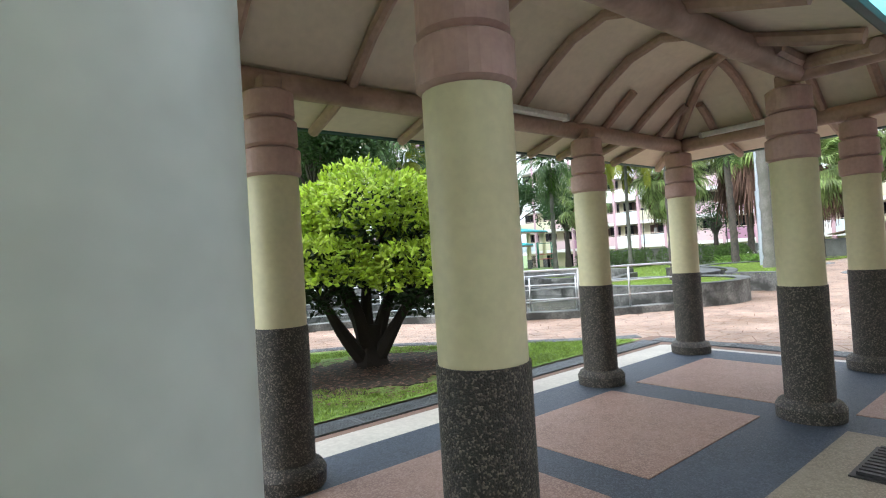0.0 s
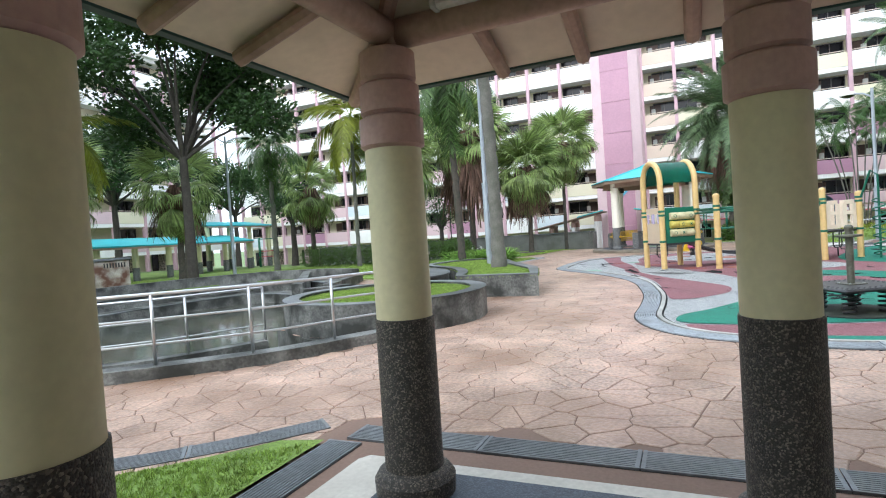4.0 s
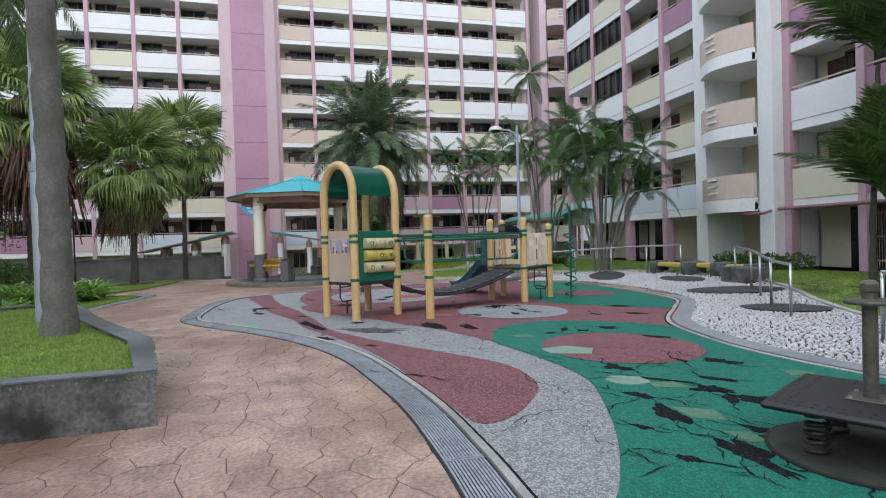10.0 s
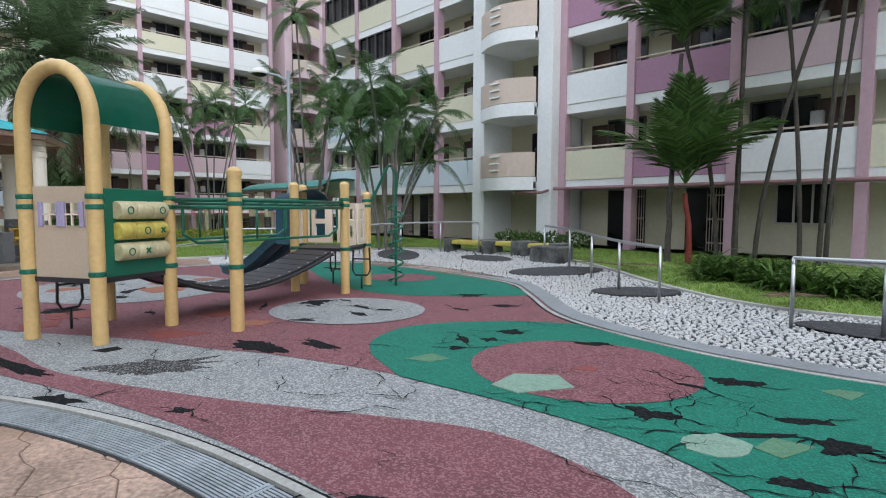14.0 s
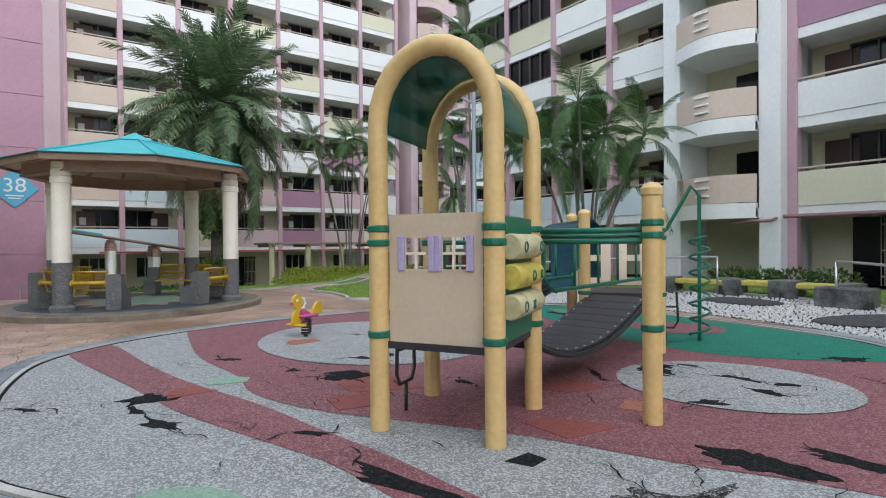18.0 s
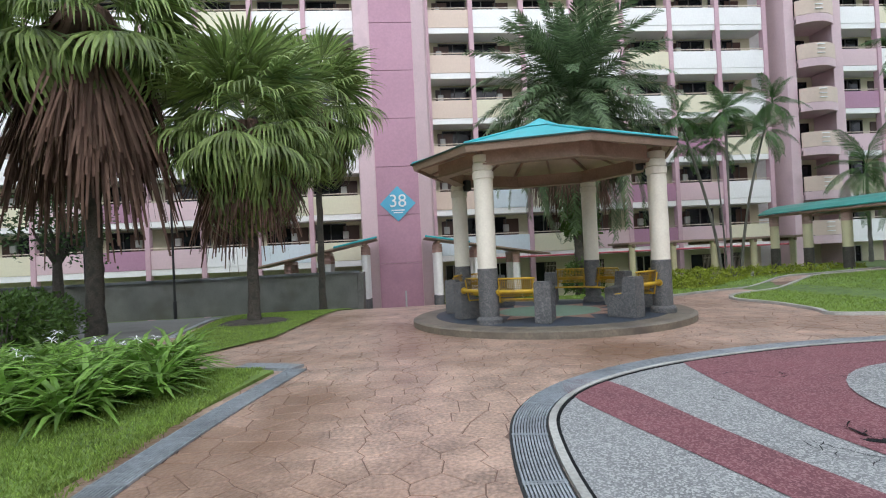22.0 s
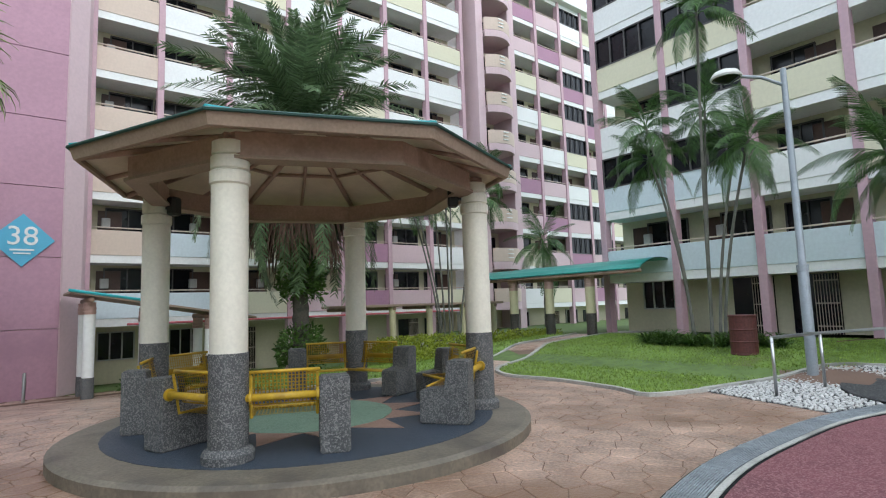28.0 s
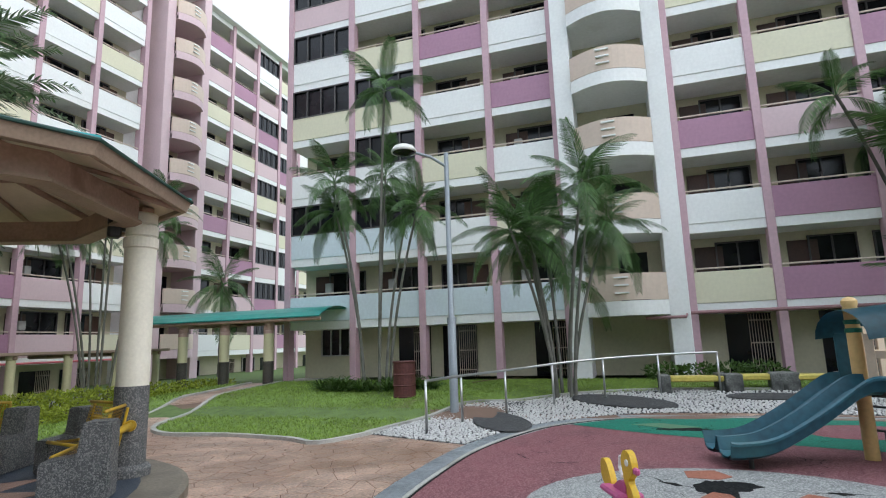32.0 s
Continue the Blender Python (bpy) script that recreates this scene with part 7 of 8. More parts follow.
def clump_palm(at, stems, h0, h1, meshes, n, label, seed=1, spread=0.5, lean=1.2, r=0.05, scale=1.0, bark=None, low_e=-25):
    """Several slim stems from one root, each with its own small crown."""
    rnd = random.Random(seed)
    ob = thing("clump_palm", label, "palm", at, 0, group="slim clustered palms")
    for k in range(stems):
        a = 2 * math.pi * k / stems + rnd.uniform(-0.4, 0.4)
        h = rnd.uniform(h0, h1)
        bx, by = spread * 0.5 * math.cos(a), spread * 0.5 * math.sin(a)
        lx, ly = lean * rnd.uniform(0.3, 1) * math.cos(a), lean * rnd.uniform(0.3, 1) * math.sin(a)
        pts = [(bx + lx * t ** 1.6, by + ly * t ** 1.6, h * t) for t in [i / 16 for i in range(17)]]
        part("stem", tube(pts, [r * (1.1 - 0.3 * i / 16) * (1.08 if i % 2 else 0.95) for i in range(17)], 8), bark or M_TRUNKG, ob, smooth=True)
        crown(ob, meshes, n, (bx + lx, by + ly, h), lambda u: 80 + (low_e - 80) * u, rnd, scale, start=rnd.uniform(0, 360))
    return ob


def leaf_cloud(blobs, n, size, rnd, wide=0.45, shell=0.35, low_cut=-0.6, jitter=0.25):
    """Small pointed leaves over and just inside the skin of several lumps: (x, y, z, rx, ry, rz)."""
    verts, faces = [], []
    areas = [b[3] * b[4] + b[4] * b[5] + b[3] * b[5] for b in blobs]
    tot = sum(areas)
    for b, ar in zip(blobs, areas):
        for _ in range(int(n * ar / tot)):
            u, v = rnd.uniform(0, 2 * math.pi), rnd.uniform(low_cut, 1)
            s = math.sqrt(max(0, 1 - v * v))
            nrm = Vector((s * math.cos(u), s * math.sin(u), v))
            lump = 1 + jitter * noise.noise(Vector((nrm.x * 2.2 + b[0], nrm.y * 2.2 + b[1], nrm.z * 2.2 + b[2])))
            k = lump * (1 - shell * rnd.random() ** 2)
            p = Vector((b[0] + b[3] * nrm.x * k, b[1] + b[4] * nrm.y * k, b[2] + b[5] * nrm.z * k))
            way = (nrm * 0.6 + Vector((rnd.uniform(-1, 1), rnd.uniform(-1, 1), rnd.uniform(-0.5, 0.8)))).normalized()
            side = way.cross(nrm + Vector((rnd.uniform(-0.6, 0.6), rnd.uniform(-0.6, 0.6), rnd.uniform(-0.6, 0.6)))).normalized()
            L = size * rnd.uniform(0.7, 1.25)
            w = L * wide * 0.5
            up = side.cross(way) * L * 0.08
            o = len(verts)
            verts.extend([tuple(p), tuple(p + way * L * 0.5 - side * w - up), tuple(p + way * L), tuple(p + way * L * 0.5 + side * w - up)])
            faces.append((o, o + 1, o + 2, o + 3))
    return verts, faces


def limbs(base, tips, r, rnd):
    bm = bmesh.new()
    for tip in tips:
        a, b = Vector(base), Vector(tip)
        mid = a.lerp(b, 0.45) + Vector((rnd.uniform(-0.12, 0.12), rnd.uniform(-0.12, 0.12), 0.1)) * (b - a).length * 0.5
        pts = spline([a, mid, b], 4)
        tube(pts, [r * (1 - 0.75 * k / (len(pts) - 1)) for k in range(len(pts))], 7, bm=bm)
    return bm


def cloud_bush(at, seed, scale=1.0, label="cloud-pruned bush with bright yellow-green leaves on dark stems", turn=0):
    rnd = random.Random(seed)
    ob = thing("pruned_bush", label, "bush", at, turn, group="cloud-pruned bushes on the lawn")
    blobs = [(0.1, 0.0, 1.88, 1.1, 1.05, 0.74), (0.75, -0.25, 1.75, 0.6, 0.6, 0.5), (-0.55, 0.3, 1.8, 0.65, 0.6, 0.55), (-0.95, -0.2, 1.2, 0.8, 0.75, 0.5), (1.12, 0.05, 1.08, 0.8, 0.72, 0.44), (-0.3, 0.75, 1.4, 0.75, 0.7, 0.5), (0.35, -0.78, 1.1, 0.72, 0.62, 0.48)]
    blobs = [tuple(c * scale for c in b) for b in blobs]
    bm = limbs((0, 0, -0.05), [(b[0] * 0.8, b[1] * 0.8, b[2] - b[5] * 0.35) for b in blobs], 0.13 * scale, rnd)
    tube([(0.0, 0, -0.05), (0.02, 0.03, 0.28 * scale), (0.05, 0, 0.55 * scale)], [0.26 * scale, 0.17 * scale, 0.13 * scale], 10, bm=bm)
    for b in blobs:
        for _ in range(7):
            a = rnd.uniform(0, 6.28)
            tube([(b[0] * 0.7, b[1] * 0.7, b[2] - b[5] * 0.6), (b[0] + b[3] * 0.6 * math.cos(a), b[1] + b[4] * 0.6 * math.sin(a), b[2] + rnd.uniform(-0.3, 0.5) * b[5])], [0.03 * scale, 0.01], 5, bm=bm)
    part("trunk", bm, mat("dark_bush_bark", (0.022, 0.017, 0.014), 0.9, bump=0.8), ob, smooth=True)
    part("foliage", bm_from(leaf_cloud(blobs, int(19000 * scale), 0.095, rnd, 0.5, 0.25, -0.15, 0.4)), M_BUSH, ob, "bright yellow-green leaves")
    # smaller lumps of near-black leaves, coloured to stand for shade inside the crown
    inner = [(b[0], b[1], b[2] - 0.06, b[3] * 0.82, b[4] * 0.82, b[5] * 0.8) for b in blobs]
    part("inner_foliage", bm_from(leaf_cloud(inner, int(7000 * scale), 0.1, rnd, 0.5, 0.5, -0.95)), M_BUSHSHADE, ob, "inner leaves with the crown's shade put into their dark green")
    return ob


def bm_from(vf):
    me = bpy.data.meshes.new("tmp")
    me.from_pydata([tuple(v) for v in vf[0]], [], vf[1])
    bm = bmesh.new()
    bm.from_mesh(me)
    bpy.data.meshes.remove(me)
    return bm


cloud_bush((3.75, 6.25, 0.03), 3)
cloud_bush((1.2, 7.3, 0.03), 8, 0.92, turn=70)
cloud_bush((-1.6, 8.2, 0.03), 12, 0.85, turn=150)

fan_palm((36.3, 14.2, 0), 8.0, 66, 90, 1.75, 2, 0.2, 1.4)
fan_palm((37.35, 10.75, 0.0), 5.5, 78, 56, 1.5, 4, 0.15, 1.05)
fan_palm((43.3, 9.75, ground_z(43.3, 9.75)), 8.0, 60, 40, 1.6, 6, 0.13, 0.8)
fan_palm((32.7, 17.4, 0.04), 6.0, 52, 36, 1.7, 8, 0.17, 0.9)
fan_palm((39.5, 19.5, 0.0), 8.8, 30, 14, 1.3, 9, 0.14, 0.7)
fan_palm((24.0, 25.5, 0.04), 5.0, 30, 20, 1.5, 10, 0.17, 0.9)
fan_palm((20.0, 28.5, 0.04), 5.2, 30, 20, 1.5, 11, 0.17, 0.9)
fan_palm((33.6, 24.5, 0.04), 5.4, 30, 20, 1.5, 14, 0.17, 0.9)

feather_palm((13.42, 7.12, 0.44), 8.6, FOX, 20, "tall slim palm with ringed dark trunk in the round planter", 0.118, (0.05, 0.1), 21, 1.0, 60, -60, M_TRUNK)
feather_palm((18.9, 6.85, 0.44), 9.2, FOX, 22, "tall grey palm in the angular planter", 0.19, (-0.35, 0.2), 22, 1.0, 60, -60)
feather_palm((25.1, 10.5, 0.04), 7.8, FOX, 26, "tall palm with dark mossy trunk on the lawn", 0.16, (-0.3, 0.2), 23, 1.05, 55, -65, M_TRUNK)
feather_palm((30.3, 18.9, 0.04), 8.2, FOXY, 16, "palm with yellowing drooping fronds", 0.12, (0.1, 0), 24, 1.3, 60, -30)
feather_palm((29.1, 23.8, 0.04), 7.0, FOX, 22, "palm with dense drooping fronds", 0.16, (0, 0), 25, 1.1, 60, -60)
feather_palm((18.0, 25.0, 0.04), 6.4, FOXY, 12, "pale green palm on the far lawn", 0.13, (0, 0), 26, 1.0, 60, -40)
feather_palm((15.5, 23.5, 0.04), 7.6, FOX, 22, "tall palm with drooping fronds", 0.15, (0, 0.2), 27, 1.1, 60, -60)
feather_palm((8.0, 22.0, 0.04), 7.0, FOX, 20, "palm with drooping fronds on the far lawn", 0.15, (0, 0.2), 28, 1.1, 60, -60)
feather_palm((1.0, 23.0, 0.04), 6.6, FOXY, 12, "pale green palm beyond the terraces", 0.15, (0, 0.2), 29, 1.1, 60, -60)
feather_palm((-4.5, 24.0, 0.04), 6.0, FOX, 12, "palm beyond the terraces", 0.16, (0, 0.2), 30, 1.1, 60, -60)
# big date palm behind the shelter
dz = ground_z(45.6, -0.9)
date = feather_palm((45.6, -1.1, dz), 8.4, DATE, 118, "large date palm with hanging dead fronds", 0.3, (0, 0), 31, 1.42, 82, -64, M_TRUNK, shaft=False)
dr = random.Random(5)
for k in range(64):
    d = new("dead_frond", DEADL[k % 3])
    d.parent = date
    d.matrix_basis = Matrix.Translation((0, 0, 7.3 - 1.5 * dr.random())) @ Matrix.Rotation(radians(k * 137.5), 4, "Z") @ Matrix.Translation((0.3 + 1.3 * dr.random(), 0, 0)) @ Matrix.Scale(1.45, 4)
part("climber", bm_from(leaf_cloud([(0, 0, 3.4, 0.75, 0.75, 1.1), (0, 0, 0.9, 0.8, 0.8, 0.9)], 2600, 0.2, dr, 0.45)), M_HEDGE, date, "dark climbing plant on the trunk")
# slim clumps
clump_palm((46.0, -8.2, ground_z(46, -8.2)), 7, 6.4, 8.4, THIN, 12, "slim leaning palms before the tall block", 41, 0.8, 1.9, 0.04, 0.95)
clump_palm((34.5, -7.9, ground_z(34.5, -7.9)), 6, 5.4, 9.2, THIN, 12, "slim clustered palms by the block corner", 42, 0.8, 1.9, 0.042, 0.95)
clump_palm((29.1, -7.7, ground_z(29.1, -7.7)), 9, 2.7, 5.4, ARECA, 10, "dense clustered palm with feathery fronds", 43, 0.6, 1.5, 0.042, 0.95, low_e=-15)
clump_palm((19.0, -10.9, ground_z(19.4, -10.9)), 4, 7.0, 9.0, THIN, 8, "slim leaning palm stems with ivy", 44, 0.9, 1.9, 0.055, 1.1, M_TRUNK)
clump_palm((17.3, -11.1, ground_z(18, -11.1)), 3, 7.0, 9.0, THIN, 8, "slim leaning palm stems with rings", 45, 0.7, 2.2, 0.05, 1.1, M_TRUNK)
feather_palm((19.46, -9.2, ground_z(19.46, -9.2)), 1.7, LIP, 24, "lipstick palm with a red stem", 0.07, (0.1, 0.1), 46, 1.25, 89, 48, mat("red_palm_stem", (0.2, 0.03, 0.02), 0.5, var=0.2, scale=4), shaft=False)
feather_palm((20.0, -9.25, ground_z(20.0, -9.25)), 5.0, LIP, 22, "lipstick palm with dark stem", 0.07, (-0.2, 0.0), 47, 1.25, 88, 38, M_TRUNK, shaft=False)
feather_palm((48.6, -17.5, 0.2), 4.6, ARECA, 12, "palm behind the corner canopy", 0.1, (0, 0), 48, 1.5, 75, -40)


M_DARKBARK = mat("dark_tree_bark", (0.055, 0.048, 0.04), 0.9, var=0.3, scale=4, fine=20, bump=0.8)


def broad_tree(at, h, spread, seed, label, leaves=26000, size=0.27):
    rnd = random.Random(seed)
    ob = thing("broadleaf_tree", label, "tree", at, 0, group="dark trees beyond the lawn")
    blobs = []
    for k in range(16):
        a, q = rnd.uniform(0, 6.28), rnd.uniform(0.1, 1) * spread
        blobs.append((q * math.cos(a), q * math.sin(a), h * rnd.uniform(0.62, 1.0), rnd.uniform(1.2, 2.0), rnd.uniform(1.2, 2.0), rnd.uniform(0.8, 1.2)))
    bm = limbs((0, 0, h * 0.48), [b[:3] for b in blobs], 0.1, rnd)
    tube([(0, 0, -0.1), (0.1, 0.05, h * 0.2), (0, 0, h * 0.52)], [0.3, 0.22, 0.16], 10, bm=bm)
    part("trunk", bm, M_DARKBARK, ob, smooth=True)
    part("crown", bm_from(leaf_cloud(blobs, leaves, size, rnd, 0.5, 0.6, -0.9, 0.5)), M_TREE, ob)
    return ob


broad_tree((21.5, 22.0, 0.04), 11.5, 4.2, 51, "tall dark broadleaf tree")
broad_tree((13.0, 26.5, 0.04), 10.5, 4.0, 52, "dark broadleaf tree beyond the terraces")
broad_tree((4.0, 27.0, 0.04), 11.0, 4.2, 55, "dark broadleaf tree beyond the terraces")
broad_tree((28.0, 36.0, 0.04), 10.0, 4.5, 56, "dark tree before the far block", 9000)
broad_tree((17.0, 36.0, 0.04), 10.0, 4.5, 57, "dark tree before the far block", 9000)
broad_tree((40.5, 38.0, 0.04), 9.0, 4.0, 58, "dark tree before the far block", 9000)
broad_tree((36.5, 28.5, 0.04), 6.0, 2.2, 53, "small tree with open crown by the driveway", 2500)
broad_tree((46.0, 20.7, ground_z(46.0, 20.7)), 5.4, 1.1, 54, "young tree before the garden wall", 1600, 0.2)


def hedge(name, label, poly_c, l, d, h, turn, material, n, size, seed, z=0.0, kind=""):
    rnd = random.Random(seed)
    ob = thing(name, label, "hedge", (*poly_c, z), turn)
    k = max(2, int(l / 0.7))
    blobs = [(-l / 2 + l * (i + 0.5) / k, rnd.uniform(-0.05, 0.05), h * 0.48, l / k * 0.75, d / 2, h * 0.52 * rnd.uniform(0.92, 1.06)) for i in range(k)]
    part("foliage", bm_from(leaf_cloud(blobs, n, size, rnd, 0.5, 0.35, -0.95)), material, ob)
    bm = bmesh.new()
    for b in blobs:
        for _ in range(4):
            tube([(b[0] + rnd.uniform(-0.2, 0.2), 0, 0), (b[0] + rnd.uniform(-0.3, 0.3), rnd.uniform(-0.2, 0.2), h * 0.75)], [0.02, 0.01], 5, bm=bm)
    part("twigs", bm, M_TRUNK, ob)
    return ob


hedge("hedge", "clipped dark green hedge on the lawn", (31.6, 21.0), 5.2, 1.5, 1.15, 92, M_HEDGE, 5600, 0.12, 61, 0.04)
hedge("hedge", "clipped dark green hedge behind the palms", (33.3, 16.3), 4.2, 1.4, 1.15, 98, M_HEDGE, 5200, 0.12, 62, 0.04)
hedge("hedge", "dark rounded bush by the driveway", (33.6, 14.2), 2.6, 1.8, 1.15, 20, M_HEDGE, 4200, 0.12, 63, 0.05)
hedge("low_hedge", "low yellow-green hedge before the tall block", (44.8, -8.4), 8.0, 1.8, 0.75, 68, M_YHEDGE, 7500, 0.13, 64, ground_z(44.8, -8.4) - 0.12)
hedge("low_hedge", "low yellow-green hedge along the lawn", (43.2, -5.2), 4.0, 1.1, 0.5, 75, M_YHEDGE, 2600, 0.12, 65, ground_z(43.2, -5.2) - 0.08)
hedge("low_hedge", "low green shrubs before the tall block", (48.5, 1.8), 4.0, 1.2, 0.6, 90, M_HEDGE, 2200, 0.14, 66, ground_z(48.5, 1.8))
hedge("low_hedge", "low shrubs at the foot of the lower block", (25.2, -11.2), 3.4, 0.8, 0.5, 0, M_HEDGE, 1600, 0.13, 67, 0.3)


def straps(name, label, spots, n, length, material, seed, flat=0.0, category="plants"):
    """Clumps of arching strap leaves."""
    rnd = random.Random(seed)
    verts, faces = [], []
    ob = thing(name, label, category)
    for sx, sy in spots:
        g = ground_z(sx, sy) + flat
        for _ in range(n):
            a, L = rnd.uniform(0, 6.28), length * rnd.uniform(0.6, 1.15)
            up = rnd.uniform(0.75, 1.45)
            c, s = math.cos(a), math.sin(a)
            rows = []
            for t in (0, 0.35, 0.7, 1.0):
                r = L * (0.25 * t + 0.6 * t * t)
                z = L * (up * t - 0.75 * t * t)
                w = 0.03 * (0.8, 1.0, 0.8, 0.1)[(0, 0.35, 0.7, 1.0).index(t)] * (length / 0.7)
                rows.append(((sx + c * r - s * w, sy + s * r + c * w, g + z), (sx + c * r, sy + s * r, g + z - w * 0.4), (sx + c * r + s * w, sy + s * r - c * w, g + z)))
            o = len(verts)
            for r in rows:
                verts.extend(r)
            for i in range(3):
                for j in (0, 1):
                    faces.append((o + 3 * i + j, o + 3 * i + j + 1, o + 3 * i + 4 + j, o + 3 * i + 3 + j))
    tagged(part("leaves", bm_from((verts, faces)), material, ob), kind="stuff")
    return ob


sr = random.Random(13)
def scatter(poly, n, rnd):
    xs, ys = [p[0] for p in poly], [p[1] for p in poly]
    out = []
    while len(out) < n:
        p = (rnd.uniform(min(xs), max(xs)), rnd.uniform(min(ys), max(ys)))
        if inside(p, poly):
            out.append(p)
    return out


lily = straps("lily_bed", "bed of bright green spider lilies with arching leaves", scatter([(28.2, 10.3), (28.75, 9.65), (30.2, 9.5), (30.75, 9.95), (31.2, 11.6), (30.2, 12.8), (28.4, 12.8)], 88, sr), 26, 0.85, M_LILY, 14, 0.05, "lily bed")
straps("lily_bed", "dark strap-leaved plants on the lawn before the lower block", scatter([(18.5, -7.1), (16.6, -6.8), (15.4, -7.1), (15.3, -8.3), (18.8, -8.6)], 44, sr), 24, 0.7, M_HEDGE, 15, 0.0, "lily bed")
straps("lily_bed", "dark strap-leaved plants behind the barrel", scatter([(33.4, -7.3), (36.4, -7.0), (36.6, -8.1), (32.4, -8.2)], 46, sr), 24, 0.6, M_HEDGE, 16, 0.0, "lily bed")
straps("lily_bed", "low green lilies in the long planter", scatter([(23.6, 9.6), (26.4, 10.4), (26.2, 11.4), (23.8, 11.0)], 36, sr), 22, 0.55, M_LILY, 17, 0.1, "lily bed")


fw = random.Random(23)
for _ in range(9):
    x, y, h = fw.uniform(28.4, 30.4), fw.uniform(9.9, 11.6), fw.uniform(0.6, 0.8)
    bm = tube([(x, y, 0.05), (x + 0.03, y, h * 0.6), (x, y + 0.02, h)], 0.006, 5)
    part("flower_stalk", bm, M_LILY, lily)
    verts, faces = [], []
    for k in range(14):
        a, e, L = k * 2.4, fw.uniform(-0.3, 0.7), 0.11
        d, n = Vector((math.cos(a) * math.cos(e), math.sin(a) * math.cos(e), math.sin(e))), Vector((-math.sin(a), math.cos(a), 0)) * 0.008
        p = Vector((x, y + 0.02, h))
        o = len(verts)
        verts += [tuple(p), tuple(p + d * L * 0.5 + n), tuple(p + d * L - Vector((0, 0, 0.02))), tuple(p + d * L * 0.5 - n)]
        faces.append((o, o + 1, o + 2, o + 3))
    part("flower", bm_from((verts, faces)), M_WHITE, lily, "white spidery flower")


def turf(name, label, poly, n, z, seed, size=0.05, cut=None, land=False):
    """Blades of grass over a lawn."""
    rng = np.random.default_rng(seed)
    xs, ys = [p[0] for p in poly], [p[1] for p in poly]
    p = np.column_stack([rng.uniform(min(xs), max(xs), n * 3), rng.uniform(min(ys), max(ys), n * 3)])
    keep = [q for q in p if inside(q, poly) and (cut is None or cut(q))][:n]
    p = np.repeat(np.array(keep), 3, 0)
    m = len(p)
    a, L, w = rng.uniform(0, 6.283, m), size * rng.uniform(0.6, 1.4, m), size * 0.16
    zz = np.array([ground_z(*q) for q in p]) + z if land else np.full(m, z)
    p = p + rng.normal(0, size * 0.35, (m, 2))
    lean = rng.uniform(0.2, 0.9, m) * L
    b = rng.uniform(0, 6.283, m)
    v0 = np.column_stack([p[:, 0] - w * np.cos(a), p[:, 1] - w * np.sin(a), zz])
    v1 = np.column_stack([p[:, 0] + w * np.cos(a), p[:, 1] + w * np.sin(a), zz])
    v2 = np.column_stack([p[:, 0] + lean * np.cos(b), p[:, 1] + lean * np.sin(b), zz + L])
    vs = np.stack([v0, v1, v2], 1).reshape(-1, 3)
    me = bpy.data.meshes.new(name)
    me.from_pydata(vs.tolist(), [], np.arange(3 * m).reshape(-1, 3).tolist())
    me.materials.append(M_GRASS)
    tagged(new(name, me), label, "grass", kind="stuff")


turf("grass", "short green grass under the bushes", [(0, 4.45), (7.1, 4.45), (6.3, 5.45), (4.6, 7.4), (1.0, 8.8)], 22000, 0.03, 71, 0.028, lambda q: (q[0] - 3.75) ** 2 + (q[1] - 6.0) ** 2 > 1.6 + 1.2 * noise.noise(Vector((q[0] * 2, q[1] * 2, 0))))
turf("grass", "short grass in the round planter", ellipse(12.78, 7.06, 1.64, 1.58, 8), 20000, 0.45, 72, 0.026)
turf("grass", "short grass in the angular planter", [tuple(p) for p in band(P2, 0.26, 0.26, True)[0]], 20000, 0.45, 73, 0.028)
turf("grass", "grass before the lower block", [tuple(p) for p in LAWN_SE], 34000, 0.03, 74, 0.045, None, True)
turf("grass", "grass beyond the shelter", [tuple(p) for p in LAWN_E], 9000, 0.03, 75, 0.07, None, True)
turf("grass", "grass round the fan palms", [tuple(p) for p in LAWN_NE], 18000, 0.035, 76, 0.035, lambda q: (q[0] - 37.35) ** 2 + (q[1] - 10.75) ** 2 > 0.5, True)
turf("grass", "grass beside the lily bed", [(24.6, 9.4), (30.6, 8.9), (30.8, 12), (24.6, 12)], 14000, 0.05, 77, 0.04)
turf("grass", "grass under the palms", [(20.8, 9.8), (30, 12), (34, 20), (24, 30), (8, 30), (8, 21.5), (17, 21.3), (21.9, 19.5), (23.0, 16.2), (21.9, 13.4)], 16000, 0.05, 78, 0.07)
mul = thing("mulch_ring", "ring of dark mulch round the palm", "mulch", (37.35, 10.75, 0.03))
part("mulch", lathe([(0.95, 0.0), (0.75, 0.05), (0.2, 0.07)], 24), M_TRUNK, mul)
lw = random.Random(88)
mul = thing("leaf_litter", "dark soil and leaf litter under the bush", "soil", (3.6, 5.9, 0.03))
part("soil", prism([((1.4 + lw.uniform(-0.22, 0.22)) * math.cos(k * math.tau / 72), (1.0 + lw.uniform(-0.2, 0.2)) * math.sin(k * math.tau / 72)) for k in range(72)], 0.0, 0.008), mat("leaf_litter_soil", (0.035, 0.028, 0.02), 0.95, var=0.4, scale=3, fine=25, bump=1.0, dirt=(0.12, 0.09, 0.05), dirt_scale=9, dirt_cover=0.4), mul)

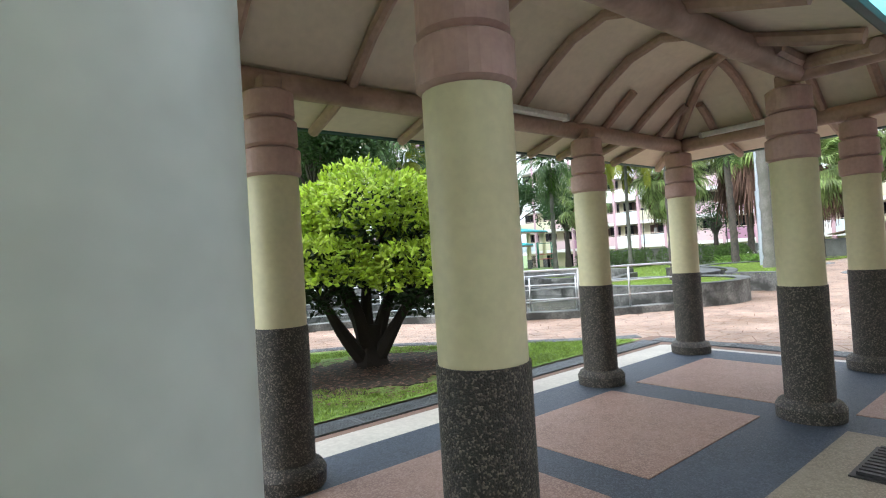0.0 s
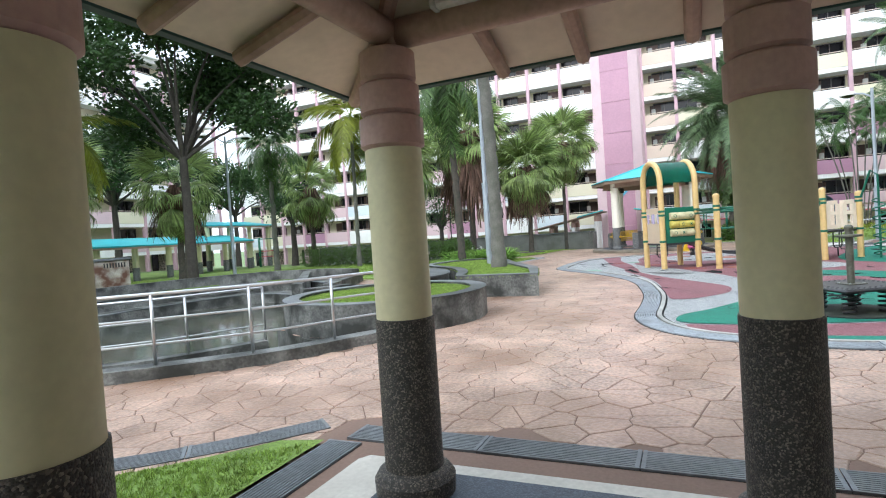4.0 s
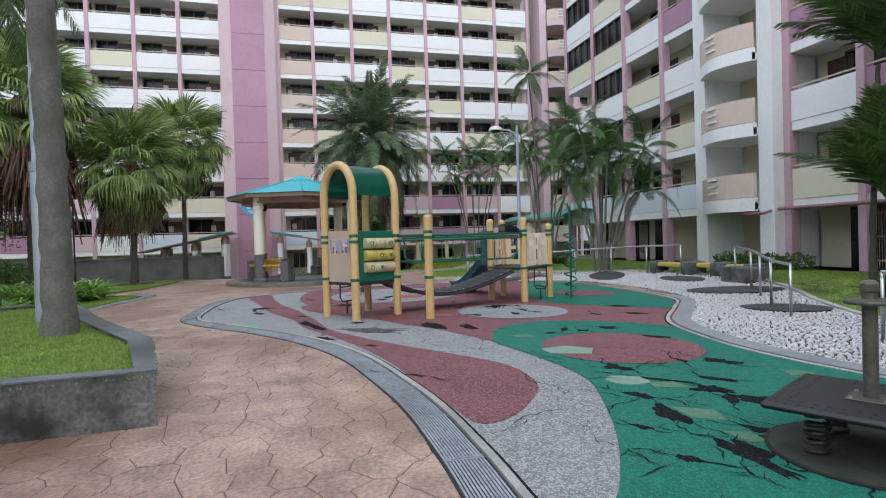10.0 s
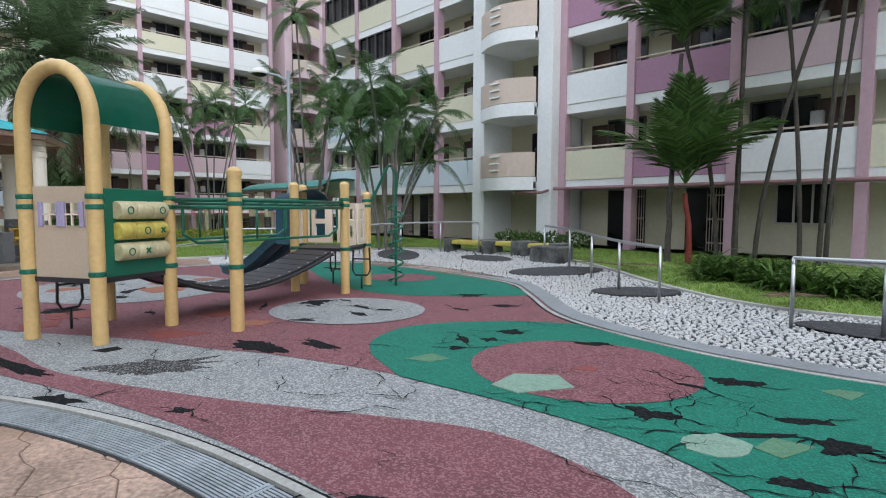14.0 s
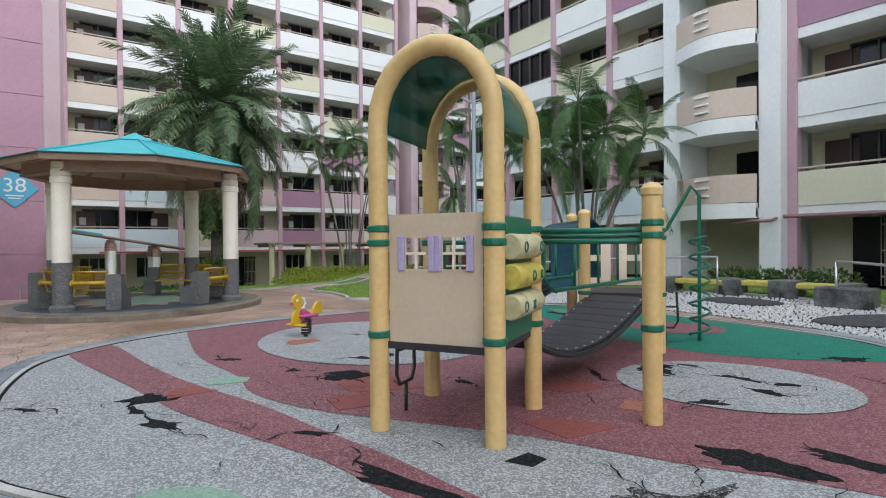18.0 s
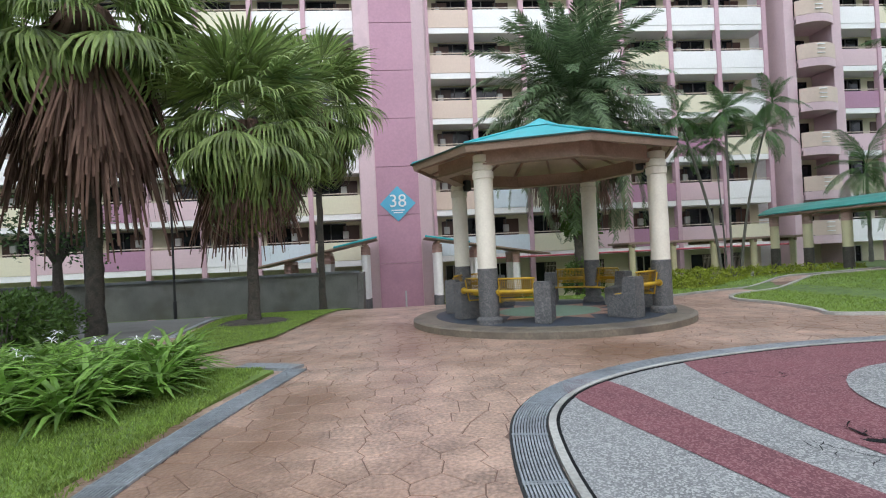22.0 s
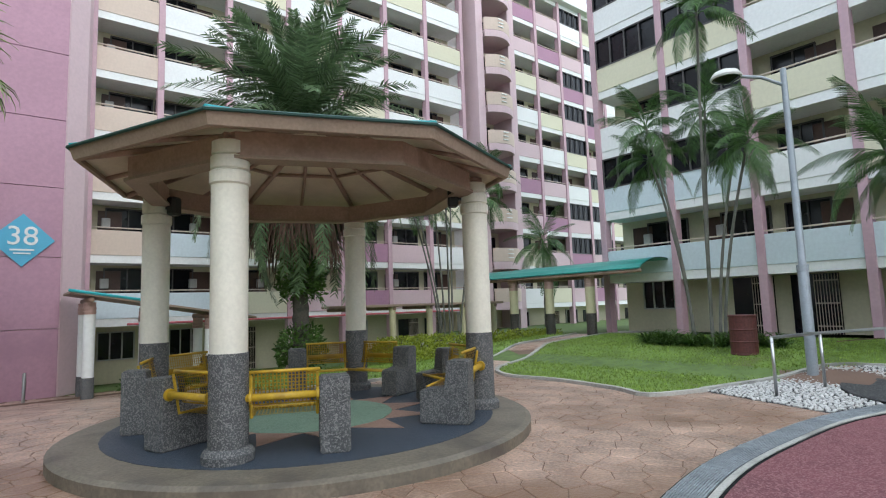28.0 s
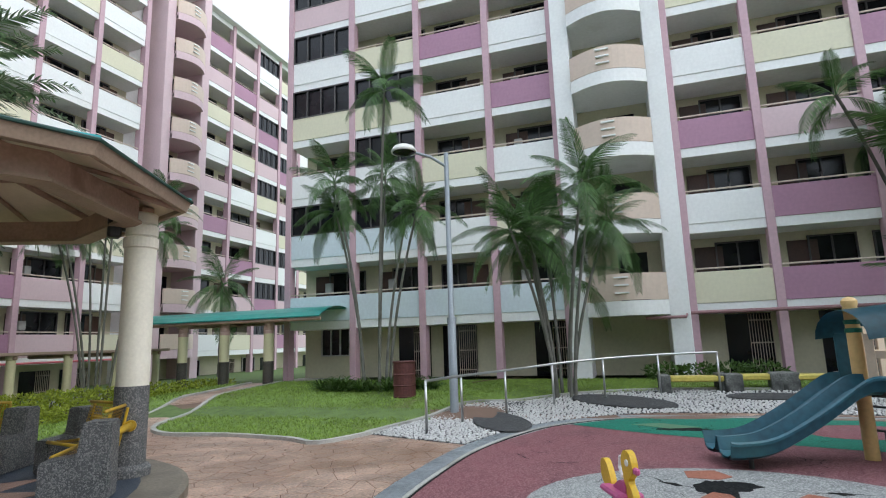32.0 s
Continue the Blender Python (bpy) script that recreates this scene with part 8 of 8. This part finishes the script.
# fallen leaves on the soil and the lawn edge
fr_ = random.Random(91)
fv, ff = [], []
for _ in range(1800):
    a, q = fr_.uniform(0, 6.28), fr_.random() ** 0.7 * 2.1
    x, y, w, L = 3.6 + q * math.cos(a), 5.75 + 0.62 * q * math.sin(a), fr_.uniform(0.012, 0.022), fr_.uniform(0.035, 0.07)
    b, z = fr_.uniform(0, 6.28), 0.042 + fr_.uniform(0, 0.012)
    c, s = math.cos(b), math.sin(b)
    o = len(fv)
    fv += [(x, y, z), (x + c * L / 2 - s * w, y + s * L / 2 + c * w, z + 0.008), (x + c * L, y + s * L, z + 0.004), (x + c * L / 2 + s * w, y + s * L / 2 - c * w, z + 0.006)]
    ff.append((o, o + 1, o + 2, o + 3))
fallen = thing("fallen_leaves", "brown fallen leaves on the soil below the bush", "leaves", kind="stuff")
tagged(part("leaves", bm_from((fv, ff)), M_DEAD, fallen), kind="stuff")

for x, y, tn, q in ((19.9, -7.55, 20, 0), (20.6, -7.75, 160, 1), (32.0, -9.2, 200, 1), (16.2, -6.6, 70, 0)):
    dead = thing("fallen_frond", "dry brown palm frond lying on the grass", "palm frond", (x, y, ground_z(x, y) + 0.12), tn, group="fallen palm fronds")
    me = mesh_of("leaf", feather_leaf(random.Random(q + 3), 1.5, 0.34, 20, 0.06, 0.25, 0.014), M_DEAD)
    ob = new("leaf", me)
    ob.parent = dead

# ---- stamped stones of the paving ----
def clip(poly, p, n):
    """The part of a convex polygon on the side of the line through p to which n points away from."""
    out = []
    for i in range(len(poly)):
        a, b = poly[i - 1], poly[i]
        da, db = (a[0] - p[0]) * n[0] + (a[1] - p[1]) * n[1], (b[0] - p[0]) * n[0] + (b[1] - p[1]) * n[1]
        if (da > 0) != (db > 0):
            t = da / (da - db)
            out.append((a[0] + (b[0] - a[0]) * t, a[1] + (b[1] - a[1]) * t))
        if db <= 0:
            out.append(b)
    return out


def stones(x0, x1, y0, y1, pitch, keep, seed, near):
    rnd = random.Random(seed)
    nx, ny = int((x1 - x0) / pitch), int((y1 - y0) / pitch)
    seeds = {(i, j): (x0 + (i + 0.5 + (0.5 if j % 2 else 0) + rnd.uniform(-0.44, 0.44)) * pitch, y0 + (j + 0.5 + rnd.uniform(-0.44, 0.44)) * pitch) for i in range(-2, nx + 2) for j in range(-2, ny + 2)}
    holder = thing("paving_stones", "reddish stamped concrete stones with dark joints", "paving stones", kind="structure")
    rest_v, rest_f, made = [], [], 0
    for (i, j), c in seeds.items():
        if not (0 <= i < nx and 0 <= j < ny) or not keep(c):
            continue
        poly = [(c[0] - pitch * 1.4, c[1] - pitch * 1.4), (c[0] + pitch * 1.4, c[1] - pitch * 1.4), (c[0] + pitch * 1.4, c[1] + pitch * 1.4), (c[0] - pitch * 1.4, c[1] + pitch * 1.4)]
        for di in (-2, -1, 0, 1, 2):
            for dj in (-2, -1, 0, 1, 2):
                o = seeds.get((i + di, j + dj))
                if o is None or (di == 0 and dj == 0):
                    continue
                d = (o[0] - c[0], o[1] - c[1])
                L = math.hypot(*d)
                n = (d[0] / L, d[1] / L)
                poly = clip(poly, (c[0] + d[0] / 2 - n[0] * 0.0055, c[1] + d[1] / 2 - n[1] * 0.0055), n)
        if len(poly) < 3:
            continue
        k = len(poly)
        lift = 0.007 + rnd.uniform(-0.0012, 0.0012)
        vs = []
        for s, z in ((1.0, -0.002), (1.0, lift - 0.004), (0.955, lift)):
            for x, y in poly:
                vs.append(((x - c[0]) * s, (y - c[1]) * s, z))
        fs = [tuple(range(2 * k, 3 * k))]
        for r in (0, 1):
            fs += [(r * k + q, r * k + (q + 1) % k, (r + 1) * k + (q + 1) % k, (r + 1) * k + q) for q in range(k)]
        if near(c) and made < 295:
            me = bpy.data.meshes.new("stone")
            me.from_pydata(vs, [], fs)
            me.materials.append(M_STONE)
            piece("stone", me, holder, (c[0], c[1], ground_z(*c)))
            made += 1
        else:
            o = len(rest_v)
            rest_v += [(x + c[0], y + c[1], z + ground_z(x + c[0], y + c[1])) for x, y, z in vs]
            rest_f += [tuple(q + o for q in f) for f in fs]
    me = bpy.data.meshes.new("stone_rest")
    me.from_pydata(rest_v, [], rest_f)
    me.materials.append(M_STONE_REST)
    tagged(piece("stone_rest", me, holder), kind="stuff")


M_STONE_REST = mat("stamped_concrete_field", (0.43, 0.3, 0.23), 0.33, var=0.5, scale=1.8, fine=30, bump=0.7, dirt=(0.235, 0.14, 0.09), dirt_scale=0.42, dirt_cover=0.47, coords="Position")
nt = M_STONE_REST.node_tree
ge = nt.nodes.new("ShaderNodeNewGeometry")
rr = nt.nodes.new("ShaderNodeMapRange")
rr.inputs["To Min"].default_value, rr.inputs["To Max"].default_value = 0.95, 1.05
nt.links.new(ge.outputs["Random Per Island"], rr.inputs["Value"])
ss = nt.nodes.new("ShaderNodeVectorMath")
ss.operation = "SCALE"
bs = nt.nodes["Principled BSDF"]
nt.links.new(bs.inputs["Base Color"].links[0].from_socket, ss.inputs[0])
nt.links.new(rr.outputs[0], ss.inputs["Scale"])
nt.links.new(ss.outputs[0], bs.inputs["Base Color"])
PAD_T = [tuple(p) for p in PAD]
COVER = [[tuple(p) for p in q] for q in (LAWN_NW, LAWN_N, LAWN_NE, LAWN_SE, LAWN_E, PEB, P1, P2, PIT)]


def on_path(c):
    x, y = c
    if x < 7.6 and y < 4.5:
        return False
    return inside(c, [tuple(p) for p in PAVED]) and not any(all(inside((x + u, y + v), q) for u, v in ((0, 0), (0.25, 0), (-0.25, 0), (0, 0.25), (0, -0.25))) for q in COVER + [PAD_T])


stones(-6.0, 51.5, -11.6, 13.5, 0.31, on_path, 31, lambda c: 8.0 < c[0] < 15.5 and c[1] > 1.0)

# ---- cracks and torn places in the rubber ----
RUBBER = [(0.031, ellipse(17.12, -0.7, 1.12, 1.05, 20)), (0.031, ellipse(21.35, -0.78, 1.22, 1.1, 30)), (0.031, ellipse(26.4, 0.95, 2.12, 1.85, 0)), (0.031, ellipse(23.95, -4.0, 0.85, 0.7, 30)), (0.026, GREEN_1), (0.026, GREEN_2), (0.021, RED_MAIN), (0.021, RED_BAND), (0.021, RED_W)]


def rubber_z(p):
    """Height of the rubber surface at a place."""
    for h, poly in RUBBER:
        if inside(p, poly):
            return h
    return 0.016


def torn(cx, cy, size, seed, material, stretch=1.0, turn=0.0, rough=0.3, n=9, z=0.0022, name="torn_patch", label="torn hole in the rubber showing the black base", jag=0.07):
    rnd = random.Random(seed)
    knots = []
    for k in range(n):
        a = 2 * math.pi * (k + rnd.uniform(-0.3, 0.3)) / n
        r = size * (1 + rough * rnd.uniform(-1, 1))
        knots.append((r * math.cos(a) * stretch, r * math.sin(a)))
    c, s = math.cos(radians(turn)), math.sin(radians(turn))
    pts = []
    for p in spline([Vector(q) for q in knots], 3 if jag else 1, True):
        g = 1 + jag * rnd.uniform(-1, 1)
        pts.append((cx + g * (c * p.x - s * p.y), cy + g * (s * p.x + c * p.y)))
    top = max(rubber_z(q) for q in [(cx, cy)] + pts) + z + 0.0003 * (seed % 7)
    bm = prism(pts, 0.012, top)
    bmesh.ops.recalc_face_normals(bm, faces=bm.faces[:])
    tagged(obj(name, bm, material), label, "rubber patch", kind="structure")


def crack(x, y, a, length, seed, z=0.0335, width=0.02):
    """A jagged crack that wanders and forks."""
    rnd = random.Random(seed)
    verts, faces = [], []
    def run(x, y, a, length, width, depth):
        n = max(3, int(length / 0.07))
        prev, turned = None, 0.0
        for k in range(n + 1):
            w = width * rnd.uniform(0.25, 1.0) * (1 - 0.85 * abs(2 * k / n - 1) ** 2)
            nx, ny = -math.sin(a), math.cos(a)
            o = len(verts)
            verts.extend([(x + nx * w, y + ny * w, z), (x - nx * w, y - ny * w, z)])
            if prev is not None:
                faces.append((prev, prev + 1, o + 1, o))
            prev = o
            if depth and rnd.random() < 0.16:
                run(x, y, a + rnd.choice((-1, 1)) * rnd.uniform(0.6, 1.3), length * rnd.uniform(0.2, 0.45), width * 0.7, 0)
            bend = rnd.uniform(-0.8, 0.8)
            a += bend - 0.5 * turned
            turned = bend
            x, y = x + 0.07 * math.cos(a), y + 0.07 * math.sin(a)
    run(x, y, a, length, width, 1)
    return verts, faces


crv, crf = [], []
cr = random.Random(77)
for k in range(330):
    x, y = cr.uniform(11.5, 29.5), cr.uniform(-5, 5.8)
    if k < 60:
        x, y = cr.uniform(12.4, 19.0), cr.uniform(-2.3, 1.4)
    if not inside((x, y), [tuple(p) for p in band(PAD, -0.9, -0.92, True)[0]]):
        continue
    v, f = crack(x, y, cr.uniform(0, 6.28), cr.uniform(0.15, 0.8), 100 + k, width=cr.uniform(0.003, 0.012))
    o = len(crv)
    crv += v
    crf += [tuple(q + o for q in g) for g in f]
me = bpy.data.meshes.new("surface_cracks")
me.from_pydata(crv, [], crf)
me.materials.append(M_RBLACK)
tagged(new("surface_cracks", me), "jagged dark cracks across the rubber surface", "cracks", kind="stuff")
# the larger holes field by field (place, half width, stretch, turn), then small ones strewn over the most worn parts
TAILS = []


def tear(places, seed):
    for k, (x, y, r, st, tn) in enumerate(places):
        torn(x, y, r, seed + k, M_RBLACK, st, tn, 0.45, 11, jag=0.22)
        TAILS.append((x, y, r * st, tn))


tear(((16.07, 0.06, 0.13, 1.3, 19), (15.41, -0.07, 0.04, 10, 44), (14.92, -0.32, 0.13, 1.2, 8), (14.51, -0.43, 0.13, 1.6, 39), (15.91, -1.25, 0.15, 1.4, 23), (14.99, 0.47, 0.08, 1.7, 36), (14.4, 0.58, 0.11, 2.1, 164), (13.83, 0.16, 0.075, 1.6, 33), (13.9, -0.94, 0.13, 1.6, 23)), 200)
tear(((13.46, 0.62, 0.11, 3, 175), (13.54, 1.08, 0.05, 2, 30), (12.92, 0.34, 0.055, 2.8, 47), (14.19, 0.99, 0.045, 1.7, 35), (18.6, -1.42, 0.11, 1.3, 43), (18.73, -0.66, 0.06, 3.7, 150), (18.51, -0.33, 0.07, 1.6, 44), (18.5, -0.9, 0.09, 1.3, 13)), 212)
tear(((21.25, 3.47, 0.1, 8, 20), (20.16, 1.28, 0.17, 1.9, 16), (19.68, 0.73, 0.11, 2.8, 7), (22.3, -0.81, 0.2, 1.4, 59), (21.1, 0.15, 0.09, 1.7, 48), (21.04, -3.22, 0.11, 2.4, 44), (19.88, -2.85, 0.1, 1.8, 38), (24.33, 2.57, 0.13, 1.3, 48), (22.69, 3.62, 0.05, 2.5, 36), (19.61, 3.27, 0.09, 2.2, 28), (18.63, 2.62, 0.06, 1.8, 38), (16.58, 2.36, 0.045, 2.4, 42)), 222)
tear(((24.71, 4.59, 0.2, 1.3, 74), (24.31, 4.72, 0.05, 3, 10), (23.7, 4.59, 0.1, 2.7, 23), (24.29, 2.4, 0.19, 1.5, 43), (25.0, 2.89, 0.08, 1.3, 30), (26.2, 3.38, 0.09, 1.5, 43), (26.53, 0.0, 0.3, 1.3, 46), (25.09, 1.48, 0.12, 1.2, 39), (24.97, 5.56, 0.05, 2.6, 42), (26.6, -4.0, 0.2, 2, 0)), 236)
torn(21.18, 2.56, 0.13, 248, M_RBLACK, 1.2, 48, 0.1, 4, jag=0.0)
torn(20.09, 2.33, 0.22, 249, speckled("sooty_rubber", (0.018, 0.018, 0.018), (0.3, 0.3, 0.29), 75, 0.3), 2.6, 61, 0.5, 14, name="soot_stain", label="sooty black stain burnt into the grey rubber", jag=0.25)
hr = random.Random(18)
for k, (x0, x1, y0, y1, n) in enumerate(((12.8, 16.3, -1.5, 1.2, 6), (21.2, 25.8, -0.6, 4.6, 6), (16.8, 22.0, -3.9, -0.6, 5), (20.7, 22.2, -1.5, -0.4, 8), (24.8, 27.6, -0.4, 2.3, 7))):
    for q in range(n):
        x, y, s, st, tn = hr.uniform(x0, x1), hr.uniform(y0, y1), hr.uniform(0.035, 0.085), hr.uniform(1.6, 3.0), hr.uniform(-40, 40)
        torn(x, y, s, 240 + 20 * k + q, M_RBLACK, st, tn, 0.5, 8, jag=0.2)
        TAILS.append((x, y, s * st, tn))
tv, tf = [], []
for k, (x, y, r, tn) in enumerate(TAILS):
    a = radians(tn)
    for sg in (-1, 1):
        v, f = crack(x + sg * 0.7 * r * math.cos(a), y + sg * 0.7 * r * math.sin(a), a + (math.pi if sg < 0 else 0), hr.uniform(0.15, 0.5), 700 + 2 * k + sg, width=0.014, z=0.0332)
        o = len(tv)
        tv += v
        tf += [tuple(q + o for q in g) for g in f]
me = bpy.data.meshes.new("tear_lines")
me.from_pydata(tv, [], tf)
me.materials.append(M_RBLACK)
tagged(new("tear_lines", me), "ragged dark tears running out from the holes", "cracks", kind="stuff")


def mend(places, material, colour, seed, corners=5):
    """Repair pieces let into the rubber."""
    for k, (x, y, r, st, tn) in enumerate(places):
        torn(x, y, r, seed + k, material, st, tn, 0.13, corners, 0.0045, "rubber_patch", colour + " repair patch in the rubber surface", 0.0)


mend(((15.15, -0.01, 0.19, 1.15, 37), (14.32, 0.32, 0.16, 1.5, 29), (18.42, 0.19, 0.17, 1.6, 44), (15.08, -1.61, 0.14, 1.4, 38), (13.75, 0.4, 0.12, 1.4, 40), (26.9, -4.3, 0.34, 1.8, 0)), M_ROLIVE, "faded green", 300, 4)
mend(((17.15, 0.12, 0.3, 1.3, 53), (24.95, 3.7, 0.23, 1.2, 57)), M_RPALE, "pale green", 310)
mend(((15.49, 0.27, 0.19, 1.2, 47), (21.75, 4.75, 0.36, 1.5, 10)), M_RPALE, "pale grey-green round", 314, 16)
mend(((23.28, 2.89, 0.33, 1.0, 37), (21.46, 1.8, 0.28, 1.6, 39), (22.41, 0.71, 0.36, 1.1, 48), (23.71, 2.35, 0.45, 1.1, 35), (17.05, -0.64, 0.12, 1.1, 47), (24.71, 4.14, 0.28, 1.05, 53)), M_RBRICK, "brick red", 320, 4)
mend(((21.42, 0.74, 0.21, 1.3, 48), (26.86, 2.06, 0.24, 1.3, 92), (25.6, 0.58, 0.5, 1.05, 62), (26.59, 0.45, 0.17, 1.2, 80), (26.6, -0.55, 0.25, 1.2, 24)), M_RORANGE, "orange", 330, 5)
